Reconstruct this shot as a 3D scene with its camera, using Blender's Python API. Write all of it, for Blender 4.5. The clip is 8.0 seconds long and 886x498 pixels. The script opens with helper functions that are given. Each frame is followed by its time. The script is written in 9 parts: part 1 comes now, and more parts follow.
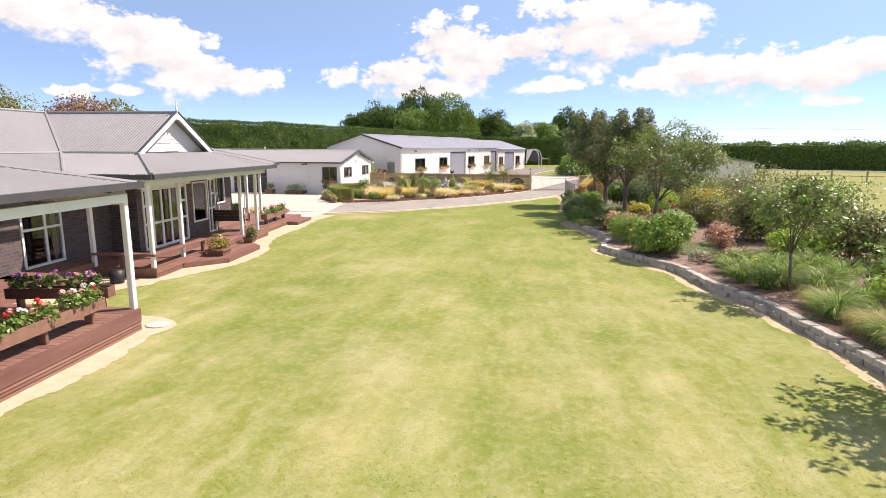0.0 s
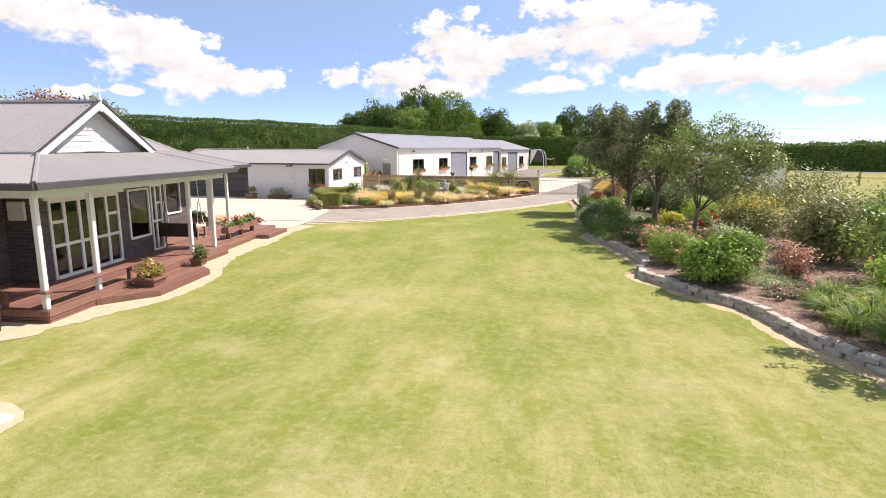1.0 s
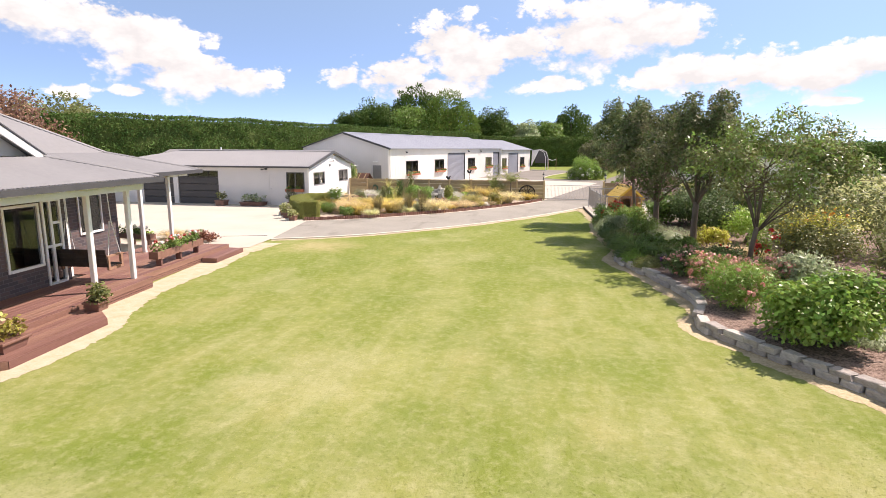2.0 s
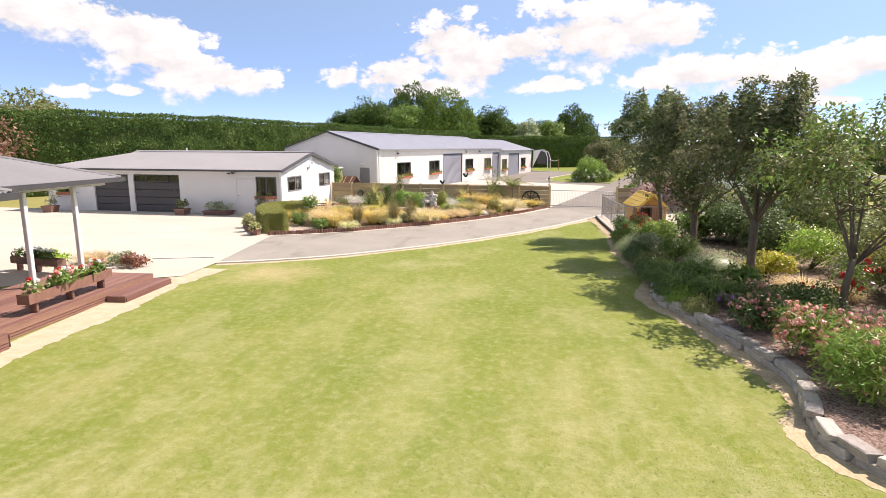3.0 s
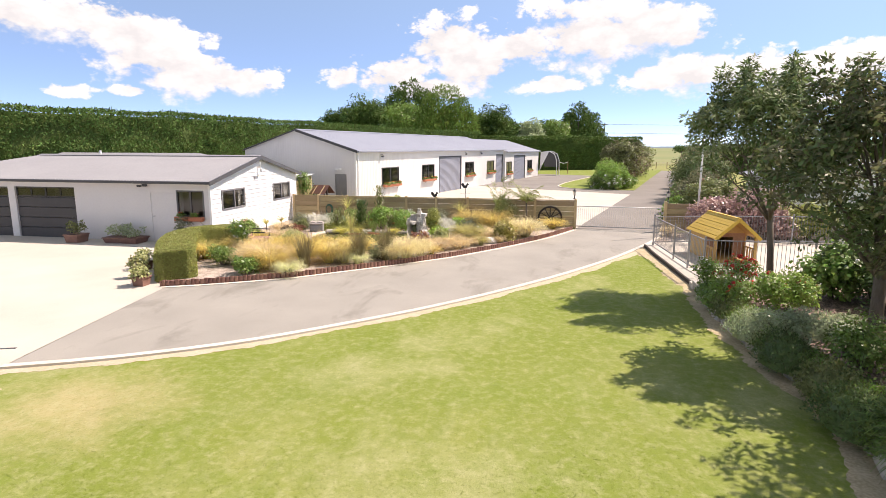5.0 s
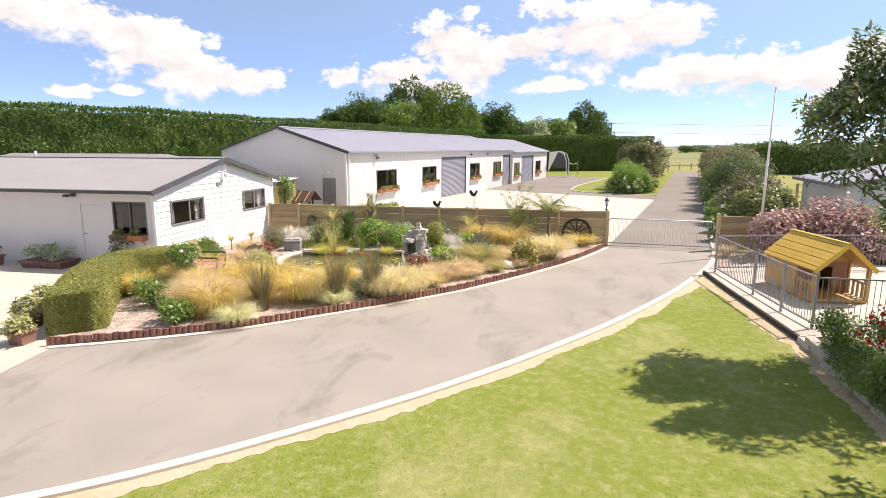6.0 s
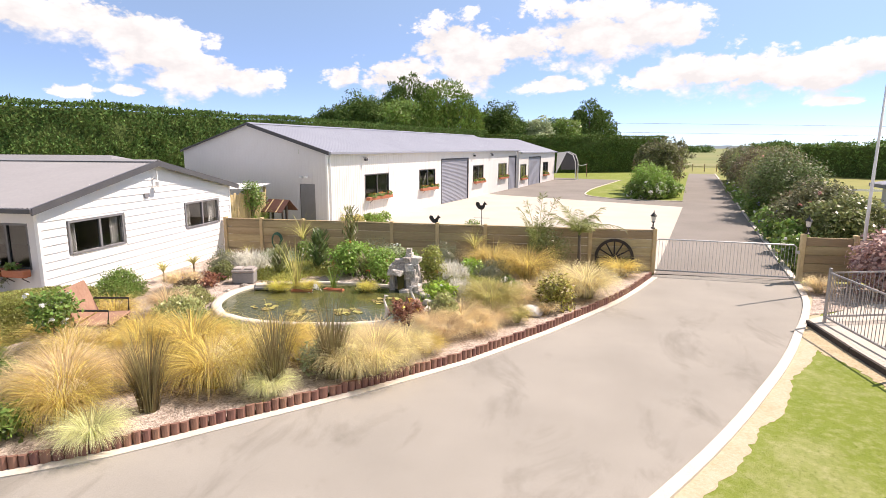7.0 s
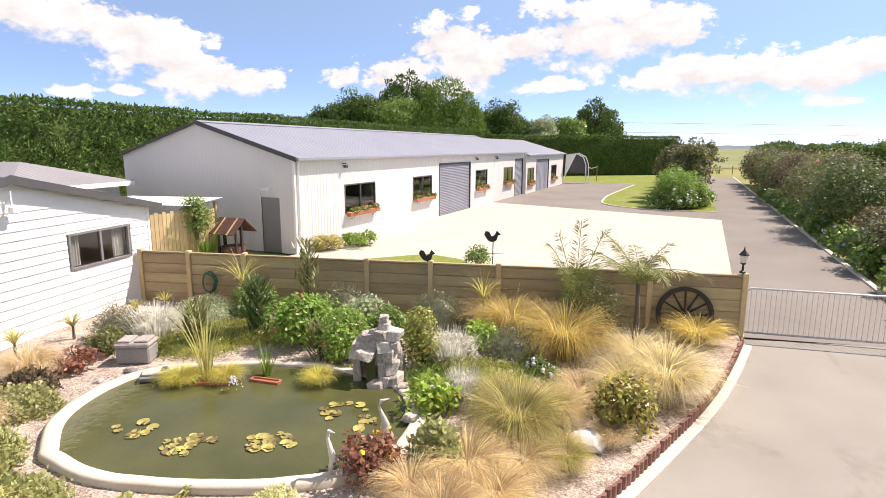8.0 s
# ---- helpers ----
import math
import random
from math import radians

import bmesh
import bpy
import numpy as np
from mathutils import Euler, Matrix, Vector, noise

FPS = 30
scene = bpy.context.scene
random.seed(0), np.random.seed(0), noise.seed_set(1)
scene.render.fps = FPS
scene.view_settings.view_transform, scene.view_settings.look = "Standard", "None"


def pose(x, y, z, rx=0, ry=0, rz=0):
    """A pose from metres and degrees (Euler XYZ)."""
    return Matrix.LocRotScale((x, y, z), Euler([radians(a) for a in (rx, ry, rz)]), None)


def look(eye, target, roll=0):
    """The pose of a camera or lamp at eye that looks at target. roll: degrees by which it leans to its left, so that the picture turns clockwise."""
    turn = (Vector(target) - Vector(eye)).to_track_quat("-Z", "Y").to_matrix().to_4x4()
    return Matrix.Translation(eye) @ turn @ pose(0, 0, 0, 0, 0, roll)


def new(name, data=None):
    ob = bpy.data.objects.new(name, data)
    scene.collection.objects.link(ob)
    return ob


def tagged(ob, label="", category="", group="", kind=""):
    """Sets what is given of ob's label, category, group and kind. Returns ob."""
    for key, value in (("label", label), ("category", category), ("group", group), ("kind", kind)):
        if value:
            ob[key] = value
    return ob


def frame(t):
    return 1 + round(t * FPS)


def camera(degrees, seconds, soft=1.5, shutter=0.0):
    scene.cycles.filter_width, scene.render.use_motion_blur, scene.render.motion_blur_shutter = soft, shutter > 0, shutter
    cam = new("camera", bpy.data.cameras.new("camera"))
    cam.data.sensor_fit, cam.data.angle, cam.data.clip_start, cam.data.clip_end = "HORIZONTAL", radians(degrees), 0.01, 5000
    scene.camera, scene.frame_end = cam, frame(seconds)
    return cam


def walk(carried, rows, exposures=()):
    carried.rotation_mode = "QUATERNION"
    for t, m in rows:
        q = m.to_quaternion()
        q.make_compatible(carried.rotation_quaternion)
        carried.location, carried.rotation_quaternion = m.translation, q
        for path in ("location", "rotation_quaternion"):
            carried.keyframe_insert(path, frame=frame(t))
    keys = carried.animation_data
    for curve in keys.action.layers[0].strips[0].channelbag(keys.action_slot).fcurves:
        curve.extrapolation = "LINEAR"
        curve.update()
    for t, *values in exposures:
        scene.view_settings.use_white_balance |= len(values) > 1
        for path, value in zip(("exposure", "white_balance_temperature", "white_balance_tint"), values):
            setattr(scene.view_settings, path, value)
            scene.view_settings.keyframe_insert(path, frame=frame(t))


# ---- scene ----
cam = camera(76.35, 8.0, soft=0.55)
# seconds, eye x y z, heading, tilt, lean
PATH = [
    (0, 0.000, 0.000, 3.528, 10.22, 79.69, 0.21),
    (0.5, -0.330, 1.866, 3.508, 10.23, 79.69, 0.20),
    (1, -0.609, 4.013, 3.491, 10.32, 79.71, 0.21),
    (1.2, -0.732, 4.872, 3.492, 10.33, 79.70, 0.21),
    (2.3, -1.246, 9.594, 3.564, 10.17, 79.71, 0.22),
    (2.5, -1.329, 10.455, 3.573, 10.18, 79.69, 0.21),
    (3, -1.506, 12.605, 3.595, 10.15, 79.68, 0.19),
    (3.5, -1.663, 14.557, 3.612, 10.11, 79.70, 0.20),
    (4, -1.880, 16.606, 3.632, 10.14, 79.70, 0.19),
    (4.5, -2.187, 18.605, 3.658, 10.16, 79.71, 0.19),
    (5.8, -3.322, 24.259, 3.675, 10.25, 79.71, 0.21),
    (6, -3.498, 25.141, 3.671, 10.31, 79.70, 0.21),
    (6.5, -3.906, 27.400, 3.659, 10.34, 79.70, 0.21),
    (7, -4.338, 29.903, 3.660, 10.33, 79.72, 0.22),
    (7.5, -4.744, 32.389, 3.708, 10.36, 79.69, 0.21),
    (8, -5.180, 35.040, 3.812, 10.32, 79.71, 0.23),
]
walk(cam, [(t, pose(x, y, z, 0, 0, yaw) @ pose(0, 0, 0, tilt, 0, 0) @ pose(0, 0, 0, 0, 0, roll)) for t, x, y, z, yaw, tilt, roll in PATH])

# ---- light ----
SUN_AZ, SUN_EL = math.atan2(0.54, 0.84), radians(52)
world = bpy.data.worlds.new("sky")
scene.world = world
world.use_nodes = True
wn, wl = world.node_tree.nodes, world.node_tree.links
wn.clear()


def wmath(op, a, b=None, c=None):
    n = wn.new("ShaderNodeMath")
    n.operation = op
    for i, x in enumerate((a, b, c)):
        if x is None:
            continue
        if isinstance(x, (int, float)):
            n.inputs[i].default_value = x
        else:
            wl.new(x, n.inputs[i])
    return n.outputs[0]


sky = wn.new("ShaderNodeTexSky")
sky.sky_type = "NISHITA"
sky.sun_disc = False
sky.sun_elevation = SUN_EL
sky.sun_rotation = math.pi / 2 - SUN_AZ
sky.altitude = 1200
sky.air_density, sky.dust_density, sky.ozone_density = 0.55, 0.0, 3.0
tc = wn.new("ShaderNodeTexCoord")
rot = wn.new("ShaderNodeVectorRotate")
rot.rotation_type = "Z_AXIS"
rot.inputs["Angle"].default_value = radians(-10.2)
wl.new(tc.outputs["Generated"], rot.inputs["Vector"])
sep = wn.new("ShaderNodeSeparateXYZ")
wl.new(rot.outputs[0], sep.inputs[0])
dx, dy, dz = sep.outputs
az = wmath("ARCTAN2", dx, dy)
flat = wmath("SQRT", wmath("ADD", wmath("MULTIPLY", dx, dx), wmath("MULTIPLY", dy, dy)))
el = wmath("DIVIDE", dz, wmath("MAXIMUM", flat, 0.02))
comb = wn.new("ShaderNodeCombineXYZ")
wl.new(az, comb.inputs[0])
wl.new(el, comb.inputs[1])
# cumulus heaps: heading, height, half width, half height
HEAPS = [(-0.602, 0.182, 0.163, 0.036), (-0.487, 0.164, 0.085, 0.036), (-0.444, 0.135, 0.098, 0.040), (-0.414, 0.107, 0.075, 0.036), (-0.322, 0.105, 0.064, 0.025), (-0.573, 0.078, 0.035, 0.010), (-0.494, 0.082, 0.024, 0.010), (-0.168, 0.116, 0.036, 0.022), (-0.082, 0.122, 0.082, 0.039), (0.014, 0.174, 0.081, 0.045), (0.052, 0.140, 0.100, 0.053), (-0.025, 0.097, 0.121, 0.021), (0.128, 0.163, 0.074, 0.040), (0.247, 0.178, 0.100, 0.057), (0.333, 0.186, 0.098, 0.049), (0.254, 0.221, 0.136, 0.024), (0.186, 0.103, 0.060, 0.015), (0.339, 0.107, 0.055, 0.025), (0.405, 0.116, 0.071, 0.038), (0.491, 0.110, 0.079, 0.037), (0.577, 0.103, 0.071, 0.037), (0.627, 0.117, 0.049, 0.028), (0.594, 0.067, 0.040, 0.008)]


def heap_distance(lift):
    """Distance to the nearest heap, in heap radii, for a spot raised by lift."""
    best = None
    for cx, cy, rx, ry in HEAPS:
        q = wn.new("ShaderNodeVectorMath")
        q.operation = "SUBTRACT"
        wl.new(comb.outputs[0], q.inputs[0])
        q.inputs[1].default_value = (cx, cy - lift, 0)
        m = wn.new("ShaderNodeVectorMath")
        m.operation = "MULTIPLY"
        wl.new(q.outputs[0], m.inputs[0])
        m.inputs[1].default_value = (1 / rx, 1 / ry, 0)
        le = wn.new("ShaderNodeVectorMath")
        le.operation = "LENGTH"
        wl.new(m.outputs[0], le.inputs[0])
        best = le.outputs["Value"] if best is None else wmath("SMOOTH_MIN", best, le.outputs["Value"], 0.25)
    return best


best = heap_distance(0.0)
above = heap_distance(0.022)


def wnoise(scale, detail, rough, dist=0.0, stretch=(1, 1, 1)):
    mp = wn.new("ShaderNodeMapping")
    mp.inputs["Scale"].default_value = stretch
    wl.new(comb.outputs[0], mp.inputs[0])
    n = wn.new("ShaderNodeTexNoise")
    n.inputs["Scale"].default_value, n.inputs["Detail"].default_value = scale, detail
    n.inputs["Roughness"].default_value, n.inputs["Distortion"].default_value = rough, dist
    wl.new(mp.outputs[0], n.inputs["Vector"])
    return n.outputs[0]


def wpuffs(scale, detail, stretch):
    """Round billows, like the heads of a cauliflower."""
    mp = wn.new("ShaderNodeMapping")
    mp.inputs["Scale"].default_value = stretch
    wl.new(comb.outputs[0], mp.inputs[0])
    v = wn.new("ShaderNodeTexVoronoi")
    v.feature = "SMOOTH_F1"
    v.inputs["Scale"].default_value, v.inputs["Detail"].default_value, v.inputs["Smoothness"].default_value = scale, detail, 0.35
    v.inputs["Roughness"].default_value, v.inputs["Lacunarity"].default_value = 0.55, 2.3
    wl.new(mp.outputs[0], v.inputs["Vector"])
    return wmath("SUBTRACT", 0.62, v.outputs["Distance"])


puff = wpuffs(17, 3, (1, 1.5, 1))
big = wnoise(9, 3, 0.5, 0.0, (1, 1.4, 1))
edge = wmath("ADD", wmath("ADD", wmath("MULTIPLY", puff, 0.9), wmath("MULTIPLY", wmath("SUBTRACT", wnoise(40, 7, 0.62, 0.3, (1, 1.5, 1)), 0.5), 1.1)), wmath("MULTIPLY", wmath("SUBTRACT", big, 0.5), 0.8))
field = wmath("ADD", wmath("SUBTRACT", 1.42, best), edge)
other = wmath("MULTIPLY", wmath("SUBTRACT", wnoise(3.2, 6, 0.6), 0.50), 5.0)
aside = wmath("GREATER_THAN", wmath("ABSOLUTE", az), 0.95)
high = wmath("GREATER_THAN", el, 0.12)
field = wmath("MAXIMUM", field, wmath("SUBTRACT", wmath("MULTIPLY", wmath("MULTIPLY", other, aside), high), wmath("MULTIPLY", wmath("SUBTRACT", 1.0, aside), 9.0)))
ramp = wn.new("ShaderNodeMapRange")
ramp.interpolation_type = "SMOOTHSTEP"
wl.new(field, ramp.inputs[0])
ramp.inputs[1].default_value = 0.0
# crisp heads, soft bases
soft_base = wmath("ADD", 0.34, wmath("MULTIPLY", wmath("MAXIMUM", wmath("SUBTRACT", best, above), 0.0), 0.9))
wl.new(soft_base, ramp.inputs[2])
mask = wmath("MULTIPLY", ramp.outputs[0], wmath("GREATER_THAN", el, 0.02))
shade = wn.new("ShaderNodeMapRange")
under = wmath("ADD", wmath("MULTIPLY", wmath("SUBTRACT", 1.0, above), 0.75), wmath("MULTIPLY", wmath("SUBTRACT", wnoise(18, 5, 0.55, 0.4, (1, 2.2, 1)), 0.5), 2.2))
wl.new(wmath("SUBTRACT", wmath("MULTIPLY", puff, 1.2), under), shade.inputs[0])
shade.inputs[1].default_value, shade.inputs[2].default_value = -1.25, -0.05
cloud = wn.new("ShaderNodeMix")
cloud.data_type = "RGBA"
wl.new(shade.outputs[0], cloud.inputs["Factor"])
cloud.inputs["A"].default_value = (3.05, 3.3, 3.4, 1)
cloud.inputs["B"].default_value = (3.95, 4.22, 4.25, 1)
blend = wn.new("ShaderNodeMix")
blend.data_type = "RGBA"
wl.new(mask, blend.inputs["Factor"])
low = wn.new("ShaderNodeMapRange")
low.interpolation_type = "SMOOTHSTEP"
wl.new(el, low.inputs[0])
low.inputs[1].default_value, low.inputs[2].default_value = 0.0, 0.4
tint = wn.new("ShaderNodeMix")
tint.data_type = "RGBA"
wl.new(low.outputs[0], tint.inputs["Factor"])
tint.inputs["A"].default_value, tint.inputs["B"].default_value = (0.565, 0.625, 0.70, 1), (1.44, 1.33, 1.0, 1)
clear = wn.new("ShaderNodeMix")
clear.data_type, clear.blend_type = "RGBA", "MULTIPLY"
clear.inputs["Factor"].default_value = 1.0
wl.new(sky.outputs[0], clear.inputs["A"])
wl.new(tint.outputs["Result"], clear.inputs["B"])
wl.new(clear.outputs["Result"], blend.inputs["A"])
wl.new(cloud.outputs["Result"], blend.inputs["B"])
bg = wn.new("ShaderNodeBackground")
bg.inputs["Strength"].default_value = 0.168
wl.new(blend.outputs["Result"], bg.inputs["Color"])
wo = wn.new("ShaderNodeOutputWorld")
wl.new(bg.outputs[0], wo.inputs[0])

sun = new("sun", bpy.data.lights.new("sun", "SUN"))
sun.data.energy, sun.data.angle, sun.data.color = 4.55, radians(0.55), (1.0, 0.955, 0.88)
sun.matrix_world = look((0, 0, 0), (-math.cos(SUN_AZ) * math.cos(SUN_EL), -math.sin(SUN_AZ) * math.cos(SUN_EL), -math.sin(SUN_EL)))
scene.view_settings.exposure = 0.71
scene.view_settings.use_white_balance = True
scene.view_settings.white_balance_temperature, scene.view_settings.white_balance_tint = 7260, 24


# ---- materials ----
def material(name, c1, c2, scale=2.0, fine=40.0, rough=0.75, bump=0.15, bscale=80.0, metal=0.0, rand=0.0, island=0.0, spec=0.4,
             where="Object", stretch=(1, 1, 1), contrast=0.5, transl=0.0, grit=0.35, dist=0.01, scuff=None):
    """Two colours mixed by a coarse and a fine noise, a bumpy surface, and a shift of brightness from piece to piece."""
    m = bpy.data.materials.new(name)
    m.use_nodes = True
    n, l = m.node_tree.nodes, m.node_tree.links
    b = n["Principled BSDF"]
    if where == "World":
        co = n.new("ShaderNodeNewGeometry").outputs["Position"]
    else:
        co = n.new("ShaderNodeTexCoord").outputs["Object"]
    mp = n.new("ShaderNodeMapping")
    mp.inputs["Scale"].default_value = stretch
    l.new(co, mp.inputs[0])

    def tex(s, d):
        t = n.new("ShaderNodeTexNoise")
        t.inputs["Scale"].default_value, t.inputs["Detail"].default_value = s, d
        l.new(mp.outputs[0], t.inputs["Vector"])
        return t.outputs[0]

    def math_(op, x, y):
        t = n.new("ShaderNodeMath")
        t.operation = op
        for i, q in enumerate((x, y)):
            if isinstance(q, (int, float)):
                t.inputs[i].default_value = q
            else:
                l.new(q, t.inputs[i])
        return t.outputs[0]

    coarse = tex(scale, 4)
    small = tex(fine, 3)
    f = math_("ADD", math_("MULTIPLY", math_("SUBTRACT", coarse, 0.5), 3.0 * contrast), math_("ADD", math_("MULTIPLY", math_("SUBTRACT", small, 0.5), 3.0 * grit), 0.5))
    mix = n.new("ShaderNodeMix")
    mix.data_type = "RGBA"
    l.new(f, mix.inputs["Factor"])
    mix.inputs["A"].default_value, mix.inputs["B"].default_value = (*c1, 1), (*c2, 1)
    col = mix.outputs["Result"]
    if scuff:
        worn, size, lo, hi = scuff
        mp2 = n.new("ShaderNodeMapping")
        mp2.inputs["Scale"].default_value, mp2.inputs["Rotation"].default_value = (1.0, 0.45, 1.0), (0, 0, 0.7)
        l.new(co, mp2.inputs[0])
        t2 = n.new("ShaderNodeTexNoise")
        t2.inputs["Scale"].default_value, t2.inputs["Detail"].default_value, t2.inputs["Roughness"].default_value, t2.inputs["Distortion"].default_value = size, 6, 0.65, 0.6
        l.new(mp2.outputs[0], t2.inputs["Vector"])
        r2 = n.new("ShaderNodeMapRange")
        l.new(t2.outputs[0], r2.inputs[0])
        r2.inputs[1].default_value, r2.inputs[2].default_value = lo, hi
        mx = n.new("ShaderNodeMix")
        mx.data_type = "RGBA"
        l.new(r2.outputs[0], mx.inputs["Factor"])
        l.new(col, mx.inputs["A"])
        mx.inputs["B"].default_value = (*worn, 1)
        col = mx.outputs["Result"]
    for amount, kind, out in ((rand, "ShaderNodeObjectInfo", "Random"), (island, "ShaderNodeNewGeometry", "Random Per Island")):
        if amount:
            src = n.new(kind).outputs[out]
            hsv = n.new("ShaderNodeHueSaturation")
            l.new(math_("ADD", 1 - amount, math_("MULTIPLY", src, 2 * amount)), hsv.inputs["Value"])
            l.new(math_("ADD", 0.5 - 0.06 * amount, math_("MULTIPLY", src, 0.12 * amount)), hsv.inputs["Hue"])
            l.new(col, hsv.inputs["Color"])
            col = hsv.outputs[0]
    l.new(col, b.inputs["Base Color"])
    b.inputs["Roughness"].default_value, b.inputs["Metallic"].default_value = rough, metal
    b.inputs["Specular IOR Level"].default_value = spec
    if bump:
        bp = n.new("ShaderNodeBump")
        bp.inputs["Strength"].default_value, bp.inputs["Distance"].default_value = bump, dist
        l.new(tex(bscale, 4), bp.inputs["Height"])
        l.new(bp.outputs[0], b.inputs["Normal"])
    if transl:
        tr = n.new("ShaderNodeBsdfTranslucent")
        l.new(col, tr.inputs["Color"])
        ms = n.new("ShaderNodeMixShader")
        ms.inputs[0].default_value = transl
        l.new(b.outputs[0], ms.inputs[1])
        l.new(tr.outputs[0], ms.inputs[2])
        l.new(ms.outputs[0], n["Material Output"].inputs[0])
    return m


def leaf(name, c1, c2, rough=0.4, transl=0.4, island=0.4, spec=0.45):
    return material(name, c1, c2, scale=1.2, fine=9, rough=rough, bump=0, island=island, transl=transl, spec=spec, contrast=0.5, rand=0.08)


def lawn_material(name="mown_grass", blade=False):
    m = bpy.data.materials.new(name)
    m.use_nodes = True
    n, l = m.node_tree.nodes, m.node_tree.links
    b = n["Principled BSDF"]
    pos = n.new("ShaderNodeNewGeometry").outputs["Position"]

    def tex(scale, stretch, detail, turn=0.0, rough=0.55):
        mp = n.new("ShaderNodeMapping")
        mp.inputs["Scale"].default_value, mp.inputs["Rotation"].default_value = stretch, (0, 0, turn)
        l.new(pos, mp.inputs[0])
        t = n.new("ShaderNodeTexNoise")
        t.inputs["Scale"].default_value, t.inputs["Detail"].default_value, t.inputs["Roughness"].default_value = scale, detail, rough
        l.new(mp.outputs[0], t.inputs["Vector"])
        return t.outputs[0]

    def mixc(fac, a, bcol, lo, hi):
        r = n.new("ShaderNodeMapRange")
        l.new(fac, r.inputs[0])
        r.inputs[1].default_value, r.inputs[2].default_value = lo, hi
        x = n.new("ShaderNodeMix")
        x.data_type = "RGBA"
        l.new(r.outputs[0], x.inputs["Factor"])
        for k, v in (("A", a), ("B", bcol)):
            if isinstance(v, tuple):
                x.inputs[k].default_value = (*v, 1)
            else:
                l.new(v, x.inputs[k])
        return x.outputs["Result"]

    green, straw, deep, pale, dark = (0.224, 0.252, 0.060), (0.450, 0.392, 0.205), (0.136, 0.193, 0.027), (0.425, 0.41, 0.225), (0.10, 0.135, 0.020)
    col = mixc(tex(0.55, (1.2, 0.7, 1), 6, radians(-8), 0.68), green, straw, 0.41, 0.80)
    # passes of the mower, up and down the lawn
    col = mixc(tex(1.0, (1.15, 0.05, 1), 2, radians(-7), 0.5), col, (0.180, 0.224, 0.040), 0.40, 0.85)
    col = mixc(tex(1.0, (0.8, 0.06, 1), 2, radians(-12), 0.5), col, (0.40, 0.39, 0.17), 0.50, 0.85)
    col = mixc(tex(1.3, (1.7, 0.5, 1), 5, radians(14), 0.65), col, pale, 0.45, 0.85)
    col = mixc(tex(0.27, (1, 1, 1), 5, 0, 0.6), col, deep, 0.43, 0.70)
    # lusher towards the driveway
    sp = n.new("ShaderNodeSeparateXYZ")
    l.new(pos, sp.inputs[0])
    ad = n.new("ShaderNodeMath")
    ad.operation = "MULTIPLY_ADD"
    l.new(tex(0.6, (1, 1, 1), 3), ad.inputs[0])
    ad.inputs[1].default_value = 14.0
    l.new(sp.outputs[1], ad.inputs[2])
    col = mixc(ad.outputs[0], col, (0.172, 0.224, 0.032), 18.0, 44.0)
    # washed-out patches and greener ones, and a worn spot by the slab corner
    col = mixc(tex(0.42, (1, 0.75, 1), 6, radians(30), 0.62), col, (0.46, 0.43, 0.25), 0.53, 0.88)
    col = mixc(tex(0.8, (0.8, 1.1, 1), 5, radians(50), 0.66), col, (0.150, 0.215, 0.026), 0.52, 0.88)
    dist = n.new("ShaderNodeVectorMath")
    dist.operation = "DISTANCE"
    l.new(pos, dist.inputs[0])
    dist.inputs[1].default_value = (-9.1, 27.2, 0)
    near = n.new("ShaderNodeMath")
    near.operation = "MULTIPLY_ADD"
    l.new(tex(1.4, (1, 1, 1), 5, 0, 0.7), near.inputs[0])
    near.inputs[1].default_value = -3.2
    l.new(dist.outputs["Value"], near.inputs[2])
    col = mixc(near.outputs[0], (0.43, 0.36, 0.19), col, -1.9, 0.1)
    grain = tex(60, (1, 1, 1), 5, 0, 0.75)
    col = mixc(tex(6, (1, 1, 1), 5, 0, 0.75), col, pale, 0.47, 0.95)
    col = mixc(tex(2.3, (1.1, 0.8, 1), 5, radians(20), 0.7), col, deep, 0.50, 1.1)
    col = mixc(grain, col, straw, 0.55, 0.95)
    col = mixc(tex(22, (1, 1, 1), 4, 0, 0.75), col, dark, 0.52, 0.95)
    if blade:
        hsv = n.new("ShaderNodeHueSaturation")
        r = n.new("ShaderNodeMapRange")
        l.new(n.new("ShaderNodeNewGeometry").outputs["Random Per Island"], r.inputs[0])
        r.inputs[3].default_value, r.inputs[4].default_value = 0.92, 1.42
        l.new(r.outputs[0], hsv.inputs["Value"])
        l.new(col, hsv.inputs["Color"])
        col = hsv.outputs[0]
    l.new(col, b.inputs["Base Color"])
    b.inputs["Roughness"].default_value = 0.85
    b.inputs["Specular IOR Level"].default_value = 0.15
    bp = n.new("ShaderNodeBump")
    bp.inputs["Strength"].default_value, bp.inputs["Distance"].default_value = 0.5, 0.02
    l.new(grain, bp.inputs["Height"])
    if blade:
        tr = n.new("ShaderNodeBsdfTranslucent")
        l.new(col, tr.inputs["Color"])
        ms = n.new("ShaderNodeMixShader")
        ms.inputs[0].default_value = 0.6
        l.new(b.outputs[0], ms.inputs[1])
        l.new(tr.outputs[0], ms.inputs[2])
        l.new(ms.outputs[0], n["Material Output"].inputs[0])
    else:
        l.new(bp.outputs[0], b.inputs["Normal"])
    return m


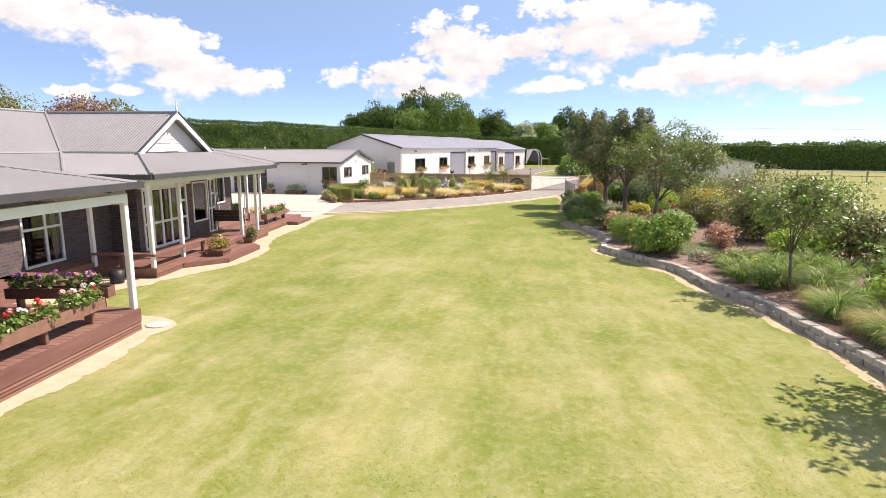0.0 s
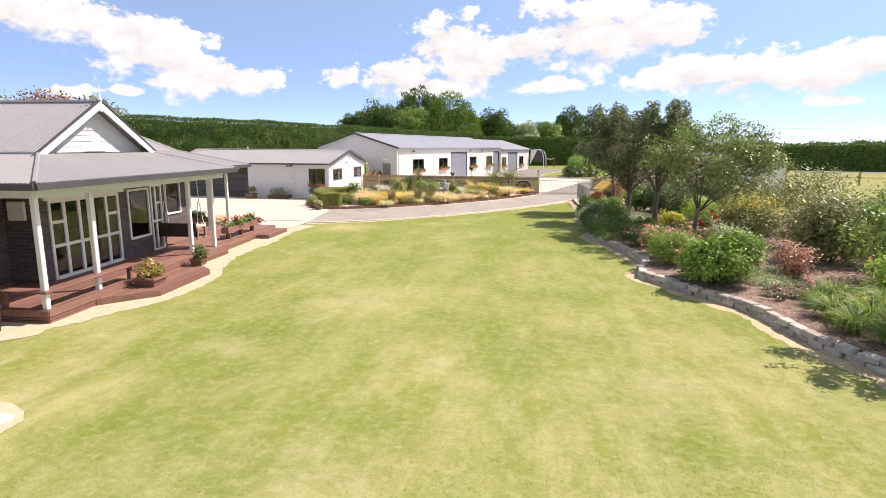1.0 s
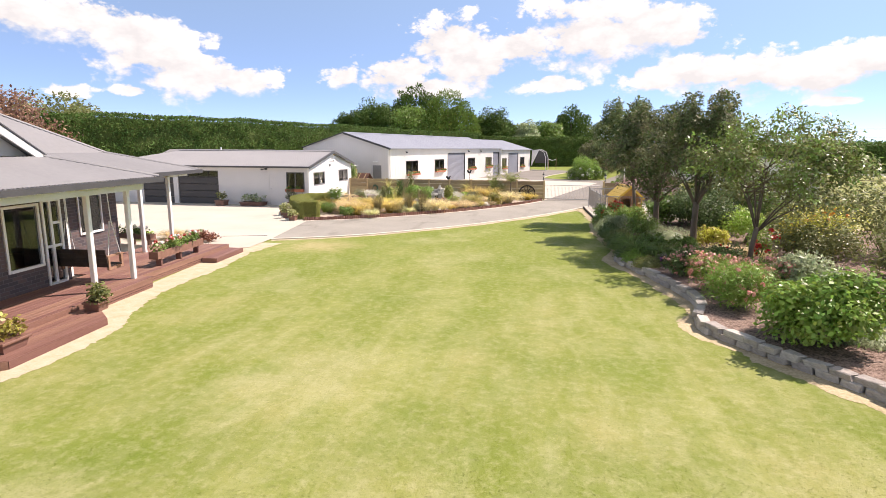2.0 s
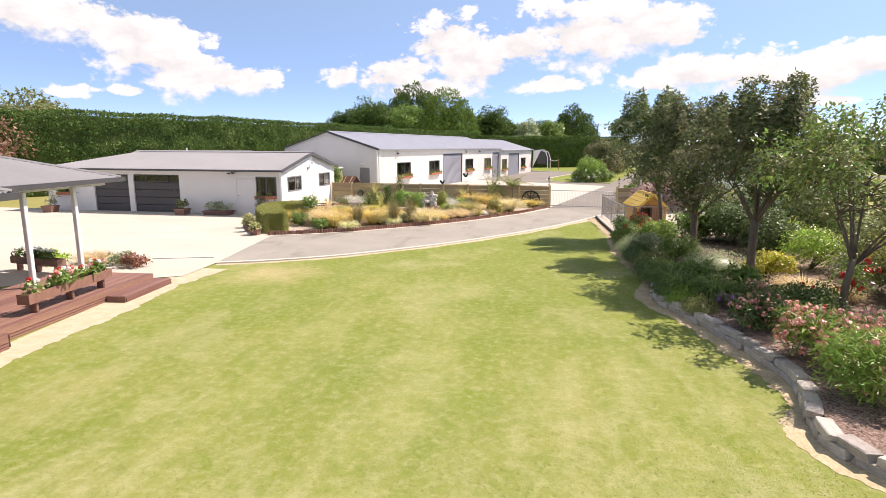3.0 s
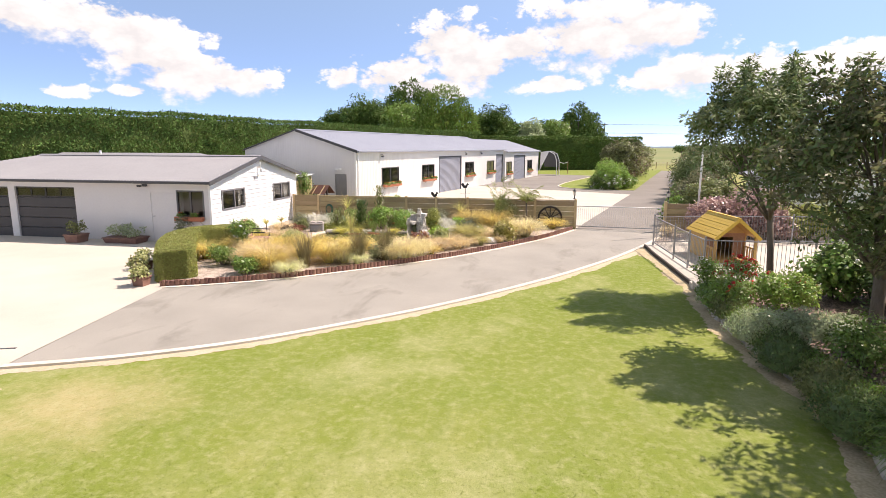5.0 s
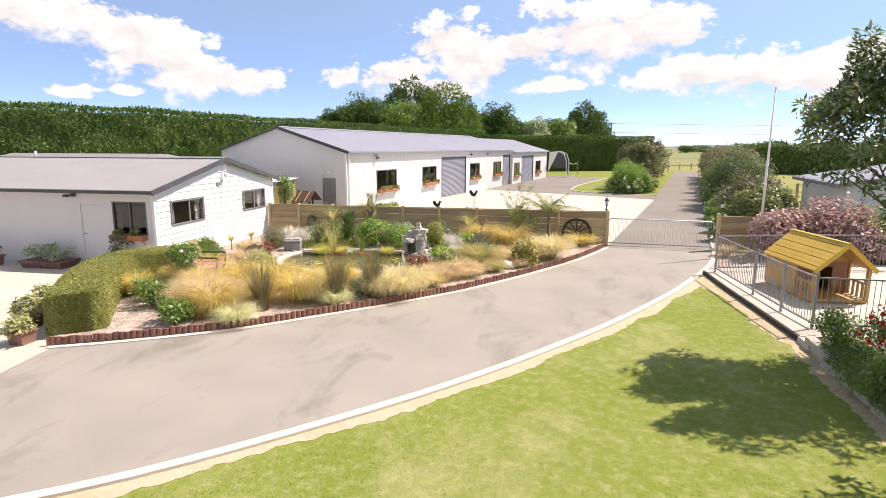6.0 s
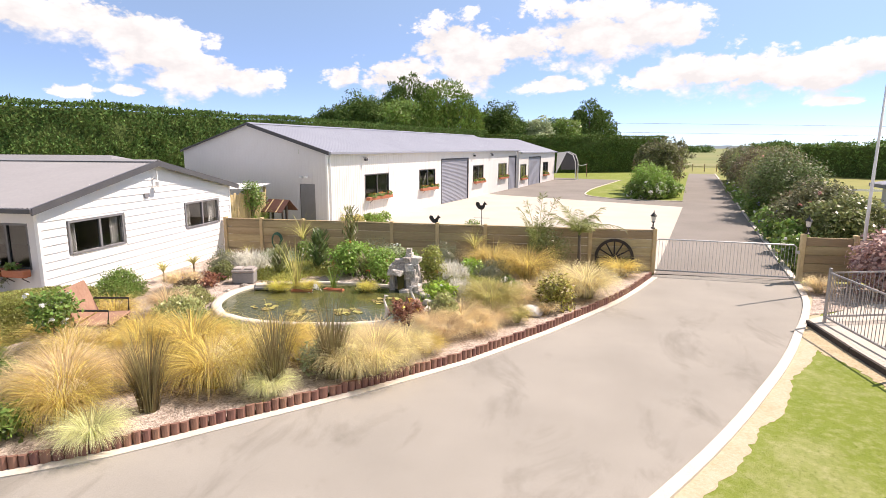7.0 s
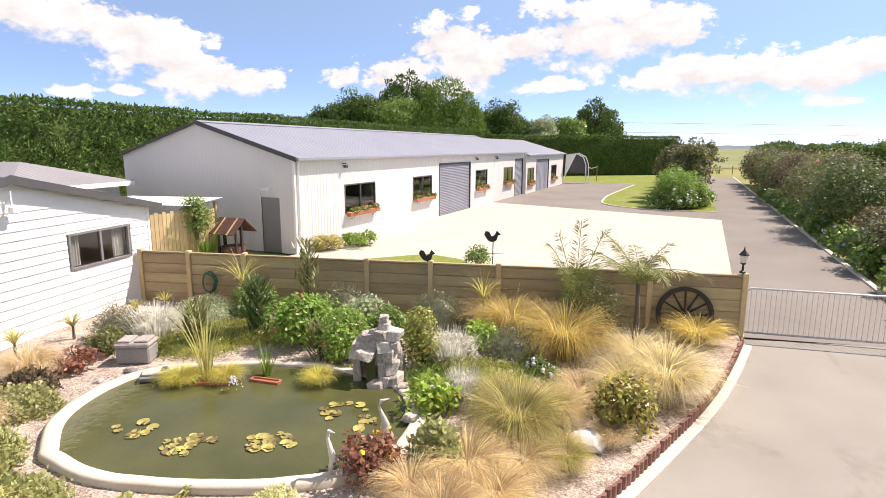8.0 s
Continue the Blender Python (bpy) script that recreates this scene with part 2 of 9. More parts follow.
def brick_material():
    m = material("dark_brick", (0.085, 0.075, 0.085), (0.15, 0.12, 0.12), scale=1.5, fine=14, rough=0.85)
    n, l = m.node_tree.nodes, m.node_tree.links
    b = n["Principled BSDF"]
    tc_ = n.new("ShaderNodeTexCoord")
    sp = n.new("ShaderNodeSeparateXYZ")
    l.new(tc_.outputs["Object"], sp.inputs[0])
    ad = n.new("ShaderNodeMath")
    ad.operation = "ADD"
    l.new(sp.outputs[0], ad.inputs[0])
    l.new(sp.outputs[1], ad.inputs[1])
    cb = n.new("ShaderNodeCombineXYZ")
    l.new(ad.outputs[0], cb.inputs[0])
    l.new(sp.outputs[2], cb.inputs[1])
    br = n.new("ShaderNodeTexBrick")
    br.inputs["Color1"].default_value = (0.075, 0.068, 0.078, 1)
    br.inputs["Color2"].default_value = (0.15, 0.105, 0.1, 1)
    br.inputs["Mortar"].default_value = (0.16, 0.15, 0.15, 1)
    br.inputs["Scale"].default_value = 1.0
    br.inputs["Brick Width"].default_value, br.inputs["Row Height"].default_value = 0.24, 0.086
    br.inputs["Mortar Size"].default_value = 0.006
    l.new(cb.outputs[0], br.inputs["Vector"])
    l.new(br.outputs["Color"], b.inputs["Base Color"])
    bp = n.new("ShaderNodeBump")
    bp.invert = True
    bp.inputs["Strength"].default_value, bp.inputs["Distance"].default_value = 0.6, 0.01
    l.new(br.outputs["Fac"], bp.inputs["Height"])
    l.new(bp.outputs[0], b.inputs["Normal"])
    return m


def glass_material(name, tint, rough=0.03):
    m = bpy.data.materials.new(name)
    m.use_nodes = True
    b = m.node_tree.nodes["Principled BSDF"]
    b.inputs["Base Color"].default_value = (*tint, 1)
    b.inputs["Roughness"].default_value = rough
    b.inputs["Specular IOR Level"].default_value = 0.8
    return m


M = {}
M["lawn"] = lawn_material()
M["blades"] = lawn_material("grass_blades", True)
M["paddock"] = material("paddock_grass", (0.30, 0.28, 0.11), (0.20, 0.23, 0.08), scale=0.05, fine=0.6, bump=0.3, bscale=5, where="World", rough=0.9, spec=0.1)
M["farfield"] = material("far_field", (0.14, 0.20, 0.08), (0.28, 0.26, 0.13), scale=0.006, fine=0.03, bump=0, where="World", rough=0.95, spec=0.1, stretch=(0.4, 1.6, 1))
M["hill"] = material("hazy_hill", (0.16, 0.21, 0.26), (0.20, 0.25, 0.28), scale=0.01, fine=0.05, bump=0, where="World", rough=1, spec=0)
M["asphalt"] = material("worn_asphalt", (0.255, 0.243, 0.213), (0.35, 0.332, 0.292), scale=0.6, fine=70, bump=0.35, bscale=160, where="World", rough=0.9, grit=0.45, contrast=0.45, spec=0.2, scuff=((0.175, 0.165, 0.14), 0.9, 0.54, 0.78))
M["asphalt2"] = material("dark_asphalt", (0.185, 0.17, 0.15), (0.265, 0.245, 0.22), scale=0.3, fine=50, bump=0.3, bscale=120, where="World", rough=0.9, spec=0.2)
M["concrete"] = material("pale_concrete", (0.455, 0.415, 0.35), (0.55, 0.505, 0.435), scale=0.5, fine=30, bump=0.12, bscale=120, where="World", rough=0.85, grit=0.25)
M["kerb"] = material("kerb_concrete", (0.53, 0.48, 0.40), (0.66, 0.61, 0.53), scale=2, fine=40, bump=0.2, where="World", rough=0.85)
M["soil"] = material("bare_sandy_soil", (0.57, 0.49, 0.38), (0.40, 0.35, 0.22), scale=4, fine=30, bump=0.5, bscale=50, where="World", rough=0.95, spec=0.1)
M["bed_soil"] = material("dry_bed_soil", (0.56, 0.46, 0.31), (0.36, 0.295, 0.18), scale=3, fine=24, bump=0.6, bscale=45, where="World", rough=0.95, spec=0.1, grit=0.7)
M["verge"] = material("trodden_dry_grass", (0.53, 0.45, 0.34), (0.40, 0.35, 0.23), scale=3, fine=22, bump=0.5, bscale=50, where="World", rough=0.95, spec=0.1, grit=0.6)
M["mulch"] = material("bark_mulch", (0.25, 0.198, 0.163), (0.66, 0.565, 0.485), scale=5, fine=32, bump=1.0, bscale=45, where="World", rough=0.95, grit=0.9, spec=0.1, dist=0.03)
M["darkmulch"] = material("red_brown_bark_mulch", (0.10, 0.065, 0.052), (0.40, 0.295, 0.245), scale=5, fine=32, bump=1.0, bscale=45, where="World", rough=0.95, grit=0.9, spec=0.1, dist=0.03)
M["white"] = material("white_paint", (0.76, 0.76, 0.75), (0.84, 0.84, 0.83), scale=1.5, fine=20, bump=0.05, rough=0.5, rand=0.02)
M["cream"] = material("cream_steel", (0.70, 0.69, 0.66), (0.76, 0.75, 0.73), scale=0.8, fine=12, bump=0.02, rough=0.5)
M["pale_grey"] = material("pale_grey_cladding", (0.62, 0.60, 0.595), (0.68, 0.66, 0.65), scale=0.8, fine=12, bump=0.05, rough=0.6)
M["roof_grey"] = material("grey_roof_steel", (0.245, 0.245, 0.252), (0.29, 0.29, 0.296), scale=0.6, fine=8, bump=0.03, rough=0.5, spec=0.35)
M["roof_blue"] = material("blue_grey_roof_steel", (0.25, 0.27, 0.32), (0.30, 0.32, 0.37), scale=0.5, fine=8, bump=0.03, rough=0.45, spec=0.4)
M["trim_dark"] = material("charcoal_trim", (0.055, 0.055, 0.06), (0.08, 0.08, 0.085), scale=2, fine=20, bump=0.03, rough=0.5)
M["door_dark"] = material("charcoal_door", (0.045, 0.043, 0.045), (0.065, 0.06, 0.06), scale=1, fine=15, bump=0.04, rough=0.45)
M["roller"] = material("blue_grey_roller_steel", (0.22, 0.235, 0.28), (0.27, 0.285, 0.33), scale=0.8, fine=10, bump=0.03, rough=0.45, metal=0.2)
M["alu"] = material("dark_aluminium", (0.10, 0.10, 0.105), (0.14, 0.14, 0.145), scale=2, fine=20, bump=0.02, rough=0.4, metal=0.4)
M["greyframe"] = material("grey_aluminium", (0.22, 0.22, 0.23), (0.28, 0.28, 0.29), scale=2, fine=20, bump=0.02, rough=0.4, metal=0.3)
M["brick"] = brick_material()
M["deck"] = material("red_brown_stained_timber", (0.165, 0.08, 0.06), (0.27, 0.145, 0.115), scale=1.2, fine=16, bump=0.25, bscale=30, rough=0.6, rand=0.18, stretch=(6, 0.6, 6))
M["fence"] = material("weathered_treated_pine", (0.30, 0.225, 0.12), (0.47, 0.375, 0.22), scale=1.3, fine=14, bump=0.35, bscale=25, rough=0.8, rand=0.16, stretch=(0.5, 6, 7))
M["post"] = material("pale_pine_post", (0.50, 0.38, 0.20), (0.64, 0.50, 0.29), scale=2, fine=14, bump=0.3, rough=0.8, rand=0.1)
M["hedge"] = leaf("shelterbelt_foliage", (0.060, 0.115, 0.032), (0.150, 0.225, 0.060), rough=0.7, transl=0.18, spec=0.12)
# darker than the sprays: shade inside the hedge put into the core's colour
M["hedge_shade_core"] = material("hedge_shade_core", (0.045, 0.07, 0.02), (0.095, 0.135, 0.04), scale=0.6, fine=3, bump=0.8, bscale=3, rough=0.9, where="World", spec=0.1, dist=0.2)


# ---- geometry helpers ----
class Geo:
    """Corners and faces of one mesh."""

    def __init__(self):
        self.v, self.f = [], []

    def add(self, verts, faces):
        k = len(self.v)
        self.v += [tuple(p) for p in verts]
        self.f += [tuple(i + k for i in q) for q in faces]
        return self

    def box(self, x0, y0, z0, x1, y1, z1, c=0.0):
        if c <= 0:
            return self.add([(x0, y0, z0), (x1, y0, z0), (x1, y1, z0), (x0, y1, z0), (x0, y0, z1), (x1, y0, z1), (x1, y1, z1), (x0, y1, z1)],
                            [(3, 2, 1, 0), (4, 5, 6, 7), (0, 1, 5, 4), (1, 2, 6, 5), (2, 3, 7, 6), (3, 0, 4, 7)])
        c = min(c, abs(x1 - x0) / 3, abs(y1 - y0) / 3, abs(z1 - z0) / 3)
        rings = []
        for z, e in ((z0, c), (z0 + c, 0), (z1 - c, 0), (z1, c)):
            rings.append([(x0 + c, y0 + e, z), (x1 - c, y0 + e, z), (x1 - e, y0 + c, z), (x1 - e, y1 - c, z),
                          (x1 - c, y1 - e, z), (x0 + c, y1 - e, z), (x0 + e, y1 - c, z), (x0 + e, y0 + c, z)])
        faces = [tuple(reversed(range(8))), tuple(range(24, 32))]
        for r in range(3):
            for i in range(8):
                j = (i + 1) % 8
                faces.append((r * 8 + i, r * 8 + j, r * 8 + 8 + j, r * 8 + 8 + i))
        return self.add([p for r in rings for p in r], faces)

    def prism(self, poly, z0, z1):
        n = len(poly)
        return self.add([(x, y, z0) for x, y in poly] + [(x, y, z1) for x, y in poly],
                        [tuple(reversed(range(n))), tuple(range(n, 2 * n))] + [(i, (i + 1) % n, n + (i + 1) % n, n + i) for i in range(n)])

    def solid(self, poly, off):
        """A flat polygon in space, thickened by the vector off."""
        n = len(poly)
        a = [Vector(p) for p in poly]
        return self.add(a + [p + Vector(off) for p in a],
                        [tuple(reversed(range(n))), tuple(range(n, 2 * n))] + [(i, (i + 1) % n, n + (i + 1) % n, n + i) for i in range(n)])

    def tube(self, pts, radii, n=8, cap=True):
        pts = [Vector(p) for p in pts]
        if isinstance(radii, (int, float)):
            radii = [radii] * len(pts)
        k = len(self.v)
        for i, p in enumerate(pts):
            d = (pts[min(i + 1, len(pts) - 1)] - pts[max(i - 1, 0)]).normalized()
            a = d.cross(Vector((0.31, 0.87, 0.38)) if abs(d.z) > 0.8 else Vector((0, 0, 1))).normalized()
            b = d.cross(a)
            for j in range(n):
                t = 2 * math.pi * j / n
                self.v.append(tuple(p + radii[i] * (a * math.cos(t) + b * math.sin(t))))
        for i in range(len(pts) - 1):
            for j in range(n):
                q = (j + 1) % n
                self.f.append((k + i * n + j, k + i * n + q, k + i * n + n + q, k + i * n + n + j))
        if cap:
            self.f.append(tuple(k + j for j in reversed(range(n))))
            self.f.append(tuple(k + (len(pts) - 1) * n + j for j in range(n)))
        return self

    def bar(self, p, q, w, h):
        """A square bar from p to q."""
        p, q = Vector(p), Vector(q)
        d = (q - p).normalized()
        a = d.cross(Vector((0, 0, 1)))
        a = Vector((1, 0, 0)) if a.length < 1e-4 else a.normalized()
        b = a.cross(d)
        vs = [e + a * s * w / 2 + b * t * h / 2 for e in (p, q) for s, t in ((-1, -1), (1, -1), (1, 1), (-1, 1))]
        return self.add(vs, [(0, 1, 2, 3), (7, 6, 5, 4), (0, 4, 5, 1), (1, 5, 6, 2), (2, 6, 7, 3), (3, 7, 4, 0)])

    def wall(self, axis, at, t, a0, a1, z0, z1, holes=()):
        """An upright wall along an axis, thickness from at to at + t, with openings (a, b, z, z)."""
        xs = sorted({a0, a1, *[h[0] for h in holes], *[h[1] for h in holes]})
        zs = sorted({z0, z1, *[h[2] for h in holes], *[h[3] for h in holes]})
        lo, hi = min(at, at + t), max(at, at + t)
        ids = {}

        def v(i, j, s):
            if (i, j, s) not in ids:
                ids[i, j, s] = len(self.v)
                c = hi if s else lo
                self.v.append((xs[i], c, zs[j]) if axis == "x" else (c, xs[i], zs[j]))
            return ids[i, j, s]

        def solid_at(i, j):
            if not (0 <= i < len(xs) - 1 and 0 <= j < len(zs) - 1):
                return False
            mx, mz = (xs[i] + xs[i + 1]) / 2, (zs[j] + zs[j + 1]) / 2
            return not any(h[0] < mx < h[1] and h[2] < mz < h[3] for h in holes)

        for i in range(len(xs) - 1):
            for j in range(len(zs) - 1):
                if not solid_at(i, j):
                    continue
                q = ((i, j), (i + 1, j), (i + 1, j + 1), (i, j + 1))
                self.f.append(tuple(v(*c, 0) for c in q))
                self.f.append(tuple(v(*c, 1) for c in reversed(q)))
                for k, (di, dj) in enumerate(((0, -1), (1, 0), (0, 1), (-1, 0))):
                    if not solid_at(i + di, j + dj):
                        a, b = q[k], q[(k + 1) % 4]
                        self.f.append((v(*a, 0), v(*a, 1), v(*b, 1), v(*b, 0)))
        return self

    def ribbed(self, poly, along, pitch=0.1, amp=0.012, steps=4, flatrib=False):
        """A flat convex polygon of profiled steel, with ribs that run the way of along."""
        ps = [Vector(p) for p in poly]
        nrm = (ps[1] - ps[0]).cross(ps[2] - ps[1]).normalized()
        if nrm.z < -1e-3:
            nrm = -nrm
        al = Vector(along)
        al = (al - nrm * al.dot(nrm)).normalized()
        ac = nrm.cross(al)
        o = ps[0]
        st = [((p - o).dot(ac), (p - o).dot(al)) for p in ps]
        lo, hi = min(s for s, _ in st), max(s for s, _ in st)
        cuts = sorted({lo + 1e-4, hi - 1e-4, *[min(max(s, lo + 1e-4), hi - 1e-4) for s, _ in st], *np.arange(lo + 1e-4, hi, pitch / steps).tolist()})
        rows = []
        for s in cuts:
            hits = []
            for i in range(len(st)):
                (s0, t0), (s1, t1) = st[i], st[(i + 1) % len(st)]
                if (s0 - s) * (s1 - s) <= 0 and abs(s1 - s0) > 1e-9:
                    hits.append(t0 + (t1 - t0) * (s - s0) / (s1 - s0))
            if len(hits) < 2:
                continue
            ph = (s / pitch) % 1
            h = amp * (1 if ph < 0.2 else 0) if flatrib else amp * math.sin(2 * math.pi * ph)
            rows.append([o + ac * s + al * t + nrm * h for t in (min(hits), max(hits))])
        k = len(self.v)
        for r in rows:
            self.v += [tuple(r[0]), tuple(r[1])]
        for i in range(len(rows) - 1):
            self.f.append((k + 2 * i, k + 2 * i + 2, k + 2 * i + 3, k + 2 * i + 1))
        return self


def mesh(name, g, mat, smooth=False):
    me = bpy.data.meshes.new(name)
    me.from_pydata(g.v, [], g.f)
    me.materials.append(mat)
    if smooth:
        me.polygons.foreach_set("use_smooth", [True] * len(me.polygons))
    me.update()
    return me


def part(name, g, mat, parent=None, label="", smooth=False, at=None):
    """One mesh object, under a thing or under a part."""
    ob = new(name, g if isinstance(g, bpy.types.Mesh) else mesh(name, g, mat, smooth))
    if parent:
        ob.parent = parent
    if at is not None:
        ob.matrix_basis = at
    if label:
        tagged(ob, label)
    return ob


def thing(name, label, category, m=None, group="", kind=""):
    ob = new(name)
    ob.empty_display_size = 0.2
    if m is not None:
        ob.matrix_basis = m
    return tagged(ob, label, category, group, kind)


def structure(name, g, mat, label, category="", smooth=False):
    return tagged(part(name, g, mat, None, "", smooth), label, category or name.replace("_", " "), kind="structure")


def spline(pts, step=0.5):
    """A smooth line through points on the ground."""
    pts = [Vector((*p, 0)) if len(p) == 2 else Vector(p) for p in pts]
    out = []
    for i in range(len(pts) - 1):
        p0, p1, p2, p3 = pts[max(i - 1, 0)], pts[i], pts[i + 1], pts[min(i + 2, len(pts) - 1)]
        n = max(1, int((p2 - p1).length / step))
        for k in range(n):
            t = k / n
            out.append(0.5 * ((2 * p1) + (p2 - p0) * t + (2 * p0 - 5 * p1 + 4 * p2 - p3) * t * t + (3 * p1 - p0 - 3 * p2 + p3) * t ** 3))
    return out + [pts[-1]]


def offset(line, d):
    out = []
    for i, p in enumerate(line):
        t = (line[min(i + 1, len(line) - 1)] - line[max(i - 1, 0)]).normalized()
        out.append(p + Vector((t.y, -t.x, 0)) * d)
    return out


def band(g, a, b, z0, z1):
    """A flat kerb between two lines of equal count, from height z0 to z1."""
    n = len(a)
    k = len(g.v)
    for line, z in ((a, z0), (a, z1), (b, z1), (b, z0)):
        g.v += [(p.x, p.y, z) for p in line]
    for i in range(n - 1):
        for r in range(3):
            g.f.append((k + r * n + i, k + r * n + i + 1, k + (r + 1) * n + i + 1, k + (r + 1) * n + i))
    g.f += [(k, k + n, k + 2 * n, k + 3 * n), (k + n - 1, k + 4 * n - 1, k + 3 * n - 1, k + 2 * n - 1)]
    return g


def sheet(g, poly, z):
    return g.add([(p[0], p[1], z) for p in poly], [tuple(range(len(poly)))])

# ---- ground ----
structure("ground", sheet(Geo(), [(-3000, -300), (3000, -300), (3000, 4000), (-3000, 4000)], -0.05), M["paddock"], "dry yellow-green paddock grass reaching the horizon", "ground")
structure("far_field", sheet(Geo(), [(-800, 150), (900, 150), (900, 3500), (-800, 3500)], 0.02), M["farfield"], "distant green and straw coloured farm fields", "field")
KERB = spline([(-11.45, 28.25), (-9.9, 28.98), (-8.0, 30.25), (-5.85, 32.3), (-4.55, 33.75), (-3.75, 34.75), (-3.0, 35.75), (-2.35, 36.65), (-1.65, 37.7), (-1.0, 38.75), (-0.4, 39.75), (0.15, 40.75), (0.72, 41.9), (1.2, 42.85), (1.9, 44.5), (2.5, 46.6)])
BEDLINE = offset(spline([(-12.5, 33.72), (-11.7, 34.1), (-10.55, 34.75), (-9.52, 35.45), (-8.57, 36.33), (-7.42, 37.4), (-6.45, 38.4), (-5.8, 39.1), (-4.98, 40.2), (-4.3, 41.15), (-3.72, 42.05), (-3.2, 42.87), (-2.58, 43.95), (-1.95, 45.25), (-1.4, 46.5)]), 0.1)
STONELINE = spline([(1.12, 42.3), (1.15, 40.6), (1.25, 38.8), (1.35, 36.6), (1.2, 34.2), (1.18, 32.2), (1.32, 30.7), (1.48, 29.4), (1.5, 28.4), (1.25, 27.2), (1.1, 26.25), (1.3, 25.6), (1.55, 24.9), (1.8, 24.1), (2.08, 23.0), (2.3, 21.9), (2.25, 21.1), (1.99, 20.35), (1.94, 19.8), (2.07, 19.35), (2.38, 18.85), (2.7, 18.27), (3.14, 17.62), (3.58, 17.0), (3.83, 16.36), (3.98, 15.5), (4.12, 14.75), (4.38, 14.1), (4.7, 13.3), (4.88, 12.3), (5.0, 11.5), (5.13, 10.8), (5.24, 9.9), (5.32, 9.0), (5.4, 6), (5.6, 2), (5.7, -6)])
lawn_poly = [(-16, -20), (8, -20), (8, 18), (4, 30), (4, 43), (2.3, 45)] + [(p.x, p.y) for p in reversed(KERB[:-3])] + [(-12.5, 26.8), (-16, 26.8)]
structure("lawn", sheet(Geo(), lawn_poly, 0.0), M["lawn"], "mown lawn patched green and straw yellow", "lawn")


def ragged(line, side, width, z, wob=0.25, seed=3):
    """A strip of bare soil along a line, with an uneven far edge."""
    g = Geo()
    rng = random.Random(seed)
    outer = []
    for i, p in enumerate(line):
        t = (line[min(i + 1, len(line) - 1)] - line[max(i - 1, 0)]).normalized()
        q = Vector((t.y, -t.x, 0)) * side
        d = width * max(0.15, 1 + wob * (noise.noise(p * 0.6) + 0.6 * noise.noise(p * 1.9) + 0.35 * noise.noise(p * 5.3) + 0.3 * noise.noise(p * 13) + 0.3 * noise.noise(p * 31)))
        outer.append(p + q * d)
    n = len(line)
    line = offset(line, -0.6 * side)
    g.v = [(p.x, p.y, z) for p in line] + [(p.x, p.y, z) for p in outer]
    g.f = [(i, i + 1, n + i + 1, n + i) for i in range(n - 1)]
    return g


def hpt(x, y):
    a = radians(4.8)
    return (-10.35 + x * math.cos(a) - y * math.sin(a), 13.3 + x * math.sin(a) + y * math.cos(a))


structure("soil_strip", ragged(spline([hpt(2.3, -14), hpt(2.3, -8), hpt(2.33, -4.2)], 0.06), 1, 0.5, 0.006, 0.3), M["soil"], "bare sandy soil strip beside the deck", "soil")
nook = spline([hpt(2.2, -4.6), hpt(2.78, -4.5), hpt(2.92, -3.9), hpt(2.35, -3.45), hpt(1.2, -3.25), hpt(0.4, -2.5), hpt(-0.1, -1.5), hpt(0.45, -0.75), hpt(0.3, -0.3), hpt(-1.6, -0.3), hpt(-1.7, -4.1), hpt(2.2, -4.6)], 0.3)
structure("soil_nook", sheet(Geo(), [(q.x + 0.04 * noise.noise(q * 3), q.y + 0.05 * noise.noise(q * 3 + Vector((7, 0, 0)))) for q in nook[:-1]], 0.009), M["soil"], "bare sandy soil between the two decks", "soil")
structure("soil_border", ragged(spline([hpt(0.15, -0.4), hpt(0.6, 0.7), hpt(1.1, 1.7), hpt(1.15, 3.0), hpt(1.12, 4.4), hpt(0.62, 5.6), hpt(0.42, 9), hpt(0.34, 11.5), hpt(0.5, 14.2)], 0.06), 1, 0.29, 0.006, 0.6), M["soil"], "bare sandy soil strip along the deck steps", "soil")
structure("concrete_pad", Geo().prism([(hpt(2.55, -3.95)[0] + 0.24 * math.cos(k * 0.7), hpt(2.55, -3.95)[1] + 0.2 * math.sin(k * 0.7)) for k in range(9)], 0.0, 0.03), M["kerb"], "pale concrete pad at the deck's corner", "paving")
structure("soil_edge", ragged(spline([(p.x, p.y) for p in STONELINE[::2]], 0.06), 1, 0.3, 0.0045, 0.6, 5), M["bed_soil"], "bare dry soil strip along the stone edging", "soil")
structure("soil_verge", ragged(offset(spline([(p.x, p.y) for p in KERB], 0.08), 0.13), 1, 0.21, 0.004, 0.6, 8), M["verge"], "dry trodden verge along the kerb", "soil")

drive = [(p.x, p.y) for p in KERB] + [(2.6, 46.8), (-1.1, 46.95)] + [(p.x, p.y) for p in reversed(BEDLINE)] + [(-12.3, 33.4)]
structure("road", sheet(Geo(), drive, 0.012), M["asphalt"], "worn grey asphalt driveway curving past the lawn", "driveway")
structure("kerb", band(Geo(), offset(KERB, -0.02), offset(KERB, 0.13), -0.03, 0.045), M["kerb"], "pale concrete kerb along the driveway", "kerb")
structure("kerb_inner", band(Geo(), offset(BEDLINE, 0.03), offset(BEDLINE, 0.19), -0.03, 0.03), M["kerb"], "pale concrete mowing strip before the log edging", "kerb")
structure("patio", sheet(Geo(), [(-11.45, 28.2), (-12.3, 33.5), (-14.9, 40.2), (-34, 40.3), (-36, 24), (-16, 24), (-13, 25.5), (-11.35, 26.4)], 0.018), M["concrete"], "sunlit pale concrete yard before the garage", "paving")
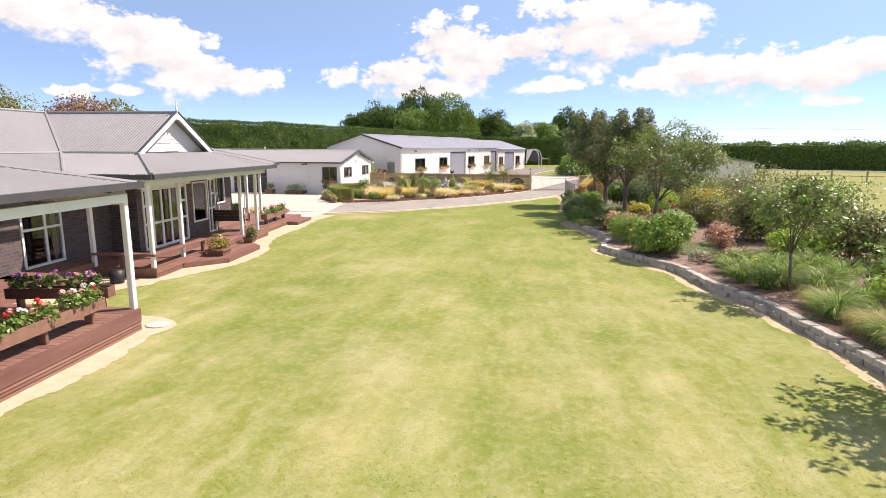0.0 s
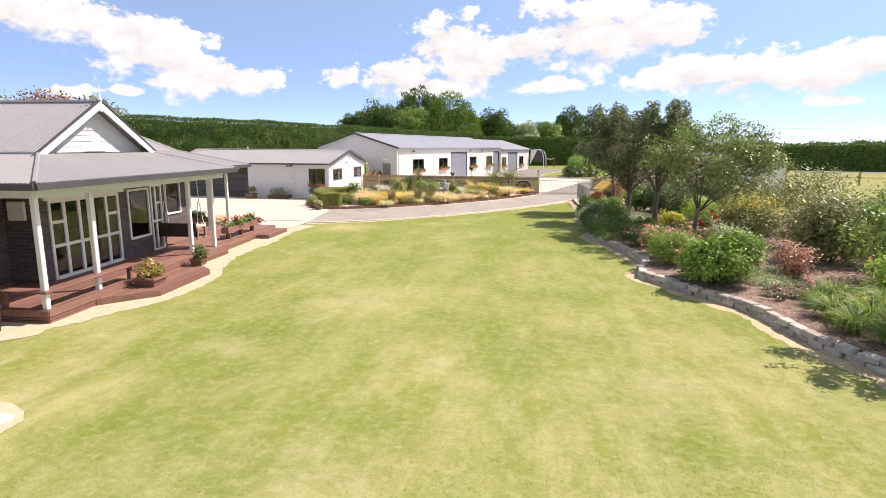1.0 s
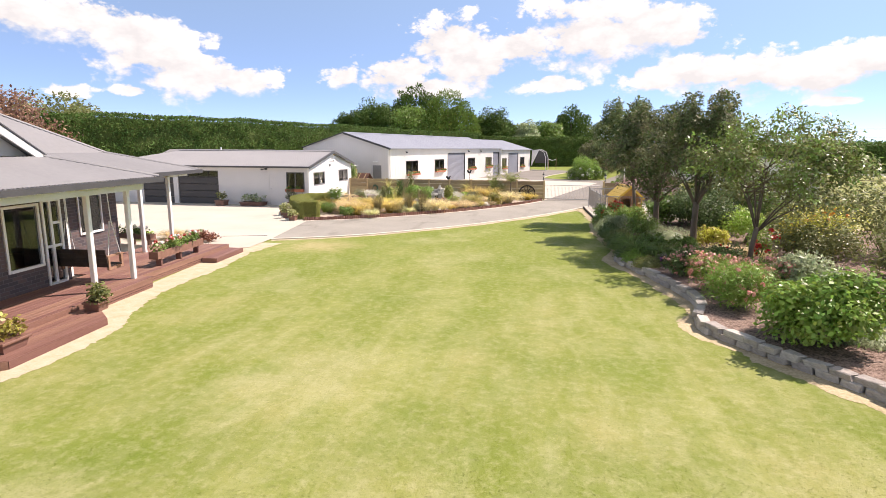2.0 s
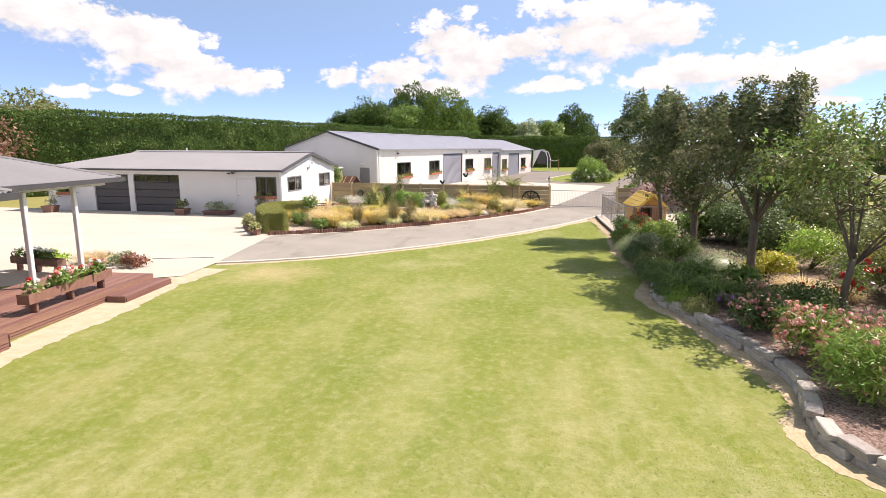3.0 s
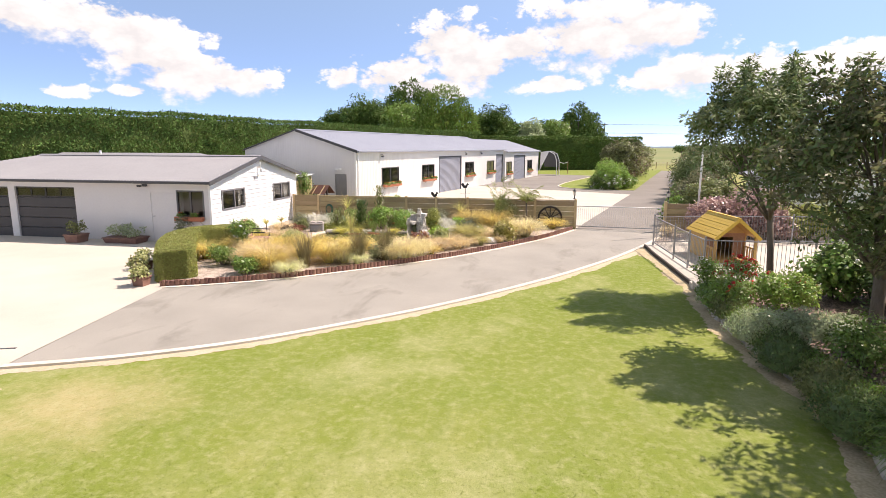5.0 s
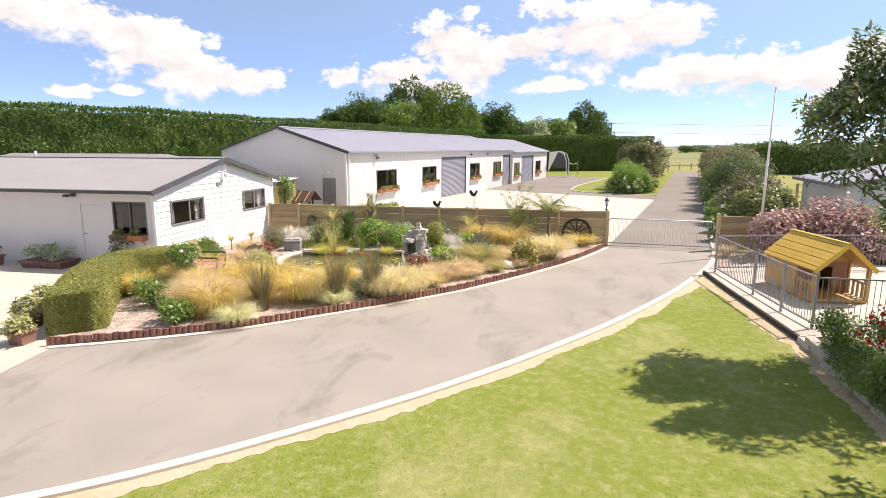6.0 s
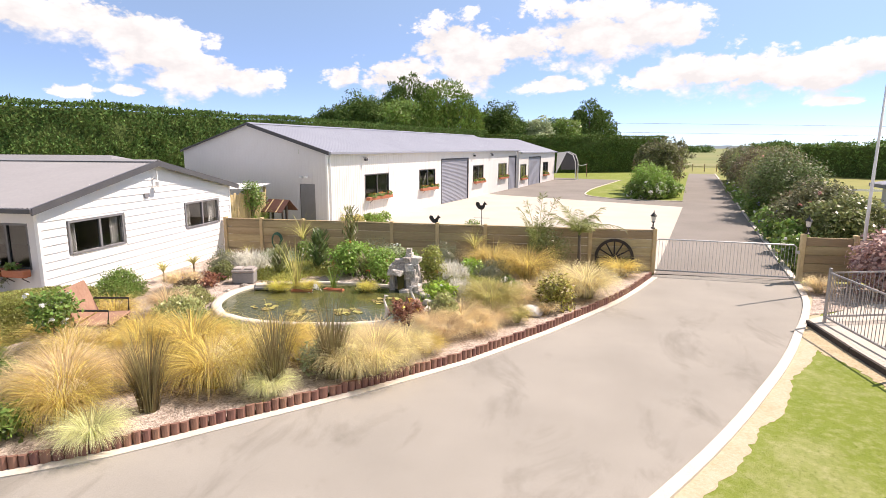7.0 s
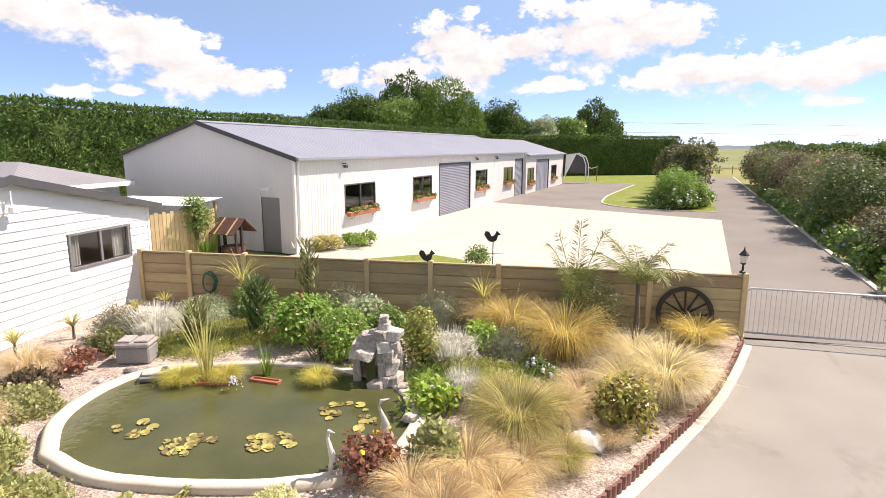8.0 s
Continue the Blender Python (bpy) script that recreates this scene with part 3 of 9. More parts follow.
structure("paving_joint", Geo().bar((-13.8, 28.4, 0.02), (-12.0, 29.0, 0.02), 0.05, 0.012), M["trim_dark"], "dark drain channel in the concrete", "drain")

SHED = pose(-13.83, 53.53, 0, 0, 0, -13.317)


def swp(x, y):
    p = SHED @ Vector((x, y, 0))
    return (p.x, p.y)


structure("road_far", sheet(Geo(), [swp(13.9, -3.6), swp(17.45, -2.7), swp(17.6, 68), swp(14.3, 68)], 0.012), M["asphalt2"], "darker worn asphalt drive running on past the gate", "driveway")
structure("yard_concrete", sheet(Geo(), [swp(-1.5, -7), swp(13.9, -3.5), swp(14.3, 17.3), swp(0, 21.3), swp(0, 0)], 0.02), M["concrete"], "bright pale concrete yard before the shed", "paving")
structure("yard_asphalt", sheet(Geo(), [swp(-0.5, 21.3), swp(14.3, 17.3), swp(14.3, 46), swp(-0.5, 50)], 0.008), M["asphalt2"], "dark asphalt yard beside the shed", "paving")
island = spline([swp(14.2, 21.4), swp(12, 21.0), swp(9.2, 21.7), swp(7.4, 23.6), swp(6.9, 27), swp(6.8, 32), swp(7.4, 45)], 0.6)
structure("grass_island", sheet(Geo(), [(p.x, p.y) for p in island] + [swp(14.2, 60), swp(14.2, 22)], 0.03), M["lawn"], "mown grass island between yard and drive", "lawn")
structure("island_kerb", band(Geo(), offset(island, -0.12), island, -0.02, 0.06), M["kerb"], "pale concrete kerb round the grass island", "kerb")
structure("grass_patch", sheet(Geo(), [swp(2.6, -5.6), swp(11.5, -3.4), swp(8.5, -1.2), swp(5.6, 1.6), swp(4.2, 2.0), swp(2.6, 0.2)], 0.028), M["lawn"], "small patch of mown grass behind the fence", "lawn")
structure("drive_kerb", band(Geo(), spline([swp(17.45, -2.7), swp(17.5, 20), swp(17.6, 68)], 3), spline([swp(17.6, -2.7), swp(17.65, 20), swp(17.75, 68)], 3), -0.02, 0.06), M["kerb"], "pale concrete kerb beside the drive", "kerb")
hill = Geo()
n = 160
for i in range(n + 1):
    x = -2200 + 5200 * i / n
    h = 16 + 14 * noise.noise(Vector((x * 0.0025, 0, 0))) + 6 * noise.noise(Vector((x * 0.012, 3, 0)))
    hill.v += [(x, 3200, -2), (x, 3250, max(4, h))]
hill.f = [(2 * i, 2 * i + 2, 2 * i + 3, 2 * i + 1) for i in range(n)]
structure("backdrop_hills", hill, M["hill"], "low blue hazy hills on the horizon", "hills")


# ---- windows and doors ----
def glazing():
    m = bpy.data.materials.new("clear_window_glass")
    m.use_nodes = True
    b = m.node_tree.nodes["Principled BSDF"]
    b.inputs["Base Color"].default_value = (0.42, 0.45, 0.46, 1)
    b.inputs["Roughness"].default_value = 0.01
    b.inputs["Transmission Weight"].default_value = 1.0
    b.inputs["IOR"].default_value = 1.5
    return m


M["clear"] = glazing()
M["curtain"] = material("pale_curtain", (0.62, 0.60, 0.57), (0.72, 0.70, 0.67), scale=3, fine=30, bump=0.1, rough=0.9)
FACE_EAST = pose(0, 0, 0, 0, 0, 90)


def window(parent, m, w, h, framing, uprights=(0.5,), rails=(), curtain=0, name="window", t=0.05, label=""):
    """A window in its opening: x across, z up, -y outwards, the corner at the lower left."""
    g = Geo()
    g.box(0, -0.03, 0, t, 0.06, h).box(w - t, -0.03, 0, w, 0.06, h).box(t, -0.03, h - t, w - t, 0.06, h).box(t, -0.045, 0, w - t, 0.06, t)
    win = part(name, g, framing, parent, label, at=m)
    for u in uprights:
        part("mullion", Geo().box(u * w - t * 0.6, -0.02, t, u * w + t * 0.6, 0.05, h - t), framing, win)
    for x0, x1, r in rails:
        part("glazing_bar", Geo().box(x0 * w + 0.01, -0.018, r * h - t * 0.5, x1 * w - 0.01, 0.048, r * h + t * 0.5), framing, win)
    xs = [t, *[u * w for u in uprights], w - t]
    for a, b in zip(xs, xs[1:]):
        p = part("pane", Geo().box(a + 0.004, 0.012, t, b - 0.004, 0.02, h - t), M["clear"], win)
        p.visible_shadow = False
    if curtain:
        for x0, x1 in ((0.06, 0.06 + curtain * w), (w - 0.06 - curtain * w, w - 0.06)):
            c = Geo()
            n_ = 14
            for i in range(n_ + 1):
                x = x0 + (x1 - x0) * i / n_
                y = 0.12 + 0.02 * math.sin(i * 1.9)
                c.v += [(x, y, t), (x, y, h - t)]
            c.f = [(2 * i, 2 * i + 2, 2 * i + 3, 2 * i + 1) for i in range(n_)]
            part("curtain", c, M["curtain"], win, "pale drawn-back curtain")
    return win


def panel_door(parent, m, w, h, mat, name="door", label="", rows=0, lights=0):
    g = Geo()
    if rows:
        ph = h / rows
        for r in range(rows - (1 if lights else 0)):
            g.box(0, 0.02, r * ph, w, 0.06, (r + 1) * ph - 0.015, 0.012)
        if lights:
            z = (rows - 1) * ph
            g.box(0, 0.02, z, w, 0.06, z + 0.05).box(0, 0.02, h - 0.05, w, 0.06, h)
            for i in range(lights + 1):
                x = i * (w - 0.06) / lights
                g.box(x, 0.02, z, x + 0.06, 0.06, h)
    else:
        g.box(0, 0.02, 0, w, 0.06, h, 0.01)
    d = part(name, g, mat, parent, label, at=m)
    if lights:
        for i in range(lights):
            x = i * (w - 0.06) / lights
            part("pane", Geo().box(x + 0.06, 0.035, (rows - 1) * h / rows + 0.05, x + (w - 0.06) / lights, 0.042, h - 0.05), M["clear"], d)
    if not rows:
        part("handle", Geo().bar((0.06, -0.03, 1.0), (0.18, -0.03, 1.0), 0.02, 0.02).bar((0.07, -0.03, 1.0), (0.07, 0.02, 1.0), 0.02, 0.02), M["greyframe"], d, "small lever handle")
    return d


# ---- garage ----
garage = thing("garage", "long pale garage with white weatherboard gable and grey roof", "garage", pose(-14.98, 40.06, 0))
L, D, EH, AH = 14.1, 7.43, 2.42, 3.24
fr_holes = [(-1.42, -0.26, 1.0, 2.01), (-2.52, -1.46, 0, 1.9), (-8.63, -5.87, 0, 2.05), (-11.1, -8.95, 0, 2.03), (-12.3, -11.35, 0, 1.9), (-13.4, -12.42, 1.0, 1.9)]
part("wall", Geo().wall("x", 0, 0.12, -L, 0, 0, EH - 0.02, fr_holes), M["pale_grey"], garage, "smooth pale grey front wall")
gb = Geo().wall("y", -0.12, 0.1, 0.12, D - 0.12, 0, EH - 0.02, [(0.75, 2.47, 1.18, 1.97), (5.0, 6.75, 1.19, 1.98)])
part("gable_wall", Geo().solid([(-0.12, 0.1, EH - 0.02), (-0.12, D - 0.1, EH - 0.02), (-0.12, D / 2, AH - 0.04)], (0.1, 0, 0)), M["white"], garage)
part("wall", gb, M["white"], garage)
part("back_wall", Geo().wall("x", D - 0.12, 0.12, -L, 0, 0, EH - 0.02).wall("y", -L, 0.12, 0.12, D - 0.12, 0, EH - 0.02), M["pale_grey"], garage)
slope = (AH - EH) / (D / 2)
# weatherboards of the gable, one by one
bh = 0.178
for r in range(20):
    z0, z1 = 0.08 + r * bh, 0.08 + (r + 1) * bh
    if z0 > AH - 0.1:
        break
    top = min(z1, AH - 0.06)
    cut = max(0.0, (top - EH) / slope)
    spans = [(cut, D - cut)]
    for a, b, lo, hi in ((0.70, 2.52, 1.13, 2.02), (4.95, 6.80, 1.14, 2.03)):
        if z1 > lo + 0.02 and z0 < hi - 0.02:
            spans = [s for x, y in spans for s in (((x, a), (b, y)) if x < a and y > b else ((x, y),))]
    for y0, y1 in spans:
        g = Geo()
        g.add([(0.0, y0, z0), (0.034, y0, z0), (0.012, y0, top), (0.0, y0, top), (0.0, y1, z0), (0.034, y1, z0), (0.012, y1, top), (0.0, y1, top)],
              [(0, 1, 2, 3), (7, 6, 5, 4), (1, 5, 6, 2), (0, 4, 5, 1), (3, 2, 6, 7)])
        part("board", g, M["white"], garage)
for a, b in ((0.70, 2.52), (4.95, 6.80)):
    part("apron_board", Geo().box(0.0, a, 1.02, 0.022, b, 1.18), M["white"], garage)
    part("head_board", Geo().box(0.0, a, 1.975, 0.022, b, 2.195), M["white"], garage)
for y0, y1 in ((-0.02, 0.02), (D - 0.02, D + 0.02)):
    part("corner_board", Geo().box(-0.05, y0 - 0.02, 0, 0.04, y1 + 0.02, EH - 0.03, 0.006), M["white"], garage)
ov = 0.22
rf = Geo()
ze = EH - slope * 0.25
rf.ribbed([(-L - 0.2, -0.25, ze), (ov, -0.25, ze), (ov, D / 2, AH), (-L + 3.2, D / 2, AH)], (0, 1, slope), 0.12, 0.012)
rf.ribbed([(-L - 0.2, D + 0.25, ze), (ov, D + 0.25, ze), (ov, D / 2, AH), (-L + 3.2, D / 2, AH)], (0, -1, slope), 0.12, 0.012)
rf.ribbed([(-L - 0.2, -0.25, ze), (-L - 0.2, D + 0.25, ze), (-L + 3.2, D / 2, AH)], (1, 0, 0.25), 0.12, 0.012)
part("roof", rf, M["roof_grey"], garage)
part("ridge_cap", Geo().solid([(-L + 3.2, D / 2 - 0.16, AH - 0.01), (ov, D / 2 - 0.16, AH - 0.01), (ov, D / 2, AH + 0.035), (-L + 3.2, D / 2, AH + 0.035)], (0, 0, 0.012)).solid([(-L + 3.2, D / 2, AH + 0.035), (ov, D / 2, AH + 0.035), (ov, D / 2 + 0.16, AH - 0.01), (-L + 3.2, D / 2 + 0.16, AH - 0.01)], (0, 0, 0.012)), M["roof_grey"], garage)
part("gutter", Geo().box(-L - 0.2, -0.36, ze - 0.10, ov, -0.245, ze - 0.002, 0.01), M["trim_dark"], garage, "dark grey gutter")
part("soffit", Geo().box(-L - 0.15, -0.24, ze - 0.10, ov - 0.05, 0.0, ze - 0.07), M["pale_grey"], garage)
for s in (0, 1):
    y0, y1 = (-0.3, D / 2) if not s else (D + 0.3, D / 2)
    z0 = EH - slope * 0.3
    part("bargeboard", Geo().solid([(ov - 0.04, y0, z0 - 0.13), (ov - 0.04, y0, z0 + 0.02), (ov - 0.04, y1, AH + 0.03), (ov - 0.04, y1, AH - 0.13)], (0.05, 0, 0)), M["alu"], garage, "dark grey bargeboard")
window(garage, pose(-1.42, 0.03, 1.0), 1.16, 1.01, M["alu"], (0.5,), curtain=0.1)
window(garage, pose(-13.4, 0.03, 1.0), 0.98, 0.9, M["alu"], (0.5,), curtain=0.2)
window(garage, pose(0.0, 0.75, 1.18) @ FACE_EAST, 1.72, 0.79, M["greyframe"], (0.55,), curtain=0.16)
window(garage, pose(0.0, 5.0, 1.19) @ FACE_EAST, 1.75, 0.79, M["greyframe"], (0.5,), curtain=0.2)
panel_door(garage, pose(-2.52, 0, 0), 1.06, 1.9, M["pale_grey"], label="plain pale grey side door")
panel_door(garage, pose(-12.3, 0, 0), 0.95, 1.9, M["pale_grey"], label="plain pale grey side door")
panel_door(garage, pose(-8.63, 0.05, 0), 2.76, 2.05, M["door_dark"], "garage_door", "closed charcoal sectional door with top lights", 5, 4)
panel_door(garage, pose(-11.1, 0.05, 0), 2.15, 2.03, M["door_dark"], "garage_door", "closed charcoal sectional door with top lights", 5, 4)
part("floor", Geo().box(-L + 0.13, 0.13, 0.0, -0.13, D - 0.13, 0.03), M["concrete"], garage)
part("vent", Geo().box(0.02, 3.28, 2.28, 0.07, 3.46, 2.40, 0.01), M["greyframe"], garage, "small grey louvre vent")
part("flood_light", Geo().bar((0.03, 3.72, 2.78), (0.16, 3.72, 2.78), 0.03, 0.03).box(0.12, 3.64, 2.56, 0.24, 3.80, 2.70, 0.02).bar((0.14, 3.72, 2.7), (0.14, 3.72, 2.98), 0.025, 0.025), M["white"], garage, "white outdoor flood light")
part("flood_light", Geo().bar((-2.75, 0.0, 2.2), (-2.75, -0.1, 2.2), 0.03, 0.03).box(-2.95, -0.18, 2.12, -2.8, -0.06, 2.2, 0.015).box(-2.7, -0.18, 2.14, -2.56, -0.06, 2.24, 0.015), M["trim_dark"], garage, "small dark twin flood light")
part("flue", Geo().tube([(-8.0, 4.0, 3.1), (-8.0, 4.0, 3.45)], 0.05, 8), M["white"], garage, "short white roof vent pipe")

# a second low building behind the garage
lean = thing("outbuilding", "low building with grey tiled hip roof behind the garage", "outbuilding", pose(-23.2, 48.9, 0))
part("roof", Geo().ribbed([(-9, 0, 2.5), (2.6, 0, 2.5), (0.4, 2.6, 3.25), (-9, 2.6, 3.25)], (0, 1, 0.29), 0.2, 0.006).ribbed([(-9, 5.2, 2.5), (2.6, 5.2, 2.5), (0.4, 2.6, 3.25), (-9, 2.6, 3.25)], (0, -1, 0.29), 0.2, 0.006).ribbed([(2.6, 0, 2.5), (2.6, 5.2, 2.5), (0.4, 2.6, 3.25)], (-1, 0, 0.34), 0.2, 0.006), M["roof_grey"], lean)
part("fascia", Geo().box(-9, -0.04, 2.34, 2.6, 0.0, 2.5).box(2.6, 0.0, 2.34, 2.64, 5.2, 2.5), M["white"], lean)
part("wall", Geo().wall("x", 0.35, 0.1, -9, 2.2, 0, 2.45).wall("y", 2.1, 0.1, 0.45, 4.8, 0, 2.45).wall("x", 4.8, 0.1, -9, 2.2, 0, 2.45), M["pale_grey"], lean)
leanto = thing("lean_to", "white steel lean-to roof between garage and shed", "lean-to", pose(-17.6, 51.3, 0))
part("roof", Geo().ribbed([(-2.5, 0, 1.9), (1.4, -0.3, 1.95), (1.4, 1.6, 2.05), (-2.5, 2.0, 2.05)], (0, 1, 0.1), 0.15, 0.005), M["white"], leanto)
for x, y in ((-2.3, 0.1), (1.2, 0.0), (1.2, 1.4), (-2.3, 1.8)):
    part("post", Geo().box(x - 0.05, y - 0.05, 0, x + 0.05, y + 0.05, 1.93), M["fence"], leanto)

# ---- shed ----
shed = thing("shed", "large cream steel shed with blue-grey roof and roller doors", "shed", SHED)
EV, AP, W, L1, L2, B2 = 3.47, 4.70, 8.5, 29.35, 43.8, 0.22
holes1 = [(3.1, 5.5, 1.15, 2.31), (9.17, 11.43, 1.2, 2.33), (12.42, 17.1, 0, 2.84), (18.1, 20.35, 1.13, 2.33), (24.0, 26.25, 1.15, 2.33), (26.9, 29.05, 0, 2.84)]
holes2 = [(29.85, 31.8, 0.8, 2.1), (32.7, 37.2, 0, 2.68), (38.4, 40.6, 0.8, 2.12)]


def steel_wall(g, x, a0, a1, z1, holes):
    """Profiled cladding facing east, with openings, as one sheet."""
    ys = sorted({round(q, 4) for q in (a0, a1, *[h[0] for h in holes], *[h[1] for h in holes], *np.arange(a0, a1, 0.038).tolist())})
    zs = sorted({0.0, z1, *[h[2] for h in holes], *[h[3] for h in holes]})
    ids = {}

    def v(i, j):
        if (i, j) not in ids:
            ids[i, j] = len(g.v)
            g.v.append((x + (0.014 if (ys[i] - a0) / 0.19 % 1 < 0.25 else 0.0), ys[i], zs[j]))
        return ids[i, j]

    for i in range(len(ys) - 1):
        for j in range(len(zs) - 1):
            my, mz = (ys[i] + ys[i + 1]) / 2, (zs[j] + zs[j + 1]) / 2
            if not any(h[0] < my < h[1] and h[2] < mz < h[3] for h in holes):
                g.f.append((v(i, j), v(i + 1, j), v(i + 1, j + 1), v(i, j + 1)))
    return g


part("wall", steel_wall(Geo(), 0, 0, L1, EV - 0.03, holes1), M["cream"], shed)
part("inner_wall", Geo().wall("y", -0.14, 0.1, 0.1, L1, 0, EV - 0.1, holes1), M["pale_grey"], shed)
part("wall", steel_wall(Geo(), B2, L1, L2, EV - 0.2, holes2), M["cream"], shed)
part("inner_wall", Geo().wall("y", B2 - 0.14, 0.1, L1, L2, 0, EV - 0.3, holes2), M["pale_grey"], shed)
part("return_wall", Geo().box(-0.02, L1 - 0.03, 0, B2 + 0.015, L1 + 0.03, EV - 0.2), M["cream"], shed)
gw = Geo()
gw.ribbed([(-W, 0, 0), (-1.5, 0, 0), (-1.5, 0, EV + (AP - EV) * 1.5 / 4.25), (-W / 2, 0, AP - 0.03), (-W, 0, EV - 0.03)], (0, 0, 1), 0.19, 0.005, 5, True)
gw.ribbed([(-0.68, 0, 0), (0, 0, 0), (0, 0, EV - 0.03), (-0.68, 0, EV + (AP - EV) * 0.68 / 4.25 - 0.03)], (0, 0, 1), 0.19, 0.005, 5, True)
gw.ribbed([(-1.5, 0, 2.0), (-0.68, 0, 2.0), (-0.68, 0, EV + (AP - EV) * 0.68 / 4.25 - 0.03), (-1.5, 0, EV + (AP - EV) * 1.5 / 4.25)], (0, 0, 1), 0.19, 0.005, 5, True)
part("gable_wall", gw, M["pale_grey"], shed, "pale grey ribbed steel gable")
part("back_wall", Geo().wall("y", -W, 0.1, 0.05, L2, 0, EV - 0.3).wall("x", L2 - 0.1, 0.1, -W + 0.1, B2, 0, EV - 0.3), M["pale_grey"], shed)
s1 = (AP - EV) / (W / 2)
rf = Geo()
rf.ribbed([(0.18, -0.12, EV - s1 * 0.18), (0.18, L1, EV - s1 * 0.18), (-W / 2, L1, AP), (-W / 2, -0.12, AP)], (-1, 0, s1), 0.25, 0.016, 5, True)
rf.ribbed([(-W - 0.05, -0.12, EV - s1 * 0.05), (-W - 0.05, L1, EV - s1 * 0.05), (-W / 2, L1, AP), (-W / 2, -0.12, AP)], (1, 0, s1), 0.25, 0.016, 5, True)
part("roof", rf, M["roof_blue"], shed)
rf = Geo()
rf.ribbed([(B2 + 0.18, L1, EV - 0.22 - s1 * 0.18), (B2 + 0.18, L2 + 0.1, EV - 0.22 - s1 * 0.18), (-W / 2, L2 + 0.1, AP - 0.16), (-W / 2, L1, AP - 0.16)], (-1, 0, s1), 0.25, 0.016, 5, True)
rf.ribbed([(-W - 0.18, L1, EV - 0.22 - s1 * 0.18), (-W - 0.18, L2 + 0.1, EV - 0.22 - s1 * 0.18), (-W / 2, L2 + 0.1, AP - 0.16), (-W / 2, L1, AP - 0.16)], (1, 0, s1), 0.25, 0.016, 5, True)
part("roof", rf, M["roof_blue"], shed)
part("ridge_cap", Geo().solid([(-W / 2 - 0.2, -0.12, AP - 0.03), (-W / 2 - 0.2, L1, AP - 0.03), (-W / 2, L1, AP + 0.035), (-W / 2, -0.12, AP + 0.035)], (0, 0, 0.012)).solid([(-W / 2, -0.12, AP + 0.035), (-W / 2, L1, AP + 0.035), (-W / 2 + 0.2, L1, AP - 0.03), (-W / 2 + 0.2, -0.12, AP - 0.03)], (0, 0, 0.012)), M["roof_blue"], shed)
part("gutter", Geo().box(0.17, -0.1, EV - 0.16, 0.3, L1, EV - 0.045, 0.01), M["roof_blue"], shed)
part("gutter", Geo().box(B2 + 0.17, L1, EV - 0.38, B2 + 0.3, L2 + 0.1, EV - 0.265, 0.01), M["roof_blue"], shed)
for sgn in (1, -1):
    x0 = 0.2 if sgn > 0 else -W - 0.06
    part("bargeboard", Geo().solid([(x0, -0.16, EV - s1 * 0.2 - (0.13 if sgn > 0 else 0.05)), (x0, -0.16, EV - s1 * 0.2 + 0.03), (-W / 2, -0.16, AP + 0.03), (-W / 2, -0.16, AP - (0.13 if sgn > 0 else 0.05))], (0, 0.05, 0)), M["trim_dark"], shed, "charcoal bargeboard")
part("corner_flashing", Geo().box(-0.06, -0.03, 0, 0.03, 0.06, EV - 0.05, 0.005), M["white"], shed)
part("downpipe", Geo().tube([(0.1, 0.16, EV - 0.15), (0.06, 0.16, EV - 0.35), (0.06, 0.16, 0.35), (0.1, 0.16, 0.2)], 0.04, 8), M["white"], shed)


def roller(y0, y1, h, x):
    g = Geo()
    k = int(h / 0.09)
    prof = []
    for i in range(k + 1):
        prof += [(x - 0.06, i * h / k), (x - 0.035, i * h / k + 0.03), (x - 0.035, i * h / k + 0.06)]
    prof = [p for p in prof if p[1] <= h]
    g.v = [(px, y, z) for px, z in prof for y in (y0, y1)]
    g.f = [(2 * i, 2 * i + 1, 2 * i + 3, 2 * i + 2) for i in range(len(prof) - 1)]
    d = part("roller_door", g, M["roller"], shed, "closed blue-grey roller door")
    part("jamb", Geo().box(x - 0.08, y0 - 0.07, 0, x + 0.03, y0, h + 0.07).box(x - 0.08, y1, 0, x + 0.03, y1 + 0.07, h + 0.07).box(x - 0.08, y0, h, x + 0.03, y1, h + 0.07), M["trim_dark"], d)


roller(12.42, 17.1, 2.84, 0)
roller(26.9, 29.05, 2.84, 0)
roller(32.7, 37.2, 2.68, B2)
for a, b, z0, z1 in (holes1[0], holes1[1], holes1[3], holes1[4]):
    window(shed, pose(0.0, a, z0) @ FACE_EAST, b - a, z1 - z0, M["alu"], (0.5,))
for a, b, z0, z1 in (holes2[0], holes2[2]):
    window(shed, pose(B2, a, z0) @ FACE_EAST, b - a, z1 - z0, M["alu"], (0.5,))
panel_door(shed, pose(-1.5, 0.0, 0), 0.82, 2.0, M["greyframe"], label="plain dark grey side door")
part("floor", Geo().box(-W + 0.12, 0.15, 0, -0.15, L2 - 0.15, 0.03), M["concrete"], shed)
for y in (3.0, 18.0, 22.0):
    part("flood_light", Geo().bar((0, y, 3.15), (0.2, y, 3.15), 0.03, 0.03).box(0.1, y - 0.1, 2.98, 0.24, y + 0.08, 3.1, 0.02), M["trim_dark"], shed, "small dark flood light")
part("flood_light", Geo().bar((-1.15, 0, 2.32), (-1.15, -0.15, 2.32), 0.03, 0.03).box(-1.33, -0.26, 2.26, -1.19, -0.12, 2.34, 0.015).box(-1.08, -0.26, 2.26, -0.94, -0.12, 2.36, 0.015), M["white"], shed, "small white twin flood light")

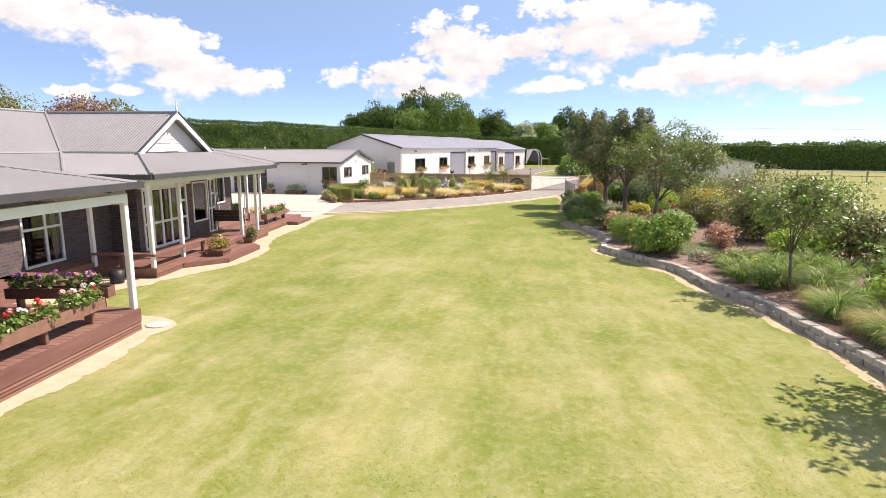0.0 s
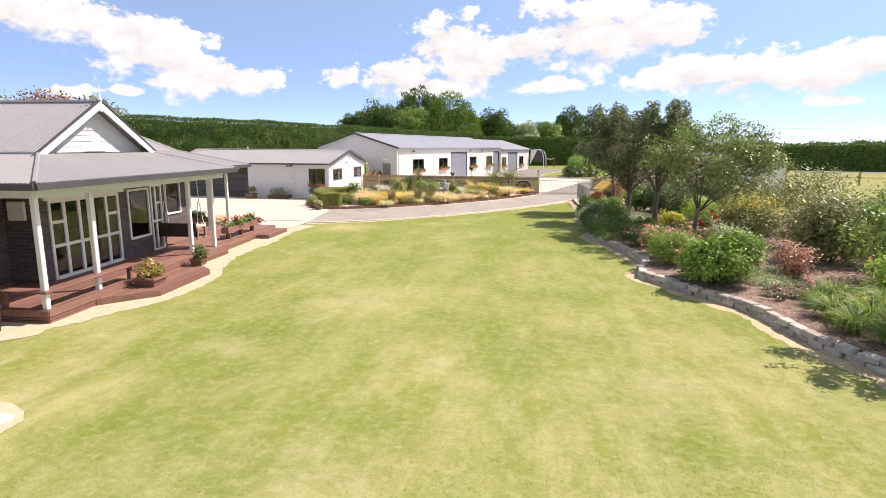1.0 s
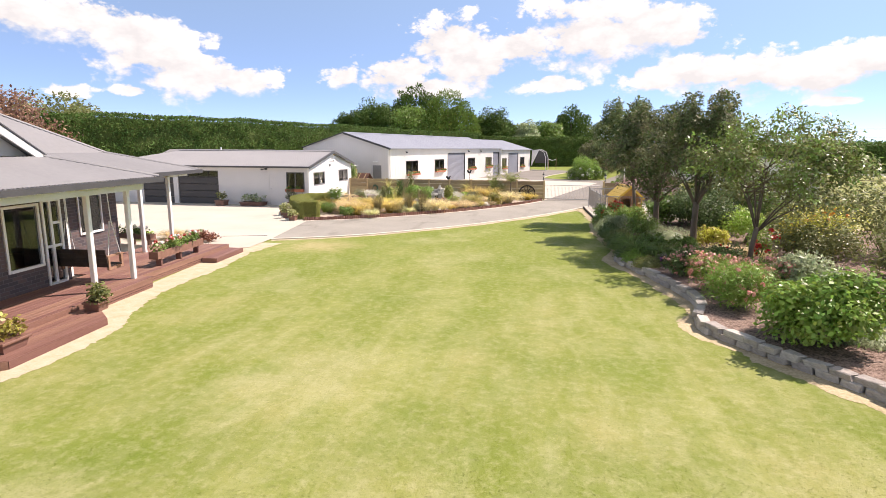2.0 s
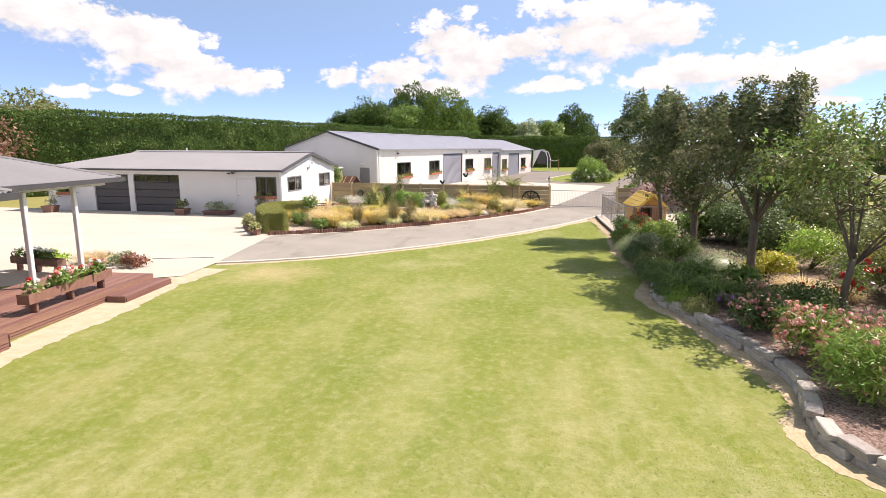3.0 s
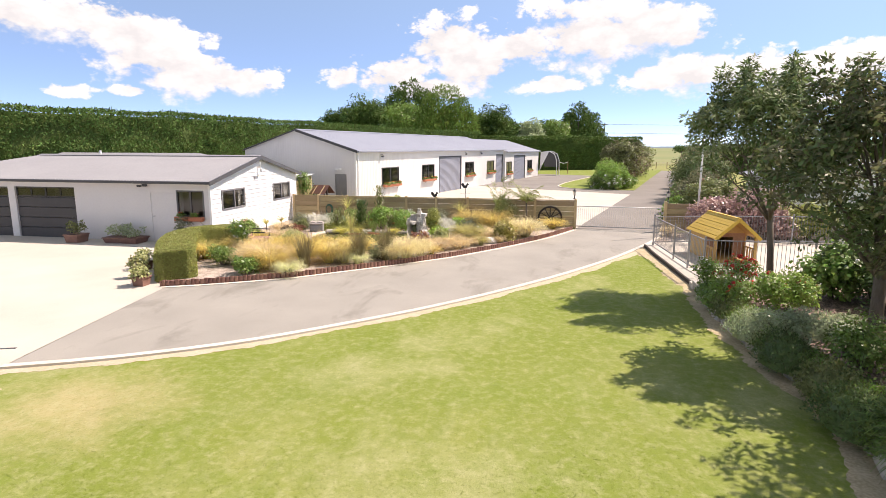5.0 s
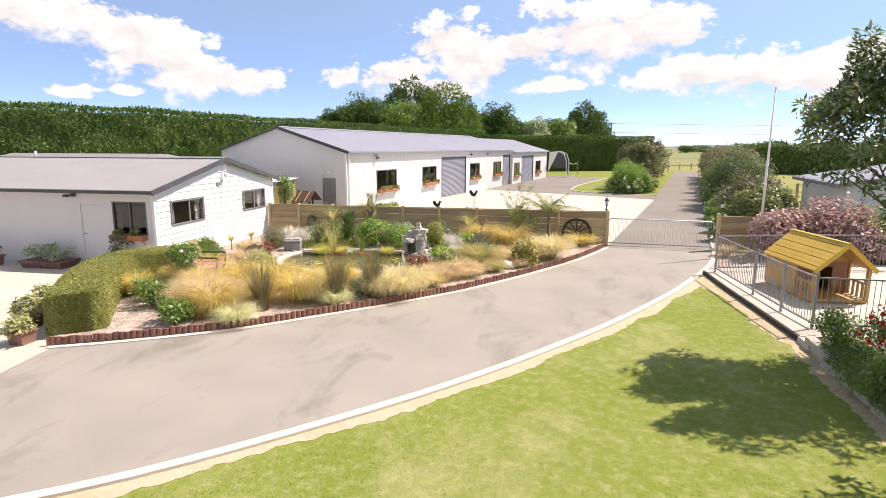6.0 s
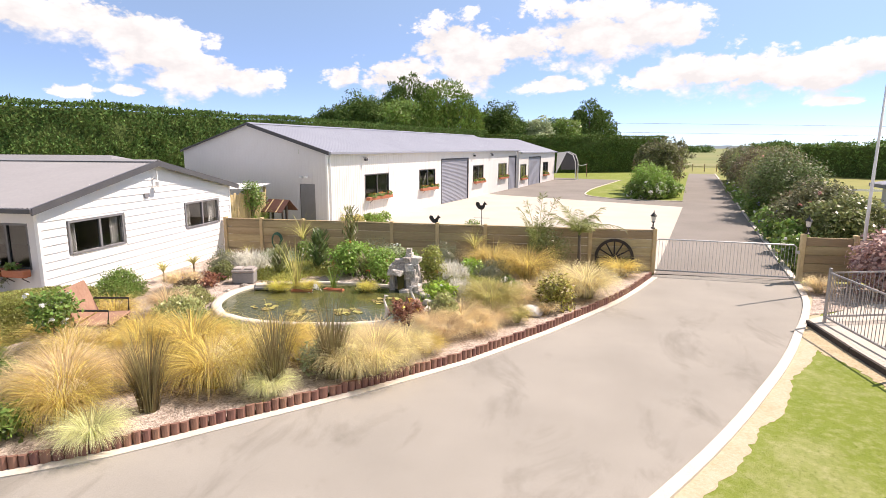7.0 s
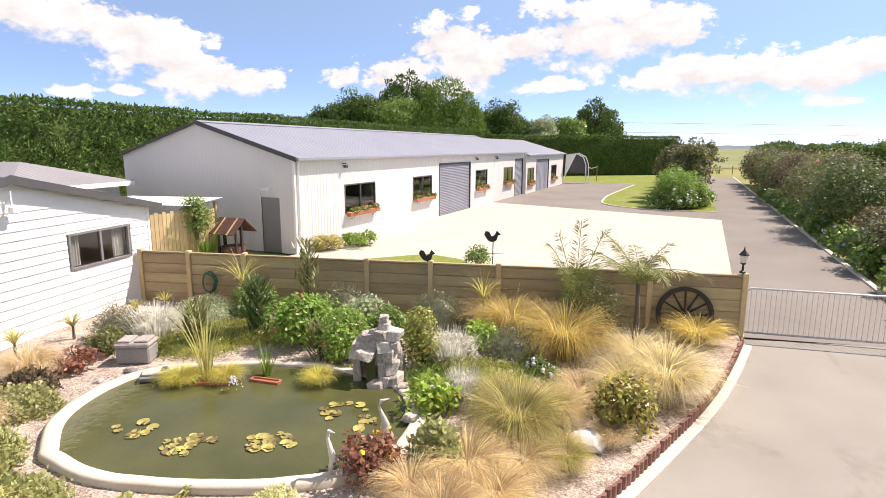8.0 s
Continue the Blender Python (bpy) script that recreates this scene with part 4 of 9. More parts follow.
# ---- house ----
house = thing("house", "dark brick house with white verandah posts and grey roof", "house", pose(-10.35, 13.3, 0, 0, 0, 4.8))
FL = 0.27
bw = Geo()
bw.wall("y", -1.82, 0.12, 2.02, 7.0, 0.05, 2.62, [(2.28, 4.8, FL, 2.2), (5.2, 6.2, 0.78, 2.24), (6.27, 6.85, FL, 2.3)])
bw.wall("x", 2.02, 0.12, -2.72, -1.82, 0.05, 2.62)
bw.wall("y", -2.72, 0.12, -12.0, 2.02, 0.05, 2.62, [(-1.3, 0.06, 0.42, 2.0)])
bw.wall("x", 6.88, 0.12, -2.72, -1.82, 0.05, 2.62)
bw.wall("y", -2.84, 0.12, 6.88, 10.2, 0.05, 2.62, [(8.7, 9.65, 1.08, 2.28)])
bw.wall("x", 10.2, 0.12, -9.0, -2.72, 0.05, 2.62)
bw.wall("y", -9.0, 0.12, -12.0, 10.2, 0.05, 2.62).wall("x", -12.12, 0.12, -9.0, -2.72, 0.05, 2.62)
part("wall", bw, M["brick"], house, "dark brown-grey brick wall")
part("pier", Geo().box(0.9, -7.9, 0.05, 1.6, -6.9, 2.6).box(-2.7, -7.9, 0.05, 0.9, -7.78, 2.6), M["brick"], house, "dark brick entry wall")
part("ceiling_lining", Geo().box(-8.9, 0.5, 2.62, -0.05, 7.2, 2.66).box(-8.9, -11.9, 2.62, -2.3, 0.5, 2.66).box(-8.9, 7.2, 2.62, -2.3, 13.4, 2.66), M["white"], house)
part("floor", Geo().box(-8.9, -11.9, 0.1, -2.75, 10.1, FL - 0.02).box(-2.75, 2.1, 0.1, -1.85, 6.9, FL - 0.02), M["deck"], house)
# roofs: steep part, gable, verandah skirts
K = 0.595
rf = Geo()
rf.ribbed([(-1.3, 3.9, 4.58), (-5.9, 3.9, 4.58), (-3.75, 1.75, 3.3), (-1.3, 1.75, 3.3)], (0, -1, -K), 0.1, 0.011)
rf.ribbed([(-1.3, 3.9, 4.58), (-6.5, 3.9, 4.58), (-4.35, 6.05, 3.3), (-1.3, 6.05, 3.3)], (0, 1, -K), 0.1, 0.011)
part("roof", rf, M["roof_grey"], house)
rf = Geo()
rf.ribbed([(-5.9, 3.9, 4.58), (-5.9, -14, 4.58), (-3.75, -14, 3.3), (-3.75, 1.75, 3.3)], (1, 0, -K), 0.1, 0.011)
rf.ribbed([(-5.9, 3.9, 4.58), (-5.9, -14, 4.58), (-9.6, -14, 2.75), (-9.6, 3.9, 2.75)], (-1, 0, -K), 0.1, 0.011)
part("roof", rf, M["roof_grey"], house)
rf = Geo()
rf.ribbed([(-6.5, 3.9, 4.58), (-6.5, 10.2, 4.58), (-4.35, 12.35, 3.3), (-4.35, 6.05, 3.3)], (1, 0, -K), 0.1, 0.011)
rf.ribbed([(-4.35, 6.05, 3.3), (-4.35, 12.35, 3.3), (-1.9, 13.8, 2.7), (-1.9, 7.6, 2.7)], (1, 0, -0.245), 0.1, 0.011)
rf.ribbed([(-6.5, 3.9, 4.58), (-6.5, 10.2, 4.58), (-9.6, 13.3, 2.75), (-9.6, 3.9, 2.75)], (-1, 0, -K), 0.1, 0.011)
rf.ribbed([(-6.5, 10.2, 4.58), (-4.35, 12.35, 3.3), (-8.65, 12.35, 3.3)], (0, 1, -K), 0.1, 0.011)
rf.ribbed([(-4.35, 12.35, 3.3), (-8.65, 12.35, 3.3), (-9.6, 13.8, 2.7), (-1.9, 13.8, 2.7)], (0, 1, -0.41), 0.1, 0.011)
part("roof", rf, M["roof_grey"], house)
rf = Geo()
rf.ribbed([(-1.3, 1.75, 3.3), (-1.3, 6.05, 3.3), (0.45, 7.55, 2.8), (0.45, -0.45, 2.8)], (1, 0, -0.33), 0.1, 0.011)
rf.ribbed([(-3.75, 1.75, 3.3), (-1.3, 1.75, 3.3), (0.45, -0.45, 2.8), (-1.95, -0.45, 2.8)], (0, -1, -0.25), 0.1, 0.011)
rf.ribbed([(-3.75, 1.75, 3.3), (-1.95, -0.45, 2.8), (-1.95, -14, 2.8), (-3.75, -14, 3.3)], (1, 0, -0.25), 0.1, 0.011)
rf.ribbed([(-1.3, 6.05, 3.3), (-4.35, 6.05, 3.3), (-2.4, 7.55, 2.8), (0.45, 7.55, 2.8)], (0, 1, -0.3), 0.1, 0.011)
part("verandah_roof", rf, M["roof_grey"], house)
rf = Geo()
rf.ribbed([(2.48, -4.1, 2.83), (2.48, -14, 2.83), (0.55, -14, 3.31), (0.55, -6.03, 3.31)], (1, 0, -0.25), 0.1, 0.011)
rf.ribbed([(2.48, -4.1, 2.83), (-1.4, -4.1, 2.83), (0.55, -6.03, 3.31)], (0, 1, -0.25), 0.1, 0.011)
rf.ribbed([(0.55, -6.03, 3.31), (0.55, -14, 3.31), (-1.4, -14, 2.83), (-1.4, -4.1, 2.83)], (-1, 0, -0.25), 0.1, 0.011)
part("porch_roof", rf, M["roof_grey"], house)


def capline(a, b):
    part("hip_cap", Geo().tube([a, b], 0.045, 6), M["roof_grey"], house)


for a, b in (((-1.3, 1.75, 3.31), (0.45, -0.45, 2.81)), ((-1.3, 6.05, 3.31), (0.45, 7.55, 2.81)), ((2.48, -4.1, 2.84), (0.55, -6.03, 3.32)), ((-1.4, -4.1, 2.84), (0.55, -6.03, 3.32)), ((0.55, -6.03, 3.32), (0.55, -14, 3.32)), ((-1.3, 3.9, 4.6), (-6.5, 3.9, 4.6)), ((-5.9, 3.9, 4.6), (-5.9, -14, 4.6)),
             ((-6.5, 3.9, 4.6), (-6.5, 10.2, 4.6)), ((-6.5, 10.2, 4.6), (-4.35, 12.35, 3.31)), ((-4.35, 12.35, 3.31), (-1.9, 13.8, 2.71)), ((-3.75, 1.75, 3.31), (-1.3, 1.75, 3.31)), ((-3.75, -14, 3.31), (-3.75, 1.75, 3.31)), ((-5.9, 3.9, 4.6), (-3.75, 1.75, 3.32)), ((-3.75, 1.75, 3.32), (-1.95, -0.45, 2.82))):
    capline(a, b)
for pts in (((0.5, -0.5), (0.5, 7.6)), ((-1.9, -0.5), (0.5, -0.5)), ((0.5, 7.6), (-2.0, 7.6)), ((-1.85, 7.6), (-1.85, 13.85)), ((2.53, -14), (2.53, -4.05)), ((2.53, -4.05), (-1.4, -4.05)), ((-1.9, -14), (-1.9, -0.5)), ((-1.85, 13.85), (-10, 13.85))):
    (x0, y0), (x1, y1) = pts
    z = 2.77 if max(y0, y1) < -3 else 2.70 if max(y0, y1) < 8 else 2.62
    part("gutter", Geo().bar((x0, y0, z + 0.03), (x1, y1, z + 0.03), 0.11, 0.12), M["trim_dark"], house, "charcoal gutter")
for pts in (((0.1, -0.12), (0.1, 7.35)), ((-1.85, -0.1), (0.1, -0.1)), ((0.05, 7.35), (-2.0, 7.35)), ((-2.3, 7.4), (-2.3, 13.6)), ((2.32, -14), (2.32, -4.25)), ((2.32, -4.25), (-1.7, -4.25)), ((-1.75, -4.2), (-1.75, -0.1))):
    (x0, y0), (x1, y1) = pts
    part("beam", Geo().bar((x0, y0, 2.57), (x1, y1, 2.57), 0.1, 0.16), M["white"], house, "white verandah beam")
for x, y, zb in ((0.0, 0.0, FL), (-0.08, 1.6, FL), (-0.2, 5.82, FL), (-0.22, 7.22, FL), (-1.96, 7.28, FL), (-2.12, 10.6, FL), (-2.25, 12.35, FL), (-1.7, 0.0, FL), (2.31, -4.29, 0.45), (2.31, -9.5, 0.45)):
    part("post", Geo().box(x - 0.055, y - 0.055, zb - 0.02, x + 0.055, y + 0.055, 2.52, 0.012), M["white"], house, "square white verandah post")
# front gable: weatherboards, bargeboards, fretwork, finial
for r in range(9):
    z0 = 3.32 + r * 0.14
    half = (4.5 - z0) / K
    if half < 0.1:
        break
    h2 = max(0.02, half - 0.14 / K)
    part("gable_board", Geo().add([(-1.58, 3.9 - half, z0), (-1.555, 3.9 - half, z0), (-1.57, 3.9 - h2, z0 + 0.14), (-1.58, 3.9 + half, z0), (-1.555, 3.9 + half, z0), (-1.57, 3.9 + h2, z0 + 0.14)], [(1, 4, 5, 2), (0, 3, 4, 1)]), M["pale_grey"], house)
part("gable_back", Geo().solid([(-1.6, 1.8, 3.31), (-1.6, 6.0, 3.31), (-1.6, 3.9, 4.54)], (-0.05, 0, 0)), M["pale_grey"], house)
for s in (-1, 1):
    part("bargeboard", Geo().solid([(-1.30, 3.9 + s * 2.35, 3.14), (-1.30, 3.9 + s * 2.2, 3.14), (-1.30, 3.9, 4.42), (-1.30, 3.9, 4.6), (-1.30, 3.9 + s * 2.35, 3.22)], (0.04, 0, 0)), M["white"], house, "white bargeboard")
    part("barge_cap", Geo().solid([(-1.31, 3.9 + s * 2.4, 3.2), (-1.31, 3.9, 4.62), (-1.31, 3.9, 4.66), (-1.31, 3.9 + s * 2.45, 3.2)], (0.07, 0, 0)), M["trim_dark"], house)
part("fretwork", Geo().solid([(-1.53, 3.45, 3.34), (-1.53, 4.35, 3.34), (-1.53, 4.1, 3.5), (-1.53, 3.9, 3.68), (-1.53, 3.7, 3.5)], (0.03, 0, 0)), M["white"], house, "white fan fretwork in the gable")
part("finial", Geo().tube([(-1.28, 3.9, 4.35), (-1.28, 3.9, 4.72), (-1.28, 3.9, 4.78), (-1.28, 3.9, 5.05)], [0.045, 0.045, 0.02, 0.008], 8), M["white"], house, "white turned finial")


def french_doors(y0, y1, z0, z1, x=-1.7):
    """Glazed timber doors with side lights, mid rail and top lights."""
    w = y1 - y0
    if w > 1.5:
        window(house, pose(x, y0, z0) @ FACE_EAST, w, z1 - z0, M["white"], (0.2, 0.4, 0.6, 0.8), ((0, 0.2, 0.42), (0, 0.2, 0.72), (0.2, 0.8, 0.42), (0.8, 1, 0.42), (0.8, 1, 0.72)), name="french_door", t=0.075, label="white timber french doors with side lights")
    else:
        window(house, pose(x, y0, z0) @ FACE_EAST, w, z1 - z0, M["white"], (0.45,), ((0, 0.45, 0.45), (0.45, 1, 0.45), (0.45, 1, 0.72)), name="french_door", t=0.06, label="white timber glazed door")


french_doors(2.28, 4.8, FL, 2.2)
french_doors(6.27, 6.85, FL, 2.3)
window(house, pose(-1.7, 5.2, 0.78) @ FACE_EAST, 1.0, 1.46, M["white"], (), t=0.06, label="white framed fixed window")
window(house, pose(-2.6, -1.3, 0.42) @ FACE_EAST, 1.36, 1.58, M["white"], (0.58,), ((0, 0.58, 0.62), (0.58, 1, 0.62), (0.58, 1, 0.87)), t=0.065, curtain=0.12, label="white timber window with top lights")
window(house, pose(-2.72, 8.7, 1.08) @ FACE_EAST, 0.95, 1.2, M["white"], (), t=0.05)
part("verandah_lining", Geo().box(-1.68, 2.1, 2.21, -1.6, 4.95, 2.60), M["white"], house, "white panel above the doors")
part("wall_box", Geo().box(-2.45, 1.95, 1.75, -2.0, 2.02, 2.2, 0.02), M["white"], house, "white meter box on the brick wall")

# ---- plant tools ----
def quick_mesh(name, verts, faces, mat):
    """A mesh from arrays: n x 3 corners, m x 4 faces."""
    me = bpy.data.meshes.new(name)
    verts, faces = np.asarray(verts, np.float32), np.asarray(faces, np.int32)
    me.vertices.add(len(verts))
    me.vertices.foreach_set("co", verts.ravel())
    me.loops.add(faces.size)
    me.loops.foreach_set("vertex_index", faces.ravel())
    me.polygons.add(len(faces))
    me.polygons.foreach_set("loop_start", np.arange(0, faces.size, 4, dtype=np.int32))
    me.materials.append(mat)
    me.update(calc_edges=True)
    return me


def unit(a):
    return a / np.maximum(np.linalg.norm(a, axis=-1, keepdims=True), 1e-6)


def leaf_quads(p, d, nrm, length, width, fold=0.0):
    """Pointed leaves: base p, way d, roughly facing nrm."""
    d = unit(d)
    s = unit(np.cross(d, nrm))
    up = np.cross(s, d)
    length, width = np.asarray(length)[:, None], np.asarray(width)[:, None]
    mid = p + d * length * 0.5
    v = np.stack([p, mid + s * width * 0.5 + up * fold * width, p + d * length, mid - s * width * 0.5 + up * fold * width], 1).reshape(-1, 3)
    return v, np.arange(len(v)).reshape(-1, 4)


def foliage(rng, clumps, n, size, aspect=0.5, outward=0.7, droop=0.2):
    """Leaves on and just inside the skins of many small clumps (x, y, z, radius)."""
    c = np.asarray(clumps, float)
    wgt = c[:, 3] ** 2
    k = rng.choice(len(c), n, p=wgt / wgt.sum())
    u = unit(rng.normal(size=(n, 3)))
    u[:, 2] = np.where(u[:, 2] < -0.5, -u[:, 2], u[:, 2])
    r = c[k, 3] * (1 - 0.45 * rng.random(n) ** 2) * (0.85 + 0.3 * rng.random(n))
    p = c[k, :3] + u * r[:, None]
    nrm = unit(u * outward + rng.normal(size=(n, 3)) * (1 - outward) + np.array([0, 0, 0.25]))
    d = unit(np.cross(nrm, rng.normal(size=(n, 3))) + u * 0.4 - np.array([0, 0, droop]))
    s = size * (0.6 + 0.8 * rng.random(n))
    return leaf_quads(p, d, nrm, s, s * aspect)


def lumpy(rng, rx, ry, rz, n, r, z0=0.0, fill=0.75):
    """Clumps scattered through an egg shape that stands on z0."""
    out = []
    for i in range(n):
        u = rng.normal(size=3)
        u /= np.linalg.norm(u)
        k = fill + (1 - fill) * rng.random()
        out.append((u[0] * rx * k * 0.8, u[1] * ry * k * 0.8, z0 + rz + u[2] * rz * k * 0.8, r * (0.7 + 0.6 * rng.random())))
    return out


def blades(rng, n, length, spread, width, arch, base=0.12, stiff=1.0, rows=4):
    """Long arching blades that rise from one crown."""
    a = rng.random(n) * 2 * np.pi
    out = np.stack([np.cos(a), np.sin(a), np.zeros(n)], 1)
    lean = spread * np.sqrt(rng.random(n))
    ln = length * (0.55 + 0.6 * rng.random(n))
    root = out * (base * rng.random(n))[:, None] + np.stack([np.zeros(n), np.zeros(n), np.full(n, -0.02)], 1)
    side = np.stack([-np.sin(a), np.cos(a), np.zeros(n)], 1) + rng.normal(size=(n, 3)) * 0.3
    side = unit(side)
    vs = []
    for i in range(rows + 1):
        t = i / rows
        ang = lean * (0.25 + 0.75 * t * stiff) + arch * t * t * (0.4 + 0.9 * rng.random(n) if i == rows else 0.85)
        ang = np.clip(ang, 0, 2.6)
        if i == 0:
            p = root
        else:
            p = p + (out * np.sin(ang)[:, None] + np.array([0, 0, 1]) * np.cos(ang)[:, None]) * (ln / rows)[:, None]
        w = width * (1 - 0.85 * t ** 1.5)
        vs += [p - side * w / 2, p + side * w / 2]
    v = np.stack(vs, 1)
    m = 2 * (rows + 1)
    f = np.concatenate([np.arange(n)[:, None] * m + np.array([2 * i, 2 * i + 1, 2 * i + 3, 2 * i + 2]) for i in range(rows)], 0)
    return v.reshape(-1, 3), f


def join(*pairs):
    vs, fs, k = [], [], 0
    for v, f in pairs:
        vs.append(v)
        fs.append(f + k)
        k += len(v)
    return np.concatenate(vs), np.concatenate(fs)


GREENS = {
    "dark": leaf("dark_green_leaves", (0.074, 0.125, 0.038), (0.169, 0.243, 0.081)),
    "mid": leaf("green_leaves", (0.125, 0.214, 0.044), (0.265, 0.375, 0.095)),
    "lime": leaf("lime_green_leaves", (0.251, 0.398, 0.052), (0.471, 0.619, 0.117)),
    "fresh": leaf("fresh_green_leaves", (0.165, 0.290, 0.048), (0.330, 0.465, 0.100)),
    "olive": leaf("olive_green_leaves", (0.146, 0.172, 0.060), (0.304, 0.325, 0.126)),
    "grey": leaf("grey_green_leaves", (0.150, 0.170, 0.100), (0.310, 0.320, 0.205), island=0.3),
    "silver": leaf("silver_leaves", (0.58, 0.57, 0.49), (0.85, 0.84, 0.76), island=0.2, rough=0.7),
    "sage": leaf("sage_leaves", (0.253, 0.323, 0.164), (0.507, 0.556, 0.354), island=0.3),
    "purple": leaf("dark_bronze_leaves", (0.122, 0.096, 0.064), (0.256, 0.192, 0.109)),
    "plum": leaf("dusky_pink_maple_leaves", (0.330, 0.190, 0.180), (0.580, 0.420, 0.380), island=0.4),
    "willow": leaf("willowy_leaves", (0.130, 0.180, 0.070), (0.300, 0.350, 0.160), rough=0.35),
    "glossy": leaf("glossy_dark_leaves", (0.068, 0.110, 0.036), (0.180, 0.240, 0.090), rough=0.5, spec=0.35),
    "bronze": leaf("bronze_leaves", (0.100, 0.110, 0.052), (0.235, 0.235, 0.120), rough=0.5, spec=0.35),
    "cypress": leaf("bright_cypress_sprays", (0.095, 0.165, 0.035), (0.19, 0.28, 0.065), rough=0.7, spec=0.12),
    "copper": leaf("copper_leaves", (0.20, 0.105, 0.075), (0.36, 0.22, 0.15), rough=0.6),
    "varieg": leaf("yellow_edged_leaves", (0.14, 0.16, 0.035), (0.58, 0.47, 0.13), island=0.6),
    "olivegrass": leaf("olive_grass_blades", (0.40, 0.38, 0.12), (0.66, 0.58, 0.26), rough=0.6, transl=0.55),
    "frond": leaf("palm_leaflets", (0.20, 0.25, 0.075), (0.42, 0.44, 0.17), rough=0.5),
    "moss": leaf("mossy_olive_leaves", (0.25, 0.28, 0.06), (0.46, 0.46, 0.13)),
    "red": leaf("red_leaves", (0.20, 0.085, 0.055), (0.42, 0.20, 0.13)),
    "yellow": leaf("yellow_green_leaves", (0.412, 0.427, 0.074), (0.662, 0.589, 0.117)),
    "hedge": leaf("clipped_box_leaves", (0.235, 0.265, 0.068), (0.460, 0.450, 0.150)),
    "gold": leaf("golden_tussock_blades", (0.60, 0.465, 0.13), (0.80, 0.665, 0.28), rough=0.6, transl=0.58),
    "tan": leaf("tan_tussock_blades", (0.70, 0.53, 0.31), (0.85, 0.76, 0.50), rough=0.65, transl=0.58),
    "blonde": leaf("blonde_tussock_blades", (0.74, 0.63, 0.34), (0.86, 0.80, 0.50), rough=0.6, transl=0.58),
    "pale": leaf("pale_lime_blades", (0.62, 0.63, 0.33), (0.86, 0.85, 0.53), rough=0.6, transl=0.55),
    "brown": leaf("brown_flax_blades", (0.20, 0.165, 0.075), (0.38, 0.32, 0.155), rough=0.5),
    "agapanthus": leaf("dark_strap_blades", (0.125, 0.205, 0.045), (0.270, 0.370, 0.105), rough=0.5),
    "sedge": leaf("yellow_sedge_blades", (0.600, 0.540, 0.100), (0.800, 0.740, 0.240), rough=0.6, transl=0.5),
    "succulent": leaf("pale_succulent_leaves", (0.340, 0.370, 0.140), (0.560, 0.560, 0.280), island=0.3),
    "rust": leaf("rusty_maple_leaves", (0.36, 0.17, 0.115), (0.60, 0.35, 0.26)),
    "strap": leaf("green_strap_blades", (0.140, 0.235, 0.045), (0.310, 0.430, 0.095), rough=0.5),
}
PETALS = {
    "white": leaf("white_petals", (0.75, 0.75, 0.72), (0.85, 0.85, 0.83), island=0.1, transl=0.2),
    "pink": leaf("pink_petals", (0.74, 0.28, 0.27), (0.86, 0.49, 0.43), island=0.2, transl=0.2),
    "red": leaf("red_petals", (0.55, 0.025, 0.02), (0.75, 0.08, 0.05), island=0.2, transl=0.2),
    "orange": leaf("orange_petals", (0.72, 0.20, 0.03), (0.85, 0.42, 0.06), island=0.2, transl=0.2),
    "purple": leaf("purple_petals", (0.22, 0.06, 0.30), (0.42, 0.18, 0.50), island=0.2, transl=0.2),
    "blue": leaf("blue_petals", (0.25, 0.25, 0.55), (0.42, 0.42, 0.70), island=0.2, transl=0.2),
    "yellow": leaf("yellow_petals", (0.78, 0.55, 0.04), (0.88, 0.70, 0.10), island=0.2, transl=0.2),
}
M["bark"] = material("grey_brown_bark", (0.10, 0.08, 0.06), (0.21, 0.17, 0.13), scale=5, fine=25, bump=0.9, bscale=18, rough=0.9, stretch=(1, 1, 0.25), dist=0.03)


def flowers(rng, spots, n, r, size):
    """Small flat petals gathered in heads at spots."""
    sp = np.asarray(spots, float)
    k = rng.integers(0, len(sp), n)
    u = unit(rng.normal(size=(n, 3)) + np.array([0, 0, 0.8]))
    p = sp[k] + u * r * (0.6 + 0.4 * rng.random(n))[:, None]
    d = unit(np.cross(u, rng.normal(size=(n, 3))))
    s = size * (0.7 + 0.6 * rng.random(n))
    return leaf_quads(p - d * (s * 0.5)[:, None], d, u, s, s * 0.9)


